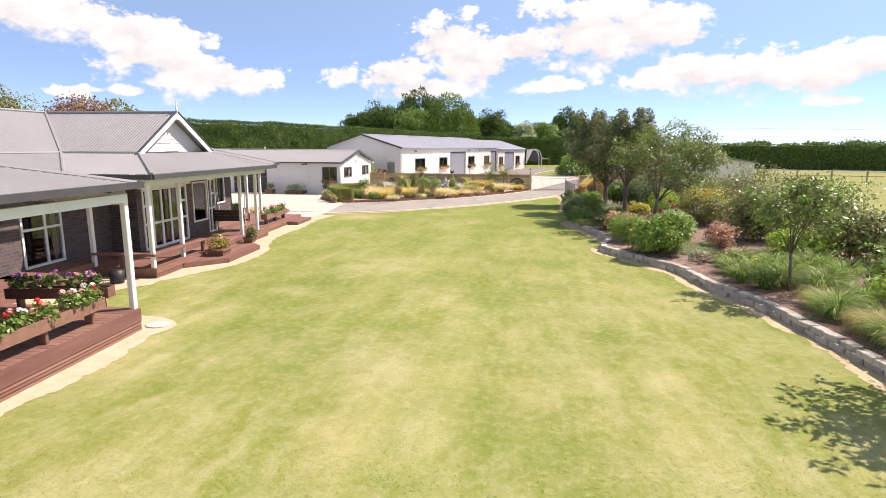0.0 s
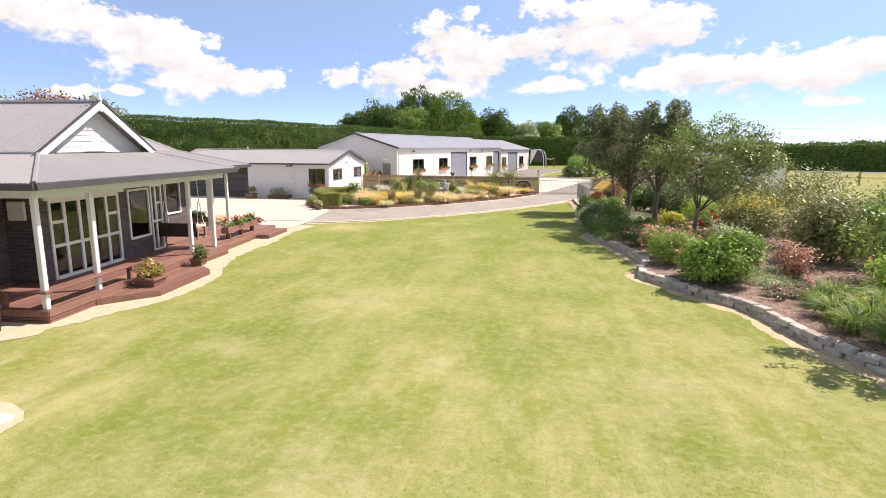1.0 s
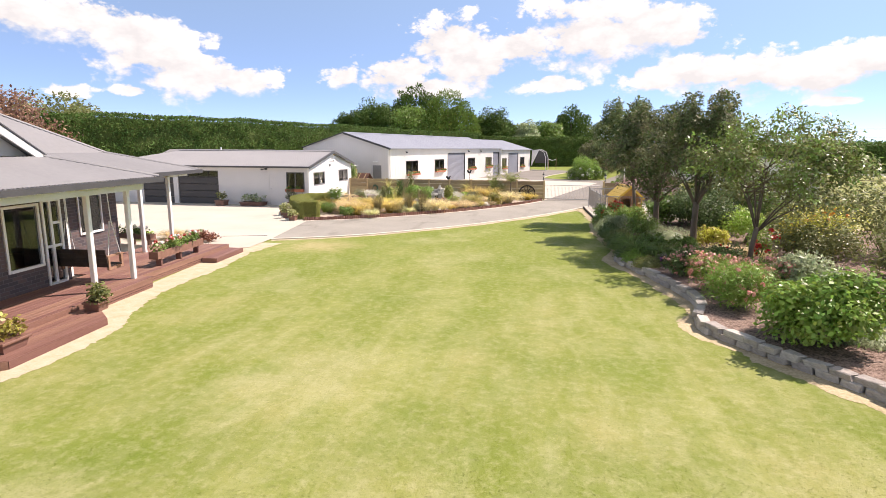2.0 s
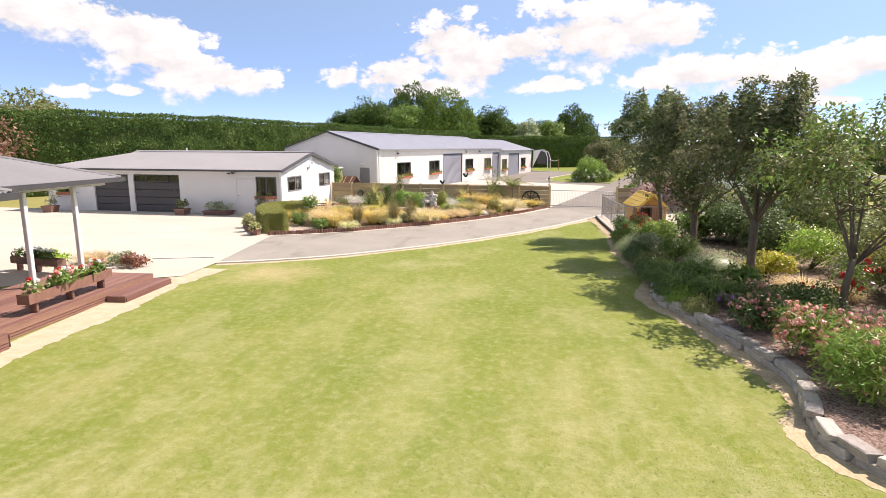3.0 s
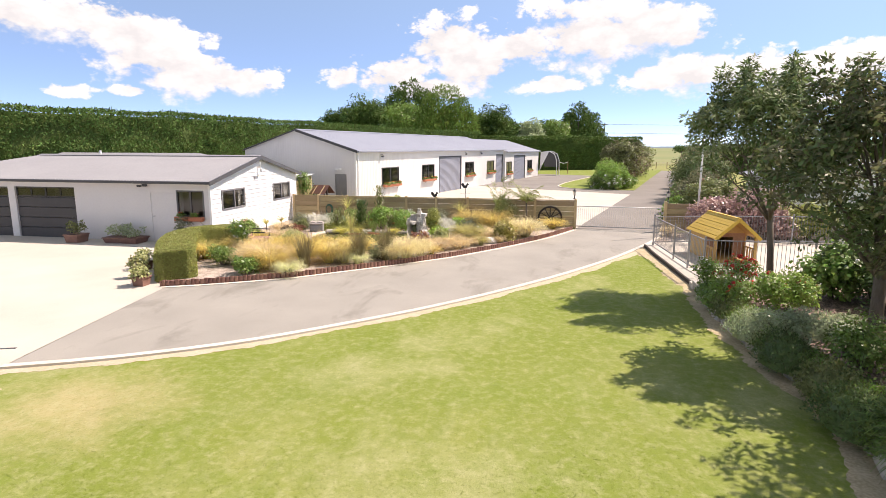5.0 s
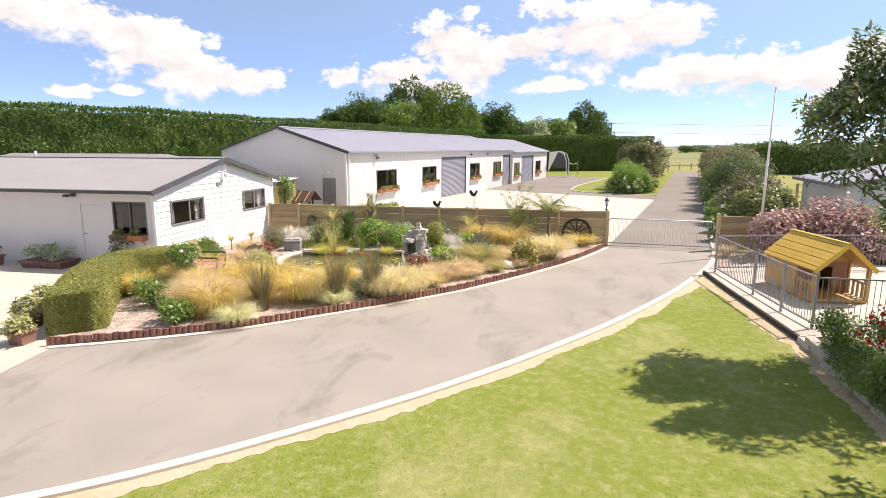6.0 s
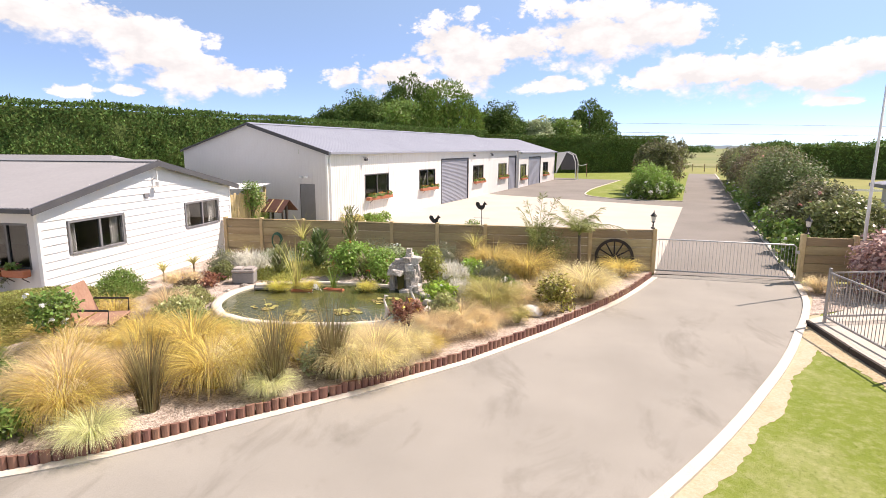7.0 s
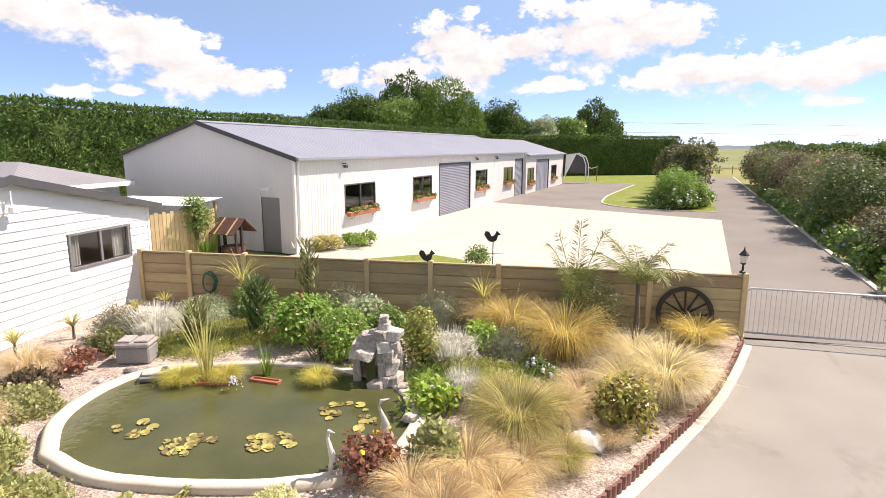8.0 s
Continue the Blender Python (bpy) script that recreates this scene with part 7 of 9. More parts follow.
BACK_SHRUBS = [
    ("perennial", "dusky pink flowering plant", 3.3, 25.6, 0.9, 0.5, "olive", dict(n=500, size=0.07, petals="pink", heads=30, head_r=0.04)),
    ("perennial", "purple and pink bedding plants", 4.65, 17.4, 0.9, 0.22, "grey", dict(n=400, size=0.05, petals="pink", heads=16, head_r=0.03)),
    ("shrub", "dense olive shrub beneath the tree crowns", 6.8, 26.8, 1.6, 1.1, "olive", dict(n=2200, size=0.09)),
    ("shrub", "dark leafy shrub against the run fence", 5.0, 34.9, 1.5, 1.4, "glossy", dict(n=2200, size=0.085)),
    ("shrub", "dark leafy shrub against the run fence", 6.3, 35.2, 1.8, 1.6, "dark", dict(n=2200, size=0.085)),
    ("shrub", "dark leafy shrub under the trees", 5.2, 33.8, 1.6, 1.3, "dark", dict(n=2000, size=0.085)),
    ("shrub", "dark leafy shrub under the trees", 5.7, 32.5, 1.6, 1.2, "glossy", dict(n=1900, size=0.085)),
    ("shrub", "dark leafy shrub behind the trees", 7.6, 34.6, 1.8, 1.6, "dark", dict(n=2000, size=0.09)),
    ("shrub", "tall shrub behind the trees", 8.9, 31.2, 2.2, 1.7, "olive", dict(n=1700, size=0.1)),
    ("shrub", "tall shrub behind the trees", 8.6, 34.3, 2.2, 1.6, "mid", dict(n=1700, size=0.1)),
]
for k, (nm, lb, x, y, w, h, tone, kw) in enumerate(EDGE_SHRUBS + TREE_SHRUBS + FAR_SHRUBS + FILL_SHRUBS + BACK_SHRUBS):
    bush(nm, lb, x, y, 0.19, w, h, tone, 400 + k, **kw)
for k, (x, y, w, h) in enumerate(((6.1, 16.2, 1.3, 0.8), (6.9, 16.0, 1.3, 0.8), (6.6, 17.0, 1.3, 0.8), (7.4, 15.2, 1.2, 0.8), (5.9, 12.3, 1.3, 0.7), (6.4, 11.6, 1.3, 0.7), (6.9, 13.2, 1.2, 0.7), (5.95, 10.4, 1.2, 0.65), (5.6, 17.1, 1.0, 0.7), (5.55, 15.6, 1.2, 0.7), (6.15, 15.2, 1.3, 0.75), (6.7, 14.5, 1.3, 0.8), (5.75, 14.7, 1.1, 0.65), (7.3, 16.3, 1.3, 0.85), (6.3, 14.0, 1.2, 0.7))):
    tussock(x, y, w, h, "strap", 60 + k if k < 9 else 1060 + k, "green strappy daylily clump", "daylily", n=520, width=0.024, z=0.19)
for k, (x, y, w, h) in enumerate(((5.0, 15.9, 1.1, 0.65), (4.95, 15.0, 1.0, 0.6), (5.25, 14.3, 1.0, 0.6), (5.2, 16.8, 0.9, 0.55))):
    tussock(x, y, w, h, "strap", 1080 + k, "green strappy daylily clump", "daylily", n=520, width=0.024, z=0.19)
for k, (x, y, w, h) in enumerate(((5.75, 11.9, 1.2, 0.65), (5.9, 11.0, 1.1, 0.6), (6.0, 10.1, 1.1, 0.6), (5.8, 12.8, 1.0, 0.55))):
    tussock(x, y, w, h, "olivegrass" if k % 2 else "strap", 1090 + k, "olive yellow arching grass clump in the bed", z=0.19)
for k, (x, y, w, h) in enumerate(((4.5, 26.7, 1.7, 0.5), (5.2, 26.4, 1.2, 0.4), (6.3, 11.0, 1.2, 0.6), (6.0, 9.7, 1.1, 0.6))):
    tussock(x, y, w, h, "tan", 80 + k, z=0.19)
for k, (x, y, w, h) in enumerate(((1.75, 26.1, 1.4, 0.75), (1.65, 26.9, 1.4, 0.75), (2.4, 25.9, 1.3, 0.7), (1.75, 27.8, 1.2, 0.65), (3.05, 26.0, 1.1, 0.6))):
    tussock(x, y, w, h, "agapanthus", 130 + k, "dark green arching agapanthus clump at the stones", "agapanthus", n=420, width=0.03, z=0.19)
for k, (lb, x, y, rx, ry, h, tone) in enumerate((
    ("sage green ground cover dome under the tree", 3.25, 29.2, 0.9, 0.7, 0.55, "sage"), ("sage green ground cover dome in the bed", 2.9, 32.0, 0.7, 0.6, 0.4, "sage"),
    ("low green ground cover at the stones", 1.65, 32.4, 0.45, 0.6, 0.3, "mid"), ("low green ground cover at the stones", 1.6, 27.7, 0.4, 0.6, 0.35, "mid"),
    ("pale rockery mat by the lawn edge", 4.75, 18.9, 0.7, 0.5, 0.2, "sage"), ("pale rockery mat in the mulch", 5.3, 19.7, 0.6, 0.5, 0.2, "sage"), ("green ground cover at the stones", 1.55, 29.2, 0.4, 0.6, 0.4, "olive"), ("green plants hanging over the stones", 1.4, 34.0, 0.4, 0.7, 0.4, "mid"), ("dark green plants hanging over the stones", 1.38, 30.4, 0.42, 0.6, 0.45, "dark"), ("sage plants hanging over the stones", 1.38, 31.8, 0.42, 0.6, 0.42, "sage"), ("dark green plants hanging over the stones", 1.4, 28.2, 0.42, 0.65, 0.45, "dark"), ("green plants hanging over the stones", 1.42, 33.1, 0.4, 0.5, 0.35, "olive"))):
    dome("ground_cover", lb, x, y, 0.19, rx, ry, h, tone, 900 + k, 2600, 0.05, 0.45, category="ground cover")
for k, p in enumerate([q for q in offset(spline([(p.x, p.y) for p in STONELINE], 0.95), -0.26) if 24.6 < q.y < 35.4]):
    rnd = random.Random(k)
    dome("ground_cover", "low green cushion plant spilling over the stones", p.x + rnd.uniform(0, 0.15), p.y, 0.19, 0.3 + 0.1 * rnd.random(), 0.4, 0.2 + 0.12 * rnd.random(), ("mid", "dark", "fresh", "olive", "grey")[k % 5], 960 + k, 1100, 0.05, 0.45, category="ground cover")

# ---- more materials ----
M["stone"] = material("grey_garden_stone", (0.33, 0.30, 0.27), (0.58, 0.54, 0.495), scale=4, fine=30, bump=0.7, bscale=25, rough=0.9, rand=0.2, dist=0.02)
M["rock"] = material("pale_mottled_rock", (0.30, 0.26, 0.225), (0.84, 0.79, 0.72), scale=6, fine=30, bump=1.0, bscale=18, rough=0.9, rand=0.25, dist=0.03)
M["log"] = material("red_brown_half_log", (0.17, 0.08, 0.06), (0.30, 0.16, 0.12), scale=4, fine=25, bump=0.4, bscale=30, rough=0.75, rand=0.2, stretch=(1, 1, 0.3))
M["galv"] = material("galvanised_steel", (0.30, 0.30, 0.31), (0.40, 0.40, 0.41), scale=6, fine=40, bump=0.05, rough=0.45, metal=0.6)
M["gate"] = material("pale_galvanised_steel", (0.46, 0.46, 0.45), (0.56, 0.56, 0.55), scale=6, fine=40, bump=0.05, rough=0.5, metal=0.2)
M["iron"] = material("black_iron", (0.018, 0.018, 0.02), (0.035, 0.033, 0.032), scale=6, fine=40, bump=0.1, rough=0.5)
# old wood; under decks and steps its near-black paints the shade there
M["wheelwood_shade"] = material("dark_old_wood_and_shade", (0.03, 0.022, 0.018), (0.07, 0.055, 0.045), scale=4, fine=30, bump=0.4, rough=0.8)
M["rust"] = material("rusty_brown_timber", (0.26, 0.14, 0.095), (0.41, 0.25, 0.17), scale=3, fine=25, bump=0.3, rough=0.8)
M["kennel_roof"] = material("yellow_ribbed_roof", (0.62, 0.40, 0.055), (0.74, 0.50, 0.09), scale=1.5, fine=20, bump=0.08, rough=0.5)
M["kennel_wood"] = material("honey_stained_timber", (0.42, 0.25, 0.08), (0.56, 0.36, 0.14), scale=2, fine=18, bump=0.2, rough=0.6, rand=0.08)
M["terracotta"] = material("terracotta_plastic", (0.36, 0.12, 0.06), (0.46, 0.17, 0.09), scale=3, fine=20, bump=0.1, rough=0.7)
M["lily"] = leaf("lily_pads", (0.20, 0.17, 0.07), (0.50, 0.44, 0.13), transl=0.05, rough=0.4, island=0.55)
M["greybox"] = material("grey_plastic", (0.22, 0.215, 0.21), (0.30, 0.295, 0.29), scale=3, fine=20, bump=0.1, rough=0.6)
M["statue"] = material("pale_statue", (0.60, 0.58, 0.53), (0.72, 0.70, 0.66), scale=4, fine=30, bump=0.1, rough=0.7)


def water_material():
    m = bpy.data.materials.new("green_pond_water")
    m.use_nodes = True
    n, l = m.node_tree.nodes, m.node_tree.links
    b = n["Principled BSDF"]
    t = n.new("ShaderNodeTexNoise")
    t.inputs["Scale"].default_value, t.inputs["Detail"].default_value = 1.1, 3
    l.new(n.new("ShaderNodeNewGeometry").outputs["Position"], t.inputs["Vector"])
    x = n.new("ShaderNodeMix")
    x.data_type = "RGBA"
    l.new(t.outputs[0], x.inputs["Factor"])
    x.inputs["A"].default_value, x.inputs["B"].default_value = (0.04, 0.05, 0.017, 1), (0.125, 0.125, 0.05, 1)
    l.new(x.outputs["Result"], b.inputs["Base Color"])
    b.inputs["Roughness"].default_value = 0.06
    b.inputs["IOR"].default_value = 1.33
    w = n.new("ShaderNodeTexNoise")
    w.inputs["Scale"].default_value, w.inputs["Detail"].default_value = 9, 2
    l.new(n.new("ShaderNodeNewGeometry").outputs["Position"], w.inputs["Vector"])
    bp = n.new("ShaderNodeBump")
    bp.inputs["Strength"].default_value, bp.inputs["Distance"].default_value = 0.25, 0.02
    l.new(w.outputs[0], bp.inputs["Height"])
    l.new(bp.outputs[0], b.inputs["Normal"])
    return m


M["water"] = water_material()


def boulder(seed, lumps=0.35, chips=13):
    """A worn, angular stone about one metre across."""
    rng = np.random.default_rng(seed)
    bm = bmesh.new()
    bmesh.ops.create_icosphere(bm, subdivisions=2, radius=0.5)
    cuts = [(unit(rng.normal(size=3)), 0.24 + 0.17 * rng.random()) for _ in range(chips)]
    for v in bm.verts:
        p = np.array(v.co)
        for n_, d_ in cuts:
            e = p @ n_ - d_
            if e > 0:
                p = p - n_ * e * 0.97
        v.co = Vector(p) * (1 + lumps * 0.25 * noise.noise(Vector(p) * 4 + Vector((seed, 0, 0))))
    me = bpy.data.meshes.new("boulder")
    bm.to_mesh(me)
    bm.free()
    return me


ROCKS = []
for k in range(5):
    me_ = boulder(k)
    me_.materials.append(M["rock"])
    ROCKS.append(me_)

WHITE_ROCK = boulder(9, 0.3, 3)
WHITE_ROCK.materials.append(M["statue"])

# ---- pond ----
ring = spline([(-10.93, 40.38), (-11.5, 41.1), (-11.68, 41.9), (-11.55, 42.6), (-11.15, 43.0), (-10.5, 43.22), (-9.9, 43.42), (-8.9, 43.5), (-7.9, 43.28), (-7.3, 42.9), (-6.88, 42.15), (-6.88, 41.4), (-7.15, 40.82), (-7.6, 40.48), (-8.3, 40.24), (-9.2, 40.1), (-10.1, 40.1), (-10.93, 40.38)], 0.12)
pond = thing("pond", "kidney-shaped garden pond with pale concrete rim", "pond", pose(-9.2, 41.9, 0))
loc = [Vector((p.x + 9.2, p.y - 41.9, 0)) for p in ring]
m_ = len(loc) - 1
outer = [p * 1.075 for p in loc]
rimg = Geo()
for line, z in ((outer, 0.05), (outer, 0.162), ([p * 1.055 for p in loc], 0.185), ([p * 0.995 for p in loc], 0.185), ([p * 0.985 for p in loc], 0.165), ([p * 0.98 for p in loc], 0.05)):
    rimg.v += [(p.x, p.y, z + (0.012 * noise.noise(p * 3) if z > 0.1 else 0)) for p in line[:m_]]
for r in range(5):
    for i in range(m_):
        j = (i + 1) % m_
        rimg.f.append((r * m_ + i, r * m_ + j, (r + 1) * m_ + j, (r + 1) * m_ + i))
part("rim", rimg, M["kerb"], pond, "pale concrete rim", smooth=True)
part("water", Geo().add([(p.x * 0.99, p.y * 0.99, 0.135) for p in loc[:m_]], [tuple(range(m_))]), M["water"], pond, "still green water")


def lily_pads(x, y, n, r, seed):
    g = Geo()
    rng = random.Random(seed)
    for i in range(n):
        a, d = rng.uniform(0, 6.28), r * math.sqrt(rng.random())
        cx, cy, s, t = math.cos(a) * d, math.sin(a) * d * 0.7, rng.uniform(0.045, 0.085), rng.uniform(0, 6.28)
        tilt = rng.uniform(-0.15, 0.25)
        vs = [(cx, cy, 0.0)] + [(cx + s * math.cos(t + 0.35 + q * 0.62), cy + s * math.sin(t + 0.35 + q * 0.62), 0.004 + 0.01 * rng.random() + tilt * s * math.sin(t + q * 0.62) * 0.6 + abs(tilt) * s * 0.6) for q in range(10)]
        g.add(vs, [(0, q, q + 1) for q in range(1, 10)])
    ob = new("water_lily", mesh("pads", g, M["lily"]))
    ob.matrix_basis = pose(x, y, 0.138)
    tagged(ob, "raft of green and yellow lily pads on water", "water lily", "pond lilies", "stuff")


for k, (x, y, n, r) in enumerate(((-10.4, 41.05, 9, 0.3), (-9.45, 40.85, 26, 0.34), (-8.5, 41.1, 28, 0.32), (-7.9, 42.1, 11, 0.42), (-7.4, 41.8, 9, 0.3))):
    lily_pads(x, y, n, r, k)
for k, (x, y, w, h) in enumerate(((-10.75, 42.55, 0.62, 0.32), (-10.1, 42.75, 0.55, 0.32), (-8.6, 42.9, 0.5, 0.34))):
    tussock(x, y, w * 1.3, h, "sedge", 90 + k, "yellow-green water sedge in the pond", "water_sedge", z=0.13)
rng_ = np.random.default_rng(5)
ob = new("reeds", quick_mesh("reed_blades", *blades(rng_, 40, 0.55, 0.6, 0.018, 0.2, 0.06), GREENS["strap"]))
ob.matrix_basis = pose(-9.55, 43.05, 0.13)
tagged(ob, "green reeds standing in the pond", "reeds")
ob = new("reeds", quick_mesh("reed_blades", *blades(np.random.default_rng(6), 46, 1.25, 0.32, 0.02, 0.35, 0.08), GREENS["olivegrass"]))
ob.matrix_basis = pose(-10.4, 42.72, 0.1)
tagged(ob, "tall yellow-green reeds standing in the pond", "reeds")
# clay troughs at the waterline and a small bubbling jet
M["spray"] = glass_material("white_water_drops", (0.80, 0.82, 0.82), 0.2)
for x, y, t in ((-10.2, 42.6, 12), (-9.45, 42.82, -6)):
    tr = thing("clay_trough", "terracotta planting trough standing in the pond", "planter", pose(x, y, 0.06, 0, 0, t), "pond troughs")
    part("trough", Geo().box(-0.26, -0.07, 0, 0.26, -0.04, 0.115, 0.006).box(-0.26, 0.04, 0, 0.26, 0.07, 0.115, 0.006).box(-0.26, -0.04, 0, -0.23, 0.04, 0.115, 0.006).box(0.23, -0.04, 0, 0.26, 0.04, 0.115, 0.006).box(-0.23, -0.04, 0, 0.23, 0.04, 0.09), M["terracotta"], tr)
jet = Geo()
rj = random.Random(12)
for q in range(70):
    a_, h_ = rj.uniform(0, 6.28), rj.random()
    r_ = 0.02 + 0.16 * h_ * rj.random()
    x_, y_, z_, e_ = r_ * math.cos(a_), r_ * math.sin(a_), 0.24 * (1 - h_ * rj.uniform(0.3, 1.0)) + 0.005, rj.uniform(0.006, 0.014)
    jet.add([(x_ - e_, y_, z_), (x_ + e_, y_, z_), (x_, y_ - e_, z_), (x_, y_ + e_, z_), (x_, y_, z_ - e_ * 1.4), (x_, y_, z_ + e_ * 1.4)], [(0, 2, 5), (2, 1, 5), (1, 3, 5), (3, 0, 5), (2, 0, 4), (1, 2, 4), (3, 1, 4), (0, 3, 4)])
ob = new("fountain_jet", mesh("fountain_jet", jet, M["spray"]))
ob.matrix_basis = pose(-9.75, 42.4, 0.135)
tagged(ob, "small white spray of water in the pond", "fountain", kind="stuff")
# rock waterfall: broad broken stones stacked about a dark hollow
def split_block(seed):
    """A broken, sharp-edged block about one metre each way."""
    rng = np.random.default_rng(seed)
    bm = bmesh.new()
    bmesh.ops.create_cube(bm, size=1.0)
    for v in bm.verts:
        v.co += Vector(rng.uniform(-0.16, 0.16, 3))
    bmesh.ops.bevel(bm, geom=list(bm.edges), offset=0.09, segments=1, affect="EDGES")
    for v in bm.verts:
        v.co += Vector(rng.uniform(-0.03, 0.03, 3))
    me = bpy.data.meshes.new("split_block")
    bm.to_mesh(me)
    bm.free()
    me.materials.append(M["rock"])
    return me


BLOCKS = [split_block(70 + k) for k in range(6)]
fall = thing("rock_waterfall", "stacked pale rock waterfall at the pond", "waterfall", pose(-7.76, 43.2, 0.08) @ Matrix.Diagonal((0.84, 0.9, 0.93, 1)))
LOWER_BLOCKS = [(0.28, -0.1, 0.1, 0.24, 0.32, 0.22), (0.45, -0.08, 0.12, 0.22, 0.28, 0.24), (0.10, -0.22, 0.06, 0.26, 0.26, 0.16), (0.62, -0.26, 0.08, 0.26, 0.24, 0.18), (0.16, 0.0, 0.28, 0.18, 0.32, 0.26), (0.33, 0.02, 0.31, 0.22, 0.32, 0.22), (0.14, 0.02, 0.49, 0.17, 0.3, 0.22), (0.31, 0.02, 0.52, 0.22, 0.3, 0.24), (0.20, 0.04, 0.69, 0.24, 0.32, 0.18), (0.38, 0.05, 0.70, 0.17, 0.27, 0.20)]
UPPER_BLOCKS = [(-0.36, 0.05, 0.2, 0.17, 0.34, 0.48), (-0.32, 0.02, 0.53, 0.22, 0.32, 0.18), (-0.12, -0.06, 0.58, 0.38, 0.42, 0.13), (-0.31, 0.06, 0.67, 0.2, 0.32, 0.14), (-0.08, 0.08, 0.71, 0.32, 0.32, 0.15), (-0.13, 0.1, 0.84, 0.36, 0.32, 0.13), (0.13, 0.12, 0.84, 0.32, 0.32, 0.17), (0.36, 0.12, 0.86, 0.24, 0.3, 0.16), (0.15, 0.18, 0.98, 0.22, 0.24, 0.15), (0.14, 0.2, 1.10, 0.17, 0.2, 0.13), (0.0, 0.34, 0.42, 0.74, 0.32, 0.84)]
for k, (x, y, z, sx, sy, sz) in enumerate(LOWER_BLOCKS + UPPER_BLOCKS):
    part("rock", BLOCKS[k % 6], None, fall, at=pose(x, y, z, k * 7 % 11 - 5, k * 5 % 9 - 4, k * 37 % 31 - 15) @ Matrix.Diagonal((sx * 1.05, sy * 1.05, sz * 1.08, 1)))
part("cascade", Geo().add([(-0.16, 0.02, 0.70), (0.04, 0.0, 0.70), (-0.20, -0.02, 0.4), (0.02, -0.04, 0.4), (-0.14, -0.08, 0.06), (0.05, -0.1, 0.06)], [(0, 1, 3, 2), (2, 3, 5, 4)]), M["water"], fall, "thin dark sheet of falling water")
for k, (x, y, s, z, flat) in enumerate(((-4.55, 41.8, 0.5, 0.16, 0.62), (-6.9, 41.9, 0.3, 0.22, 0.6), (-7.0, 42.4, 0.32, 0.22, 0.5), (-7.3, 40.8, 0.2, 0.2, 0.7), (-11.9, 42.9, 0.3, 0.12, 0.6), (-12.1, 42.4, 0.22, 0.1, 0.6), (-14.0, 44.15, 0.22, 0.1, 0.7), (-3.6, 44.9, 0.25, 0.1, 0.5), (-6.6, 41.1, 0.2, 0.14, 0.7))):
    ob = new("rock", ROCKS[k % 5] if k else WHITE_ROCK)
    ob.matrix_basis = pose(x, y, z, 5, 4, k * 50) @ Matrix.Diagonal((s, s * 0.8, s * flat, 1))
    tagged(ob, "loose pale garden rock in the mulch" if k else "large white garden rock in the mulch", "rock", "garden rocks")
slab = thing("inlet_slab", "flat grey inlet slab with a pale top on the pond rim", "slab", pose(-11.12, 42.62, 0.17, 0, 3, 28))
part("base", Geo().box(-0.33, -0.15, -0.03, 0.33, 0.15, 0.06, 0.025), M["greybox"], slab)
part("top", Geo().box(-0.29, -0.12, 0.06, 0.29, 0.12, 0.105, 0.03), M["kerb"], slab, "pale worn top")
part("nozzle", Geo().tube([(0.0, 0.0, 0.1), (0.02, 0.0, 0.14), (0.08, -0.02, 0.155)], [0.035, 0.032, 0.026], 8), M["greybox"], slab, "grey pipe end")
pump = thing("pump_box", "grey plastic pond filter box", "pond filter", pose(-12.15, 43.35, 0.08, 0, 0, 15) @ Matrix.Diagonal((0.85, 0.9, 1.0, 1)))
part("body", Geo().box(-0.33, -0.22, 0, 0.33, 0.22, 0.3, 0.03), M["greybox"], pump)
part("lid", Geo().box(-0.35, -0.24, 0.3, 0.35, 0.24, 0.38, 0.03).box(-0.3, -0.19, 0.38, -0.04, 0.19, 0.42, 0.02).box(0.04, -0.19, 0.38, 0.3, 0.19, 0.42, 0.02), M["stone"], pump)
for x, y, h, t in ((-7.1, 41.35, 0.62, 20), (-7.45, 40.5, 0.62, -30)):
    g = Geo().tube([(0, 0, 0), (0, 0.01, h * 0.25), (0.05, 0.02, h * 0.42), (0.02, 0, h * 0.6), (-0.03, 0, h * 0.8), (0.0, 0, h * 0.95), (0.10, 0, h * 0.97)], [0.015, 0.03, 0.055, 0.03, 0.02, 0.022, 0.004], 8)
    ob = new("heron_statue", mesh("heron_statue", g, M["statue"], True))
    ob.matrix_basis = pose(x, y, 0.12, 0, 0, t)
    tagged(ob, "slim pale garden heron statue by the pond", "statue", "heron statues")

M["shingle"] = material("dark_red_brown_shingle", (0.10, 0.045, 0.035), (0.17, 0.085, 0.065), scale=4, fine=25, bump=0.4, rough=0.8)
M["hose"] = material("dark_green_hose", (0.03, 0.10, 0.06), (0.05, 0.14, 0.09), scale=5, fine=30, bump=0.1, rough=0.5)
hose = thing("garden_hose", "dark green garden hose coiled on the fence", "hose", pose(-12.95, 46.88, 0.62))
part("coil", Geo().tube([(0.19 * math.cos(t * 0.4) * (1 - t * 0.004), -0.02 - 0.0012 * t, 0.27 * math.sin(t * 0.4) * (1 - t * 0.004)) for t in range(64)], 0.016, 6), M["hose"], hose, smooth=True)
ring_ = thing("tree_ring", "ring of white stones round the palm", "stone ring", pose(-3.37, 46.12, 0.08))
for k in range(9):
    part("stone", ROCKS[k % 5], None, ring_, at=pose(0.24 * math.cos(k * 0.7), 0.24 * math.sin(k * 0.7), 0.02, 0, 0, k * 40) @ Matrix.Diagonal((0.17, 0.12, 0.1, 1)))

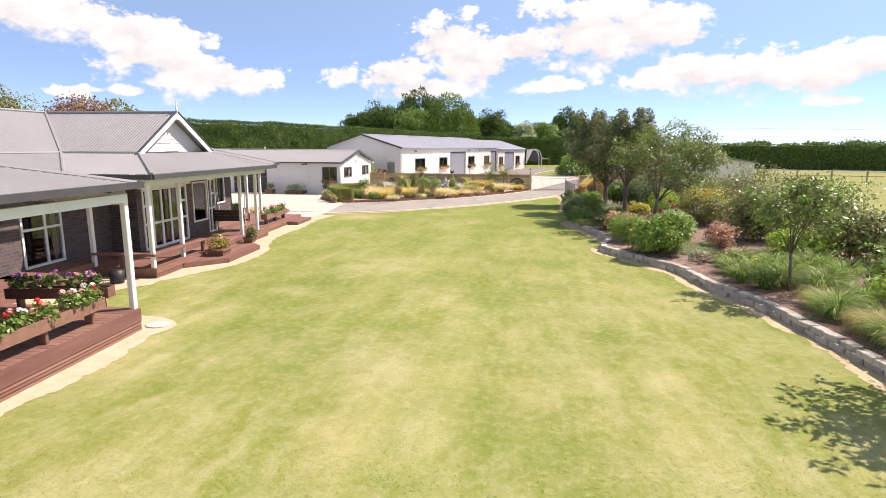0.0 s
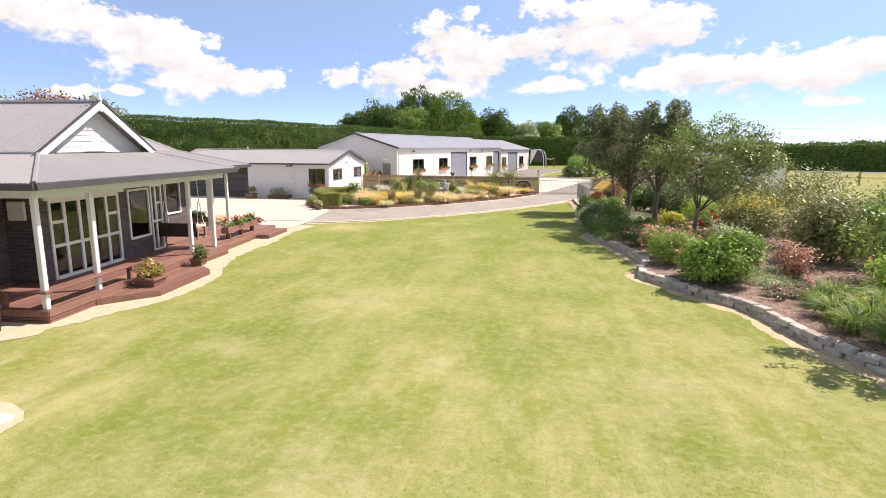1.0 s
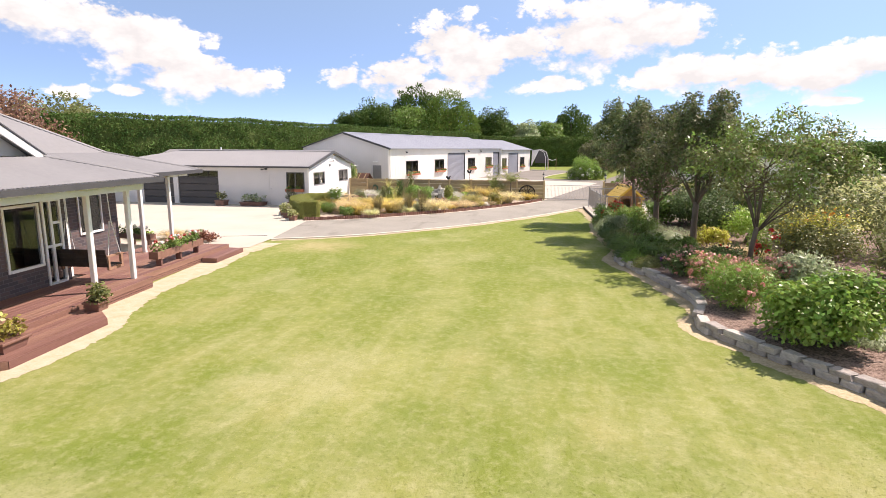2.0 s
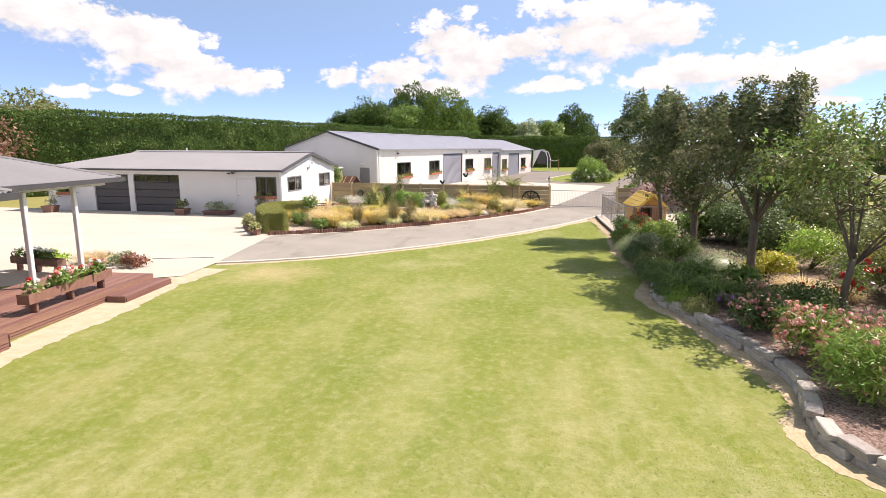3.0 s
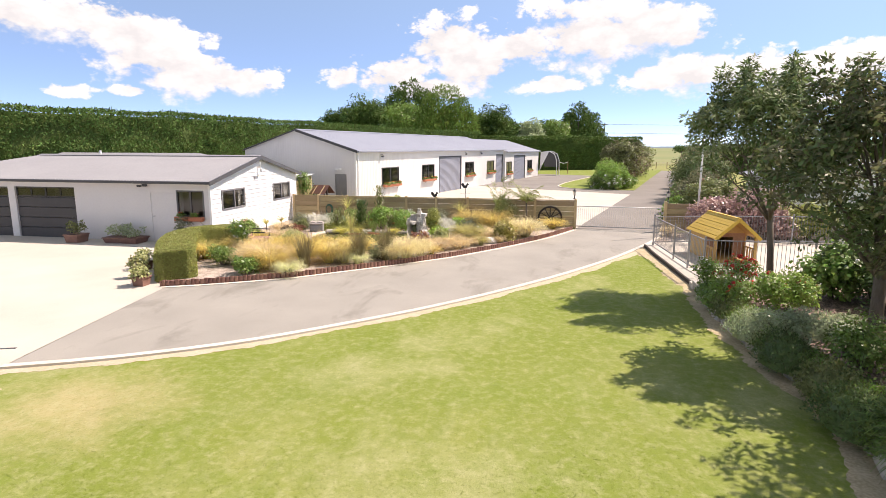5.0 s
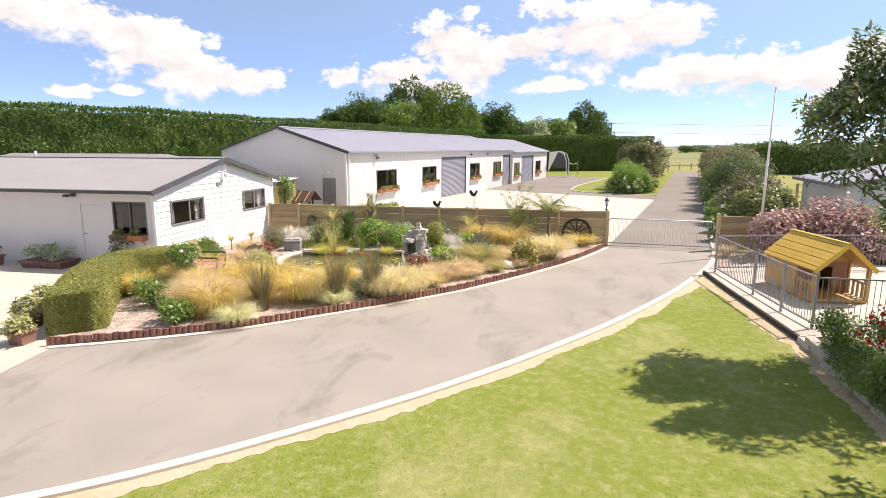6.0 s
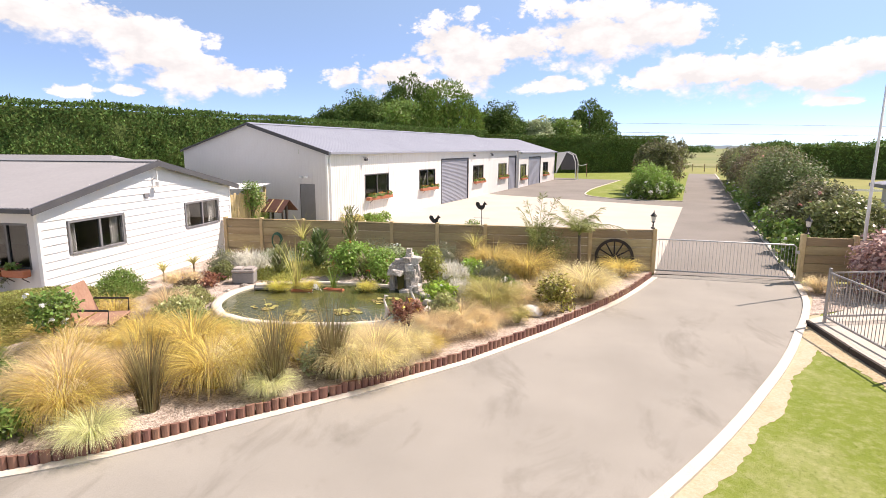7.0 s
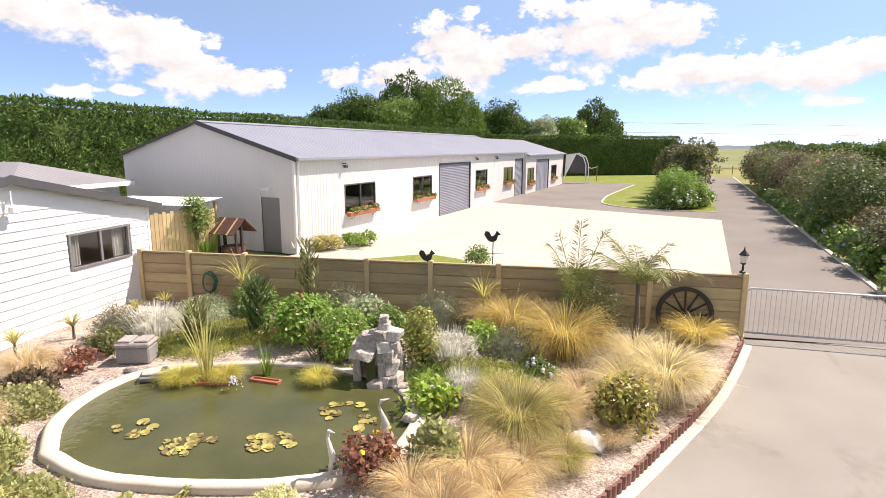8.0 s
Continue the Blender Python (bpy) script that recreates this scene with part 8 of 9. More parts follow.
# ---- timber fence and gate ----
fence = thing("fence", "weathered treated pine sleeper fence behind the garden", "fence", pose(-14.9, 47.0, 0))
fx = [0.06, 1.35, 2.8, 4.3, 5.8, 7.27, 8.77, 10.3, 11.9, 13.72]
for i, x in enumerate(fx):
    part("post", Geo().box(x - 0.055, -0.075, 0, x + 0.055, 0.075, 1.34, 0.012), M["post"], fence, "pale pine fence post")
for i in range(len(fx) - 1):
    for r in range(5):
        part("board", Geo().box(fx[i] + 0.045, -0.03, 0.05 + r * 0.242, fx[i + 1] - 0.045, 0.03, 0.05 + (r + 1) * 0.242 - 0.008, 0.012), M["fence"], fence)
    part("cap", Geo().box(fx[i] + 0.045, -0.045, 1.262, fx[i + 1] - 0.045, 0.045, 1.3, 0.006), M["fence"], fence)
fence2 = thing("fence", "short treated pine sleeper fence beside the gate", "fence", pose(2.66, 46.72, 0))
for x in (0.0, 1.3, 2.6):
    part("post", Geo().box(x - 0.06, -0.075, 0, x + 0.06, 0.075, 1.34, 0.012), M["post"], fence2)
for x in (0.0, 1.3):
    for r in range(5):
        part("board", Geo().box(x + 0.05, -0.03, 0.05 + r * 0.242, x + 1.25, 0.03, 0.05 + (r + 1) * 0.242 - 0.008, 0.012), M["fence"], fence2)
gate = thing("metal_gate", "low galvanised steel bar gate across the drive", "gate", pose(-1.16, 46.98, 0, 0, 0, -4.9))
GW = 3.7
part("gate_frame", Geo().tube([(0.03, 0, 0.12), (0.03, 0, 0.98), (0.1, 0, 1.04), (GW - 0.1, 0, 1.04), (GW - 0.03, 0, 0.98), (GW - 0.03, 0, 0.12), (0.03, 0, 0.12)], 0.022, 8), M["gate"], gate, smooth=True)
for i in range(39):
    x = 0.03 + (i + 1) * (GW - 0.06) / 40
    part("bar", Geo().tube([(x, 0, 0.12), (x, 0, 1.04)], 0.0055, 5), M["gate"], gate)
part("latch", Geo().box(GW - 0.04, -0.03, 0.8, GW + 0.06, 0.03, 0.88, 0.01), M["gate"], gate)


def lantern(x, y, z, s=1.0):
    ob = thing("lantern", "small black post lantern", "lantern", pose(x, y, z), "gate lanterns")
    part("stem", Geo().tube([(0, 0, 0), (0, 0, 0.03), (0, 0, 0.05), (0, 0, 0.2 * s)], [0.06, 0.06, 0.022, 0.018], 8), M["iron"], ob)
    part("glass", Geo().tube([(0, 0, 0.2 * s), (0, 0, 0.36 * s)], [0.045, 0.075], 6), M["statue"], ob, "frosted lantern glass")
    part("cage", Geo().tube([(0, 0, 0.18 * s), (0, 0, 0.21 * s)], [0.05, 0.055], 6), M["iron"], ob)
    part("hood", Geo().tube([(0, 0, 0.36 * s), (0, 0, 0.38 * s), (0, 0, 0.45 * s), (0, 0, 0.47 * s), (0, 0, 0.54 * s)], [0.095, 0.09, 0.03, 0.015, 0.006], 6), M["iron"], ob)


lantern(-1.24, 47.0, 1.34)
lantern(2.75, 46.72, 1.34)
wheel = thing("wagon_wheel", "old dark wooden wagon wheel leaning on the fence", "wagon wheel", pose(-2.3, 46.86, 0.46, -7, 0, 0))
R = 0.56
g = Geo()
n = 36
for i in range(n):
    a = 2 * math.pi * i / n
    for r_, y_ in ((R, -0.035), (R, 0.035), (R - 0.085, 0.035), (R - 0.085, -0.035)):
        g.v.append((r_ * math.cos(a), y_, r_ * math.sin(a)))
for i in range(n):
    j = (i + 1) % n
    g.f += [(4 * i + k, 4 * i + (k + 1) % 4, 4 * j + (k + 1) % 4, 4 * j + k) for k in range(4)]
part("rim", g, M["wheelwood_shade"], wheel)
part("hub", Geo().tube([(0, -0.12, 0), (0, -0.07, 0), (0, 0.05, 0)], [0.06, 0.09, 0.09], 12), M["wheelwood_shade"], wheel)
for i in range(12):
    a = 2 * math.pi * i / 12
    part("spoke", Geo().tube([(0.07 * math.cos(a), 0, 0.07 * math.sin(a)), ((R - 0.06) * math.cos(a), 0, (R - 0.06) * math.sin(a))], [0.026, 0.02], 6), M["wheelwood_shade"], wheel)

# ---- bits behind the fence ----
well = thing("wishing_well", "small wishing well with red-brown shingled roof", "wishing well", pose(-15.55, 52.3, 0, 0, 0, -13) @ Matrix.Scale(0.88, 4))
part("tub", Geo().tube([(0, 0, 0), (0, 0, 0.55), (0, 0, 0.56), (0, 0, 0.3)], [0.45, 0.45, 0.36, 0.36], 14), M["shingle"], well)
for x in (-0.42, 0.42):
    part("post", Geo().box(x - 0.05, -0.05, 0.3, x + 0.05, 0.05, 1.35, 0.01), M["wheelwood_shade"], well)
for s in (-1, 1):
    for r in range(4):
        y0, y1 = s * (0.62 - r * 0.15), s * (0.62 - (r + 1) * 0.15)
        z0, z1 = 1.05 + r * 0.13, 1.05 + (r + 1) * 0.13 + 0.02
        part("shingle", Geo().solid([(-0.62, y0, z0), (0.62, y0, z0), (0.62, y1, z1), (-0.62, y1, z1)], (0, 0, 0.03)), M["shingle"], well)
for x in (-0.3, 0.3):
    part("batten", Geo().bar((x, -0.66, 1.07), (x, -0.02, 1.63), 0.05, 0.025), M["post"], well, "pale roof batten")
for x, y in ((-0.42, -0.3), (0.42, -0.3)):
    part("post", Geo().box(x - 0.04, y - 0.04, 0.0, x + 0.04, y + 0.04, 1.3, 0.01), M["wheelwood_shade"], well)
palings = thing("paling_fence", "tall pale timber paling fence between buildings", "fence", pose(-17.35, 49.7, 0, 0, 0, 62))
for i in range(22):
    part("paling", Geo().box(i * 0.125, -0.01, 0, i * 0.125 + 0.115, 0.012, 1.75 + 0.03 * math.sin(i * 3.3), 0.004), M["post"], palings)
part("rail", Geo().box(0, 0.012, 0.4, 2.75, 0.06, 0.48), M["fence"], palings)
part("rail", Geo().box(0, 0.012, 1.4, 2.75, 0.06, 1.48), M["fence"], palings)
bush("climber", "green climbing plant on the paling fence", -16.35, 51.5, 0.8, 0.8, 1.2, "mid", 77, 1200, 0.08, category="climber")


def rooster(x, y, z, vane):
    ob = thing("weathervane" if vane else "rooster_ornament", "black rooster weathervane on a thin pole" if vane else "black cut-out rooster ornament", "weathervane" if vane else "ornament", pose(x, y, z))
    pr = [(-0.16, 0.02), (-0.1, -0.05), (0.0, -0.08), (0.08, -0.03), (0.11, 0.08), (0.17, 0.1), (0.12, 0.15), (0.08, 0.19), (0.04, 0.1), (-0.03, 0.05), (-0.09, 0.16), (-0.17, 0.17), (-0.2, 0.1)]
    part("rooster", Geo().solid([(a, 0, b + (1.05 if vane else 0.25)) for a, b in pr], (0, 0.012, 0)), M["iron"], ob)
    part("pole", Geo().tube([(0, 0.006, 0), (0, 0.006, 1.0 if vane else 0.2)], 0.012, 6), M["iron"], ob)
    if vane:
        part("arms", Geo().bar((-0.25, 0, 0.72), (0.25, 0, 0.72), 0.012, 0.012).bar((0, -0.25, 0.68), (0, 0.25, 0.68), 0.012, 0.012), M["galv"], ob)


rooster(-6.3, 47.4, 0.75, True)
rooster(-7.7, 47.0, 1.34 - 0.2, False)

# ---- log edging ----
edging = thing("log_edging", "red-brown half-log garden edging along the drive", "edging", pose(0, 0, 0))
run = spline([(p.x, p.y) for p in BEDLINE], 0.105)
logm = []
for k, h in enumerate((0.17, 0.19, 0.18)):
    g = Geo()
    pts = [(0.052 * math.sin(a), -0.045 * math.cos(a)) for a in np.linspace(-1.57, 1.57, 6)]
    g.prism([(x, y) for x, y in pts], -0.03, h)
    logm.append(mesh("log", g, M["log"]))
for i in range(len(run) - 1):
    t = (run[i + 1] - run[i])
    ang = math.degrees(math.atan2(t.y, t.x))
    part("log", logm[(i * 7) % 3], None, edging, at=pose(run[i].x, run[i].y, 0.0, 0, 0, ang) @ Matrix.Diagonal((t.length / 0.103, 1.1, 1, 1)))

# ---- deck ----
HM = pose(-10.35, 13.3, 0, 0, 0, 4.8)
deck = thing("deck", "red-brown stained timber deck along the house", "deck", HM)


def boards(x0, x1, y0, y1, z, w=0.14, parent=None, across="y"):
    """Deck boards with gaps, laid along y or x."""
    n_ = int(round((x1 - x0) / w)) if across == "y" else int(round((y1 - y0) / w))
    for i in range(n_):
        if across == "y":
            a = x0 + i * (x1 - x0) / n_
            part("board", Geo().box(a, y0, z - 0.03, a + (x1 - x0) / n_ - 0.008, y1, z, 0.004), M["deck"], parent or deck)
        else:
            a = y0 + i * (y1 - y0) / n_
            part("board", Geo().box(x0, a, z - 0.03, x1, a + (y1 - y0) / n_ - 0.008, z, 0.004), M["deck"], parent or deck)


def fascia(p, q, z0, z1, rows, parent=None):
    """Face boards under a deck edge, with dark gaps between them."""
    cuts = [z0 + (z1 - z0) * k for k in ((0, 0.22, 0.44, 1.0) if rows == 3 and z1 - z0 > 0.2 else [r / rows for r in range(rows + 1)])]
    for lo, hi in zip(cuts, cuts[1:]):
        part("fascia_board", Geo().bar((*p, (lo + hi) / 2), (*q, (lo + hi) / 2), 0.03, hi - lo - 0.014), M["deck"], parent or deck)


boards(-1.7, 0.12, -0.1, 7.5, FL)
boards(-2.7, -1.7, -0.1, 2.0, FL)
boards(-2.75, -0.25, 7.5, 12.3, FL)
# solid block whose near-black colour stands in for shade between the boards
part("frame", Geo().box(-2.7, -0.06, -0.05, 0.08, 7.5, FL - 0.035).box(-2.75, 7.5, -0.05, -0.29, 12.26, FL - 0.035), M["wheelwood_shade"], deck, "near-black infill painted as the shade under the deck")
fascia((0.13, -0.12), (0.13, 7.4), 0.0, FL, 3)
fascia((-2.7, -0.12), (0.13, -0.12), 0.0, FL, 3)
fascia((-0.24, 7.4), (-0.24, 12.32), 0.0, FL, 3)
fascia((-2.75, 12.32), (-0.24, 12.32), 0.0, FL, 3)
part("seat_rail", Geo().box(-0.14, -0.14, 0.60, 0.14, 2.75, 0.65, 0.008).box(-1.75, -0.14, 0.60, -0.14, 0.14, 0.65, 0.008), M["deck"], deck, "plank seat between the posts")
for x, y in ((0.0, 2.6), (-0.9, 0.0)):
    part("seat_leg", Geo().box(x - 0.05, y - 0.05, FL, x + 0.05, y + 0.05, 0.6, 0.008), M["deck"], deck)
step = thing("deck_step", "low angled timber step beside the deck", "step", HM)
# near-black body: shade below the treads put into its colour
part("platform", Geo().prism([(0.15, 1.2), (1.02, 2.1), (1.02, 4.4), (0.15, 5.3)], 0.0, 0.125), M["wheelwood_shade"], step)
for i in range(7):
    x0, x1 = 0.15 + i * 0.13, 0.15 + i * 0.13 + 0.122
    part("board", Geo().prism([(x0, 1.18 + (x0 - 0.15)), (x1, 1.18 + (x1 - 0.15)), (x1, 5.32 - (x1 - 0.15)), (x0, 5.32 - (x0 - 0.15))], 0.125, 0.155), M["deck"], step)
for p, q in (((0.15, 1.18), (1.06, 2.09)), ((1.06, 2.09), (1.06, 4.41)), ((1.06, 4.41), (0.15, 5.32))):
    fascia(p, q, 0.0, 0.15, 1, step)
step2 = thing("deck_step", "low timber step at the deck's end", "step", HM)
# dark body again painted as the shade under this step
part("platform", Geo().box(-0.2, 10.5, 0.0, 0.22, 12.3, 0.12), M["wheelwood_shade"], step2)
boards(-0.22, 0.24, 10.48, 12.32, 0.15, 0.15, step2)
fascia((0.25, 10.48), (0.25, 12.32), 0.0, 0.15, 1, step2)
fascia((-0.2, 10.47), (0.25, 10.47), 0.0, 0.15, 1, step2)
# front deck
fd = thing("deck", "red-brown stained front deck with slatted skirt", "deck", HM)
boards(-2.6, 2.38, -7.6, -4.25, 0.45, 0.14, fd, "x")
boards(-0.6, 2.38, -13.0, -7.6, 0.45, 0.14, fd, "x")
# solid infill, coloured near-black as the shade beneath the front deck
part("frame", Geo().box(-2.6, -13, -0.02, 2.3, -4.32, 0.41), M["wheelwood_shade"], fd)
fascia((2.39, -13.0), (2.39, -4.25), 0.0, 0.18, 3, fd)
fascia((2.40, -13.0), (2.40, -4.25), 0.18, 0.45, 1, fd)
fascia((-2.6, -4.24), (2.39, -4.24), 0.0, 0.18, 3, fd)
fascia((-2.6, -4.23), (2.40, -4.23), 0.18, 0.45, 1, fd)
for k in range(2):
    stp = thing("deck_step", "stained timber steps by the front deck", "step", HM)
    part("tread", Geo().box(-2.6, -2.2 + k * 0.4, 0.0, -0.9 + k * 0.25, -1.75 + k * 0.45, 0.40 - k * 0.14, 0.01), M["deck"], stp)
part("walkway", Geo().box(-2.6, -4.2, 0.0, -1.6, -0.15, 0.40), M["deck"], fd)


def planter(x, y, L_, turn, z, seed, petals, fill="mid", label="stained timber planter box of geraniums on legs", raised=0.22, m=None):
    ob = thing("planter_box", label, "planter", (HM if m is None else m) @ pose(x, y, z, 0, 0, turn), "deck planters")
    g = Geo()
    g.box(-L_ / 2, -0.13, raised, L_ / 2, -0.10, raised + 0.2).box(-L_ / 2, 0.10, raised, L_ / 2, 0.13, raised + 0.2).box(-L_ / 2, -0.10, raised, -L_ / 2 + 0.03, 0.10, raised + 0.2).box(L_ / 2 - 0.03, -0.10, raised, L_ / 2, 0.10, raised + 0.2).box(-L_ / 2 + 0.03, -0.10, raised, L_ / 2 - 0.03, 0.10, raised + 0.15)
    part("box", g, M["deck"], ob)
    for q in (-0.4, 0, 0.4):
        part("leg", Geo().box(q * L_ - 0.035, -0.08, 0, q * L_ + 0.035, 0.08, raised, 0.01), M["deck"], ob)
    rng = np.random.default_rng(seed)
    cl = [(rng.uniform(-L_ / 2 + 0.12, L_ / 2 - 0.12), rng.normal() * 0.05, raised + 0.22 + 0.1 * rng.random(), 0.1 + 0.06 * rng.random()) for _ in range(int(9 * L_))]
    part("foliage", quick_mesh("foliage", *foliage(rng, cl, int(330 * L_), 0.075, 0.8), GREENS[fill]), None, ob)
    for i, col in enumerate(petals):
        spots = [(c[0] + rng.normal() * 0.03, c[1] + rng.normal() * 0.06, c[2] + c[3] + 0.02) for j, c in enumerate(cl) if (j + j // 3) % len(petals) == i]
        if spots:
            tagged(part("blossom", quick_mesh("blossom", *flowers(rng, spots, len(spots) * 18, 0.06, 0.05), PETALS[col]), None, ob, col + " geranium heads"), kind="stuff")


planter(2.15, -6.3, 2.6, 90, 0.45, 1, ("pink", "white", "red"))
planter(2.15, -9.2, 2.6, 90, 0.45, 2, ("pink", "white", "red"))
planter(0.95, -4.42, 1.9, 8, 0.45, 3, ("purple", "purple", "pink"), "dark", "stained timber planter box of purple petunias")
planter(-0.5, 9.73, 2.5, 91, FL, 4, ("pink", "red", "white"))
planter(-4.25, 13.2, 1.8, -12, 0.02, 5, ("white",), "dark", "dark timber planter box at the yard edge")


def tub(x, y, z, seed, m, label, petals="", w=0.42, h=0.26, plant_h=0.42, tone="olive", mat=None, turn=0):
    ob = thing("plant_tub", label, "plant pot", m @ pose(x, y, z, 0, 0, turn), "plant tubs")
    g = Geo()
    g.add([(-w * 0.42, -w * 0.42, 0), (w * 0.42, -w * 0.42, 0), (w * 0.42, w * 0.42, 0), (-w * 0.42, w * 0.42, 0), (-w / 2, -w / 2, h), (w / 2, -w / 2, h), (w / 2, w / 2, h), (-w / 2, w / 2, h)],
          [(3, 2, 1, 0), (0, 1, 5, 4), (1, 2, 6, 5), (2, 3, 7, 6), (3, 0, 4, 7), (4, 5, 6, 7)])
    part("pot", g, mat or M["deck"], ob)
    part("rim", Geo().box(-w / 2 - 0.02, -w / 2 - 0.02, h - 0.05, w / 2 + 0.02, w / 2 + 0.02, h - 0.005, 0.008), mat or M["deck"], ob)
    rng = np.random.default_rng(seed)
    cl = lumpy(rng, w * 0.6, w * 0.6, plant_h / 2, 9, 0.14, h - 0.05)
    part("foliage", quick_mesh("foliage", *foliage(rng, cl, 420, 0.085, 0.6), GREENS[tone]), None, ob)
    if petals:
        sp = [(c[0], c[1], c[2] + c[3]) for c in cl]
        part("blossom", quick_mesh("blossom", *flowers(rng, sp, 110, 0.06, 0.04), PETALS[petals]), None, ob)


tub(0.55, 2.55, 0.155, 1, HM, "square timber tub of yellow-green succulents", "", 0.55, 0.2, 0.36, "varieg")
tub(0.5, 4.9, 0.155, 2, HM, "small square pot of trailing succulents", "", 0.34, 0.2, 0.34, "olive")
W0 = Matrix.Identity(4)
tub(-20.25, 39.3, 0.02, 3, W0, "square timber tub with rounded shrub by the garage", "", 0.6, 0.32, 0.55, "olive")
tub(-18.7, 39.6, 0.02, 4, W0, "long low timber tub of pale green shrubs", "", 0.75, 0.22, 0.5, "sage")
tub(-18.0, 39.6, 0.02, 7, W0, "long low timber tub of pale green shrubs", "", 0.75, 0.22, 0.5, "sage")
tub(-13.05, 33.65, 0.02, 5, W0, "timber tub of pale green succulents by the hedge", "", 0.34, 0.25, 0.42, "succulent")
tub(-13.75, 34.5, 0.02, 8, W0, "timber tub of pale green succulents by the hedge", "", 0.34, 0.25, 0.4, "succulent")
tub(-14.35, 35.45, 0.02, 9, W0, "timber tub of pale green succulents by the hedge", "", 0.34, 0.25, 0.4, "succulent")
tub(-27.9, 38.9, 0.02, 6, W0, "round pot with white flowering shrub", "white", 0.6, 0.35, 0.9, "grey")
tub(-16.0, 39.75, 0.02, 10, W0, "pot with black-flowered tall plant by the wall", "", 0.3, 0.25, 0.9, "grey")
bk = new("bucket", mesh("bucket", Geo().tube([(0, 0, 0), (0, 0, 0.02), (0, 0, 0.34), (0, 0, 0.35), (0, 0, 0.1)], [0.14, 0.16, 0.19, 0.17, 0.15], 14), M["iron"], True))
bk.matrix_basis = HM @ pose(-0.55, -0.75, 0.0)
tagged(bk, "dark bucket standing on the soil", "bucket")
swing = thing("swing_seat", "dark timber swing seat hung on white ropes", "swing seat", HM @ pose(-1.12, 7.0, FL + 0.08))
for r in range(5):
    part("slat", Geo().box(-0.62, -0.24 + r * 0.1, 0.30, 0.62, -0.16 + r * 0.1, 0.33, 0.005), M["wheelwood_shade"], swing)
for r in range(4):
    part("back_slat", Geo().box(-0.62, -0.30 - r * 0.018, 0.30 + r * 0.11, 0.62, -0.275 - r * 0.018, 0.405 + r * 0.11, 0.005), M["wheelwood_shade"], swing)
for x in (-0.6, 0.6):
    part("arm", Geo().box(x - 0.03, -0.27, 0.22, x + 0.03, 0.27, 0.28).box(x - 0.035, -0.3, 0.54, x + 0.035, 0.3, 0.58).box(x - 0.03, 0.2, 0.28, x + 0.03, 0.26, 0.54).box(x - 0.03, -0.27, 0.28, x + 0.03, -0.21, 0.54), M["rust"], swing)
    part("rope", Geo().tube([(x, 0.22, 0.56), (x * 0.95, 0.03, 1.4), (x * 0.93, 0.0, 2.2)], 0.012, 5).tube([(x, -0.22, 0.56), (x * 0.95, -0.03, 1.4)], 0.012, 5), M["white"], swing)
for k, (x, y, w, h, tone) in enumerate(((-3.6, 14.6, 1.3, 0.45, "tan"), (-2.6, 14.5, 0.9, 0.35, "sage"), (-2.0, 14.2, 0.8, 0.3, "red"), (-4.7, 14.3, 1.0, 0.35, "lime"))):
    p = HM @ Vector((x, y, 0))
    if tone == "tan":
        tussock(p.x, p.y, w, h, "tan", 70 + k, z=0.02)
    else:
        bush("shrub", "low garden plant at the yard edge", p.x, p.y, 0.02, w, h, tone, 500 + k, 350, 0.08)
for k in range(7):
    ob = new("rock", ROCKS[k % 5])
    p = HM @ Vector((-4.9 + k * 0.5, 13.95 + 0.1 * math.sin(k * 2), 0.04))
    ob.matrix_basis = pose(p.x, p.y, 0.05, 0, 0, k * 60) @ Matrix.Diagonal((0.25, 0.2, 0.15, 1))
    tagged(ob, "loose pale garden rock at the yard edge", "rock", "garden rocks")

# ---- window boxes ----
def window_box(m, w, seed, petals):
    ob = thing("window_box", "terracotta window box of red and orange flowers", "window box", m, "window boxes")
    part("trough", Geo().box(0, -0.24, -0.16, w, -0.04, 0.0, 0.012), M["terracotta"], ob)
    for x in (0.15 * w, 0.85 * w):
        part("bracket", Geo().bar((x, -0.04, -0.17), (x, -0.2, -0.17), 0.02, 0.02).bar((x, -0.03, -0.3), (x, -0.2, -0.18), 0.015, 0.015), M["iron"], ob)
    rng = np.random.default_rng(seed)
    cl = [(rng.uniform(0.05, w - 0.05), -0.14 + rng.normal() * 0.04, 0.03 + 0.05 * rng.random(), 0.06 + 0.04 * rng.random()) for _ in range(int(8 * w))]
    part("foliage", quick_mesh("foliage", *foliage(rng, cl, int(240 * w), 0.08, 0.7), GREENS["mid"]), None, ob)
    for c in petals:
        sp = [(q[0], q[1] - 0.03, q[2] + q[3]) for q in cl if rng.random() < 0.6] or [cl[0][:3]]
        part("blossom", quick_mesh("blossom", *flowers(rng, sp, len(sp) * 12, 0.045, 0.04), PETALS[c]), None, ob)


GM = pose(-14.98, 40.06, 0)
window_box(GM @ pose(-1.42, 0, 1.02), 0.56, 1, ("red",))
window_box(GM @ pose(-0.82, 0, 1.02), 0.56, 2, ("pink",))
window_box(GM @ pose(-13.4, 0, 1.02), 1.0, 3, ("orange", "pink"))
for k, (a, b, z0, z1) in enumerate((holes1[0], holes1[1], holes1[3], holes1[4], holes2[0], holes2[2])):
    window_box(SHED @ pose(B2 if k > 3 else 0.03, a, z0 + 0.04) @ FACE_EAST, b - a, 10 + k, ("orange", "red"))

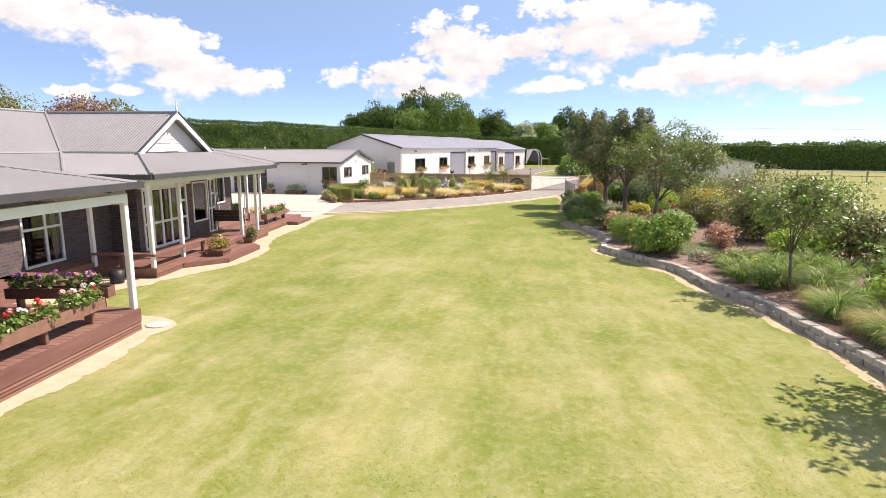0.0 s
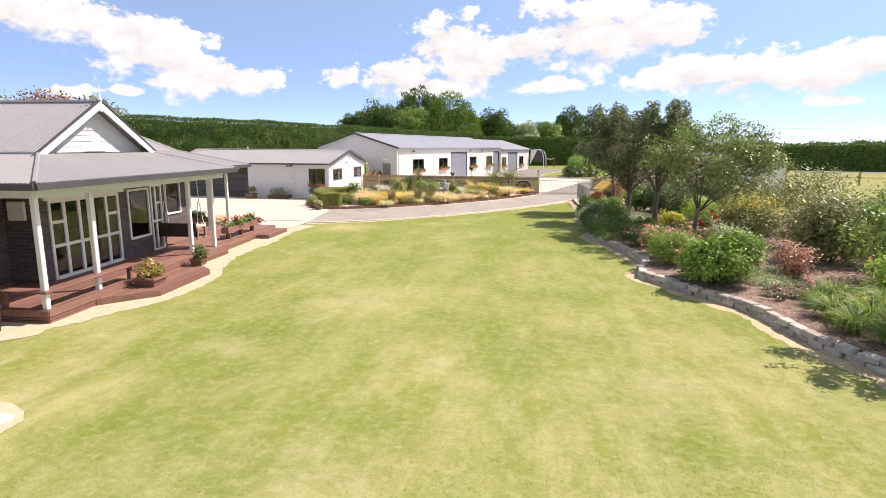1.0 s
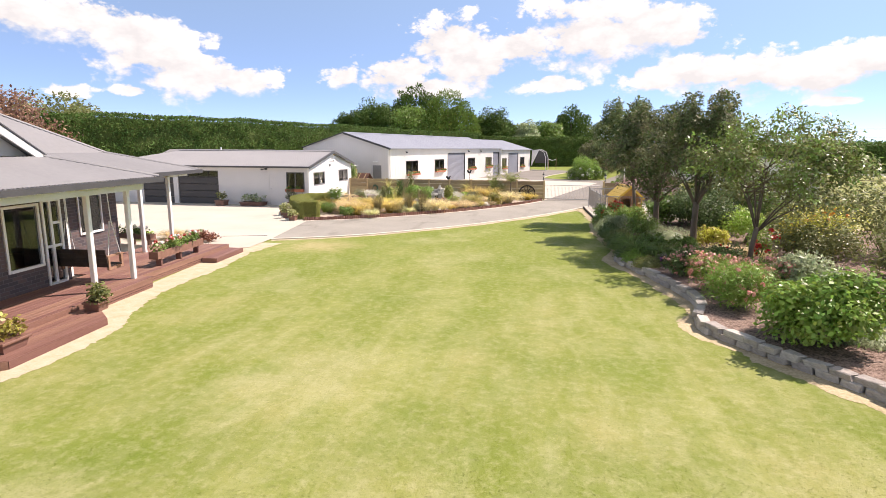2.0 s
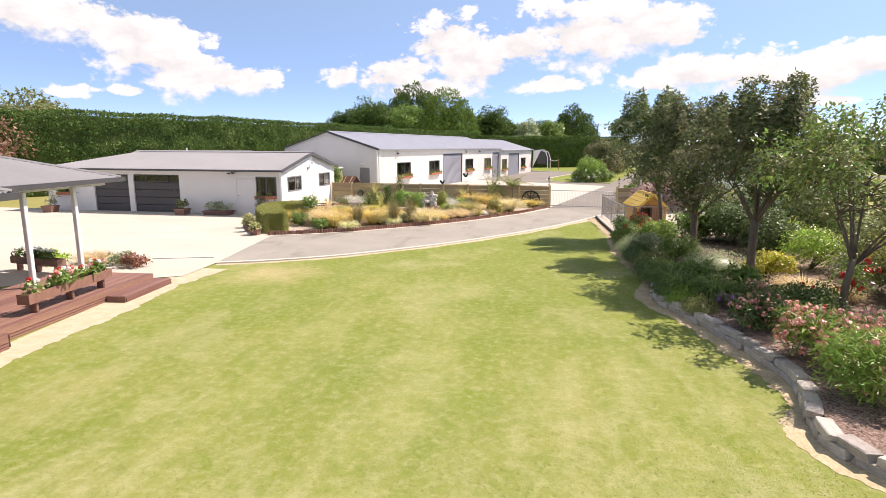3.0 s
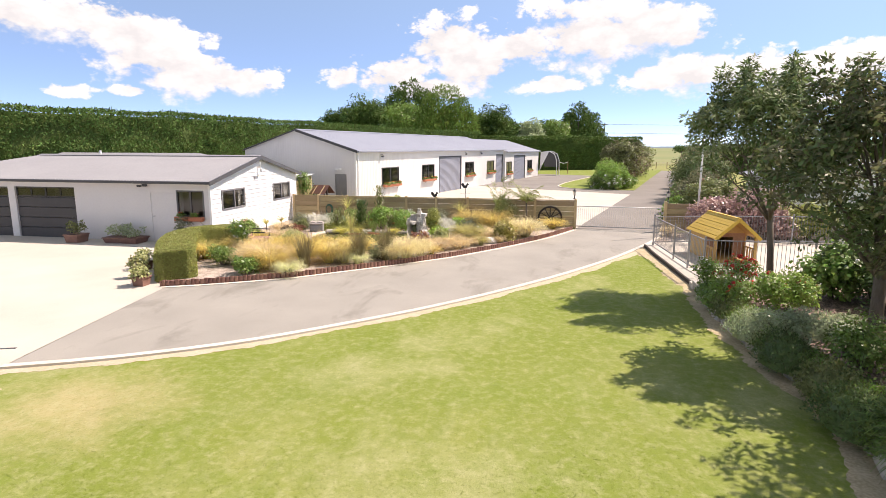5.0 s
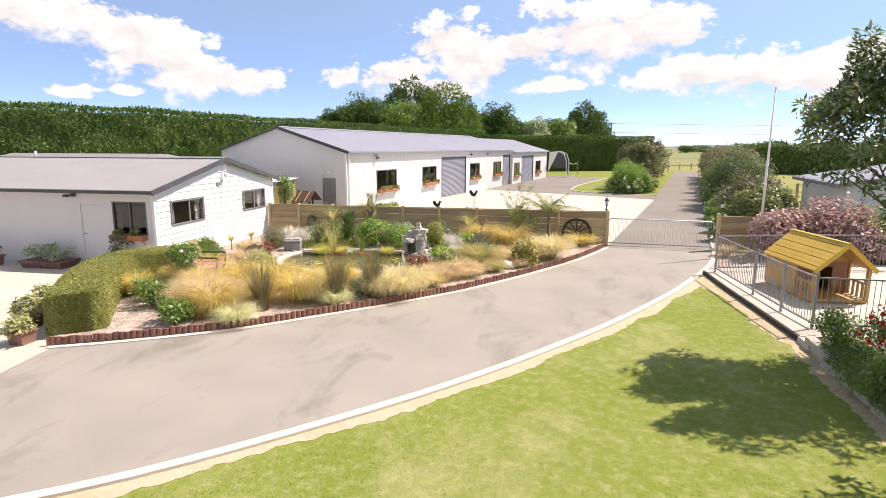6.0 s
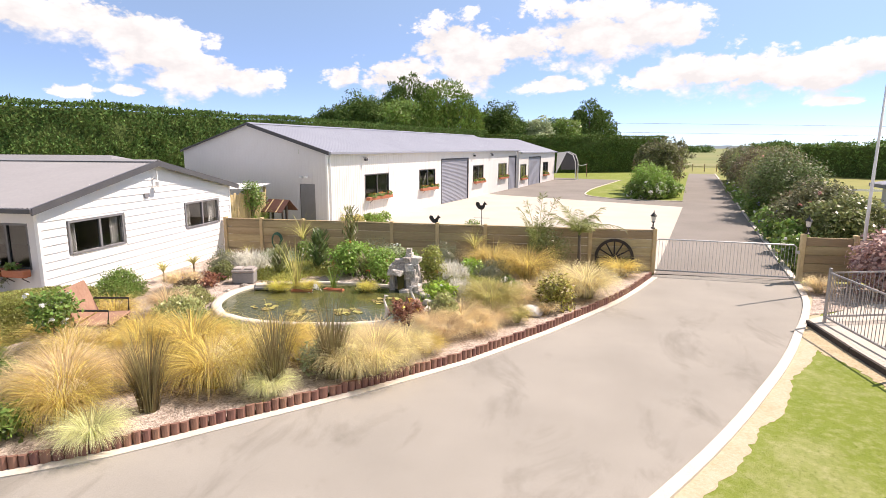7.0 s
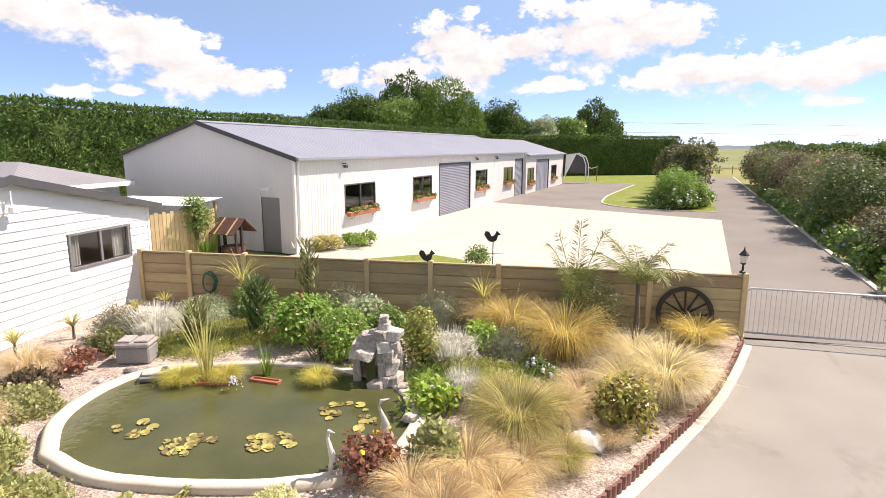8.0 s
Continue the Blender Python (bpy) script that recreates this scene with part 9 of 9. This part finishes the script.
# ---- bench in the garden ----
bench = thing("garden_bench", "rusty brown slatted garden chair among the grasses", "bench", pose(-12.3, 38.65, 0.08, 0, 0, 108) @ Matrix.Diagonal((1.1, 1.15, 1.12, 1)))
part("seat", Geo().box(-0.4, -0.25, 0.36, 0.4, 0.25, 0.4, 0.01), M["rust"], bench)
part("backrest", Geo().solid([(-0.4, 0.24, 0.42), (0.4, 0.24, 0.42), (0.4, 0.42, 0.95), (-0.4, 0.42, 0.95)], (0, 0.03, 0)), M["rust"], bench)
for x, y in ((-0.36, -0.2), (0.36, -0.2), (-0.36, 0.22), (0.36, 0.22)):
    part("leg", Geo().box(x - 0.03, y - 0.03, 0, x + 0.03, y + 0.03, 0.36), M["rust"], bench)
for x in (-0.4, 0.4):
    part("armrest", Geo().tube([(x, -0.22, 0.4), (x, -0.24, 0.62), (x, 0.3, 0.64)], 0.018, 6), M["iron"], bench)

# ---- kennel and dog run ----
slabp = [(1.2, 42.55), (1.24, 40.8), (1.34, 38.8), (1.44, 36.62), (9.2, 36.5), (9.2, 44.0), (3.2, 44.2)]
structure("slab", Geo().prism(slabp, -0.03, 0.1), M["concrete"], "pale concrete slab of the dog run", "paving")
sedge = thing("slab_edging", "dark weathered timber edging round the concrete slab", "edging", pose(0, 0, 0))
for a_, b_ in zip([(1.17, 42.5), (1.2, 40.8), (1.3, 38.8)], [(1.2, 40.83), (1.3, 38.83), (1.4, 36.6)]):
    part("sleeper", Geo().bar((*a_, 0.045), (*b_, 0.045), 0.06, 0.12), M["wheelwood_shade"], sedge)
kennel = thing("dog_kennel", "timber dog kennel with yellow slatted roof", "kennel", pose(2.5, 40.55, 0.1, 0, 0, 8))
part("wall", Geo().wall("y", 0, 0.04, -0.62, 0.75, 0.1, 0.82).wall("y", 1.26, 0.04, -0.62, 0.75, 0.1, 0.82).wall("x", 0.71, 0.04, 0, 1.3, 0.1, 0.82).solid([(0, 0.71, 0.82), (1.3, 0.71, 0.82), (0.65, 0.71, 1.38)], (0, 0.04, 0)).solid([(0, -0.62, 0.86), (1.3, -0.62, 0.86), (0.65, -0.62, 1.38)], (0, 0.04, 0)), M["kennel_wood"], kennel)
part("front_wall", Geo().wall("x", -0.58, 0.04, 0.04, 1.26, 0.1, 0.86, [(0.4, 0.9, 0.1, 0.72)]), M["rust"], kennel)
part("floor", Geo().box(0, -1.35, 0.02, 1.3, 0.75, 0.1, 0.01), M["kennel_wood"], kennel)
for s in (-1, 1):
    e, r_ = (-0.05, 0.65) if s < 0 else (1.35, 0.65)
    n_ = 8
    for i in range(n_):
        p, q = i / n_, (i + 1) / n_ - 0.012
        up = Vector((s * 0.62, 0, 0.7)).normalized() * 0.022
        lo, hi = [Vector((e + (r_ - e) * k, 0, 0.79 + 0.62 * k)) for k in (p, q)]
        part("roof_slat", Geo().solid([(lo.x, -1.42, lo.z), (hi.x, -1.42, hi.z), (hi.x, 0.84, hi.z), (lo.x, 0.84, lo.z)], tuple(up + Vector((0, 0, 0.006 * (i % 2))))), M["kennel_roof"], kennel)
    part("roof_lining", Geo().solid([(e, -1.41, 0.775), (r_, -1.41, 1.395), (r_, 0.83, 1.395), (e, 0.83, 0.775)], (0, 0, 0.008)), M["kennel_wood"], kennel)
    part("bargeboard", Geo().bar((e, -1.44, 0.77), (r_, -1.44, 1.39), 0.03, 0.1), M["kennel_roof"], kennel)
part("ridge_cap", Geo().bar((0.65, -1.44, 1.43), (0.65, 0.86, 1.43), 0.09, 0.025), M["kennel_roof"], kennel)
for x in (0.04, 1.26):
    part("porch_post", Geo().box(x - 0.04, -1.34, 0.1, x + 0.04, -1.26, 0.86, 0.006), M["kennel_wood"], kennel)
    part("porch_rail", Geo().bar((x, -1.28, 0.45), (x, -0.6, 0.45), 0.04, 0.05), M["kennel_wood"], kennel)
    for k in range(4):
        part("baluster", Geo().box(x - 0.015, -1.18 + 0.16 * k, 0.1, x + 0.015, -1.12 + 0.16 * k, 0.43), M["kennel_wood"], kennel)


def pool_fence(p, q, z=0.1, h=1.1):
    p, q = Vector((*p, 0)), Vector((*q, 0))
    d = q - p
    ob = thing("dog_run_fence", "grey tubular steel fence panel of the dog run", "fence", pose(p.x, p.y, z, 0, 0, math.degrees(math.atan2(d.y, d.x))), "dog run panels")
    L_ = d.length
    part("rail", Geo().bar((0, 0, h - 0.05), (L_, 0, h - 0.05), 0.022, 0.03), M["galv"], ob)
    part("rail", Geo().bar((0, 0, 0.12), (L_, 0, 0.12), 0.03, 0.04), M["galv"], ob)
    for x in (0.0, L_):
        part("post", Geo().box(x - 0.024, -0.024, 0, x + 0.024, 0.024, h + 0.05, 0.006), M["galv"], ob)
    n_ = max(2, int(L_ / 0.1))
    for i in range(1, n_):
        part("bar", Geo().tube([(i * L_ / n_, 0, 0.1), (i * L_ / n_, 0, h - 0.05)], 0.0065, 4), M["galv"], ob)


for p, q in (((1.45, 42.4), (1.62, 39.8)), ((1.62, 39.8), (1.72, 38.35)), ((1.72, 38.35), (1.85, 37.15)), ((1.45, 42.42), (4.0, 43.2)), ((4.0, 43.2), (6.6, 43.6)), ((6.6, 43.6), (9.0, 43.8)), ((1.85, 37.15), (4.6, 37.05)), ((4.6, 37.05), (7.0, 36.95)), ((9.0, 43.8), (9.0, 40.5))):
    pool_fence(p, q)
flag = thing("flagpole", "tall slim white flagpole", "flagpole", pose(3.85, 46.1, 0.0))
part("pole", Geo().tube([(0, 0, 0), (0, 0, 3.0), (0.02, 0, 5.6)], [0.045, 0.038, 0.022], 8), M["white"], flag, smooth=True)
part("truck", Geo().tube([(0.02, 0, 5.58), (0.02, 0, 5.66)], [0.04, 0.02], 8), M["white"], flag)
for k, (x, y, w, h) in enumerate(((4.2, 45.3, 2.0, 1.55), (5.6, 45.2, 2.2, 1.75), (6.6, 44.9, 1.0, 1.0))):
    bush("maple", "spreading dusky pink japanese maple", x, y, 0.0, w, h, "plum", 600 + k, 2000, 0.11, 0.7, clump=0.24)
for k, (x, y, w, h) in enumerate(((6.2, 47.2, 1.7, 1.45), (7.2, 46.4, 1.8, 1.5), (7.9, 45.5, 1.7, 1.35), (9.9, 45.2, 1.8, 1.3), (7.0, 45.2, 1.5, 1.2))):
    bush("shrub", "loose yellow-green shrub along the run fence", x, y, 0.0, w, h, "olive" if k % 2 else "hedge", 640 + k, 1700, 0.1, 0.6, clump=0.24)
bush("shrub", "pale green shrub beside the maple", 8.9, 46.0, 0.0, 2.2, 1.4, "sage", 610, 1500, 0.09)
bush("shrub", "pale green shrub beside the maple", 10.8, 45.4, 0.0, 2.2, 1.5, "lime", 611, 1500, 0.09)
tussock(2.6, 45.4, 0.9, 0.6, "tan", 95, z=0.0)
structure("gate_bed", sheet(Geo(), [(1.5, 43.2), (3.2, 44.25), (9.2, 44.1), (9.2, 46.6), (2.75, 46.6), (2.2, 44.7)], 0.016), M["mulch"], "mulched bed beside the gate", "garden bed")

# ---- avenue beyond the gate ----
for k in range(15):
    y = 1.5 + k * 3.6
    rnd = random.Random(k)
    x, yy = swp(19.35 + rnd.uniform(-0.3, 0.3), y + rnd.uniform(-0.5, 0.5))
    hgt = (1.9 if k < 3 else 3.2) + rnd.uniform(-0.3, 0.45)
    bush("camellia", "tall rounded evergreen shrub lining the drive", x, yy, 0, 2.5 if k < 3 else 3.4, hgt, ("olive", "bronze", "purple", "glossy", "bronze")[k % 5], 700 + k, 4500 if k < 8 else 2000, 0.115 if k < 8 else 0.19, 0.55, petals="pink" if k % 4 == 1 else "", heads=12, head_r=0.07, petal=0.07, clump=0.2)
for k in range(14):
    y = -0.6 + k * 2.6
    x, yy = swp(18.0, y)
    bush("hydrangea", "low hydrangea with pale blooms beside the drive", x, yy, 0, 1.1, 0.8 + 0.15 * (k % 2), "mid", 740 + k, 650, 0.13, 0.7, petals=("white", "blue")[k % 2], heads=8, head_r=0.1, petal=0.07)
bush("weeping_shrub", "weeping green shrub on the grass island", 3.3, 73.4, 0.03, 3.0, 2.3, "fresh", 760, 6500, 0.15, 0.22, clump=0.2)
tree("rounded olive-bronze tree on the grass island", 4.75, 77.4, 0.03, 4.3, 1.9, 0.1, "olive", 761, 9000, 0.2, 0.3, 0.25, tone2="bronze", limbs=7)
for k, (a, b) in enumerate(((10.9, 21.9), (11.7, 21.7), (12.5, 22.1), (13.2, 23.2), (13.5, 24.6))):
    x, y = swp(a, b)
    bush("hydrangea", "hydrangea with large white blooms", x, y, 0.03, 1.2, 0.95, "mid", 762 + k, 500, 0.13, 0.7, petals="white" if k < 4 else "blue", heads=12, head_r=0.16, petal=0.1)
for k in range(6):
    x, y = swp(12.0 + 0.2 * (k % 2), 31 + k * 4.2)
    bush("camellia", "tall rounded evergreen shrub lining the drive", x, y, 0.03, 3.0, 3.4 + 0.3 * (k % 2), "olive" if k % 2 else "purple", 780 + k, 2200, 0.22, 0.55, clump=0.2)

# ---- yard beyond the shed ----
net = thing("goal_net", "arched white-framed net shelter at the shed's end", "net frame", SHED @ pose(0.9, 44.3, 0))
for y in (0.0, 1.6):
    part("hoop", Geo().tube([(-0.5, y, 3.0), (0.6, y, 3.15), (1.3, y, 2.8), (1.6, y, 2.0), (1.65, y, 0.0)], 0.05, 6), M["white"], net)
part("sheet", Geo().add([(-0.5, 0, 3.0), (0.6, 0, 3.15), (-0.6, 0.0, 0.6)], [(0, 1, 2)]), M["white"], net)
# solid charcoal panel stands for the mesh and the shadow within the shelter
part("netting", Geo().solid([(-0.4, 1.62, 3.0), (0.6, 1.62, 3.12), (1.28, 1.62, 2.78), (1.58, 1.62, 2.0), (1.62, 1.62, 1.1), (-0.4, 1.62, 1.1)], (0, 0.01, 0)), M["trim_dark"], net, "dark panel for the netting and the shadow inside")
part("base", Geo().bar((-0.5, 0, 0.03), (1.65, 0, 0.03), 0.06, 0.06).bar((1.65, 0, 0.03), (1.65, 1.6, 0.03), 0.06, 0.06), M["galv"], net)
goal = thing("goal", "small timber goal frame on the grass", "goal frame", pose(-0.1, 102.8, 0))
for x in (-0.62, 0.62):
    part("post", Geo().tube([(x, 0, 0), (x, 0, 1.75)], 0.05, 6), M["rust"], goal)
part("crossbar", Geo().tube([(-0.62, 0, 1.6), (0, 0, 1.42), (0.62, 0, 1.6)], 0.05, 6), M["white"], goal)
structure("back_grass", sheet(Geo(), [swp(-0.5, 48), swp(14, 44.5), swp(14.1, 72), swp(-6, 62)], 0.012), M["lawn"], "dry mown grass before the far hedge", "lawn")

# ---- paddock ----
pf = thing("paddock_fence", "white-topped post and rail paddock fence", "fence", pose(0, 0, 0))
line = [(14 + i * 3.2, 69 - i * 0.42) for i in range(22)]
for i, (x, y) in enumerate(line):
    part("post", Geo().box(x - 0.07, y - 0.07, -0.05, x + 0.07, y + 0.07, 1.2), M["fence"], pf)
    if i:
        x0, y0_ = line[i - 1]
        part("rail", Geo().bar((x0, y0_, 1.12), (x, y, 1.12), 0.05, 0.13), M["white"], pf)
        part("rail", Geo().bar((x0, y0_, 0.6), (x, y, 0.6), 0.04, 0.06), M["fence"], pf)
ef = thing("farm_fence", "post and wire farm fence across the drive's end", "fence", pose(0, 0, 0))
for i in range(26):
    x = 4 + i * 1.8
    part("post", Geo().box(x - 0.06, 126 - 0.06, -0.05, x + 0.06, 126.06, 1.15), M["fence"], ef)
part("wire", Geo().bar((4, 126, 1.0), (49, 126, 1.0), 0.03, 0.02).bar((4, 126, 0.6), (49, 126, 0.6), 0.03, 0.02), M["galv"], ef)
sh2 = thing("shed", "small cream shed with pale blue roof in the paddock", "shed", pose(7.4, 48.3, 0, 0, 0, -8))
part("wall", Geo().wall("x", 0, 0.1, 0, 8.4, 0, 2.4).wall("y", 0, 0.1, 0.1, 5.6, 0, 2.4).wall("x", 5.6, 0.1, 0, 8.4, 0, 2.4).wall("y", 8.3, 0.1, 0.1, 5.6, 0, 2.4).solid([(0, 0.02, 2.4), (8.4, 0.02, 2.4), (4.2, 0.02, 3.1)], (0, 0.08, 0)), M["cream"], sh2)
part("roof", Geo().ribbed([(-0.3, -0.2, 2.38), (-0.3, 5.9, 2.38), (4.2, 5.9, 3.13), (4.2, -0.2, 3.13)], (1, 0, 0.167), 0.2, 0.015).ribbed([(8.7, -0.2, 2.38), (8.7, 5.9, 2.38), (4.2, 5.9, 3.13), (4.2, -0.2, 3.13)], (-1, 0, 0.167), 0.2, 0.015), M["roof_blue"], sh2)
part("gutter", Geo().box(-0.4, -0.2, 2.24, -0.28, 5.9, 2.37), M["greyframe"], sh2)
part("bargeboard", Geo().bar((-0.3, -0.2, 2.34), (4.2, -0.2, 3.09), 0.04, 0.12).bar((8.7, -0.2, 2.34), (4.2, -0.2, 3.09), 0.04, 0.12), M["greyframe"], sh2)

# ---- stone edging: two courses of blocks ----
stones = thing("stone_edging", "two courses of rough grey stone blocks round the bed", "stone wall", pose(0, 0, 0))
SM = []
for k in range(6):
    rng = np.random.default_rng(k)
    bm = bmesh.new()
    bmesh.ops.create_cube(bm, size=1.0)
    bmesh.ops.bevel(bm, geom=bm.edges[:], offset=0.09, segments=1, affect="EDGES")
    for v in bm.verts:
        v.co += Vector(rng.normal(size=3) * 0.035)
    me_ = bpy.data.meshes.new("block")
    bm.to_mesh(me_)
    bm.free()
    me_.materials.append(M["stone"])
    SM.append(me_)
run = spline([(p.x, p.y) for p in STONELINE], 0.33)
rnd = random.Random(9)
for course in range(2):
    for i in range(len(run) - 1):
        if run[i].y < 1.5:
            continue
        if run[i].y > 36.6:
            continue
        a, b = run[i], run[i + 1]
        t = b - a
        c = a.lerp(b, 0.5 if course == 0 else 0.98)
        nrm = Vector((t.y, -t.x, 0)).normalized()
        c = c - nrm * (0.10 + 0.01 * course + rnd.uniform(-0.025, 0.025))
        part("stone", SM[rnd.randrange(6)], None, stones, at=pose(c.x, c.y, 0.055 + 0.112 * course + rnd.uniform(-0.008, 0.008), rnd.uniform(-3, 3), rnd.uniform(-3, 3), math.degrees(math.atan2(t.y, t.x)) + rnd.uniform(-4, 4)) @ Matrix.Diagonal((t.length * rnd.uniform(0.82, 1.02), 0.2 * rnd.uniform(0.85, 1.1), 0.118 * rnd.uniform(0.85, 1.12), 1)))


# ---- short grass standing on the lawn ----
def inside(px_, py_, poly):
    hit = np.zeros(len(px_), bool)
    for (x0, y0), (x1, y1) in zip(poly, poly[1:] + poly[:1]):
        if y0 != y1:
            hit ^= ((y0 > py_) != (y1 > py_)) & (px_ < (x1 - x0) * (py_ - y0) / (y1 - y0) + x0)
    return hit


def lawn_grass(n, seed):
    """Short leaning blades in tufts, thicker where the grass is lush."""
    rng = np.random.default_rng(seed)
    edge = [(p.x, p.y) for p in offset(KERB, 0.5)[:-6]]
    stone = [(p.x, p.y) for p in offset(STONELINE, 0.36)]
    deck_side = [hpt(2.85, -12), hpt(3.1, -4), hpt(2.2, -3.0), hpt(0.2, -1.3), hpt(1.5, 1.5), hpt(1.5, 4.6), hpt(1.0, 6), hpt(0.82, 9), hpt(0.78, 13), hpt(0.85, 14.5)]
    poly = deck_side + edge + [q for q in stone if 1.5 < q[1] < 40.5]
    x, y = rng.uniform(-9, 6, n * 2), rng.uniform(1.5, 42, n * 2)
    ok = inside(x, y, poly)
    x, y = x[ok], y[ok]
    k = len(x)
    a = rng.random(k) * 6.283
    lean = 1.2 + 0.33 * rng.random(k)
    d = np.stack([np.cos(a) * np.sin(lean), np.sin(a) * np.sin(lean), np.cos(lean)], 1)
    nrm = np.stack([-np.cos(a) * np.cos(lean), -np.sin(a) * np.cos(lean), np.sin(lean)], 1)
    s = 0.02 + 0.022 * rng.random(k)
    v, f = leaf_quads(np.stack([x, y, np.full(k, -0.003)], 1), d, nrm, s, 0.007 + 0.006 * rng.random(k))
    return tagged(part("lawn_grass", quick_mesh("lawn_grass", v, f, M["blades"]), None), "short mown grass blades, green and straw", "grass", kind="stuff")


lawn_grass(230000, 8)
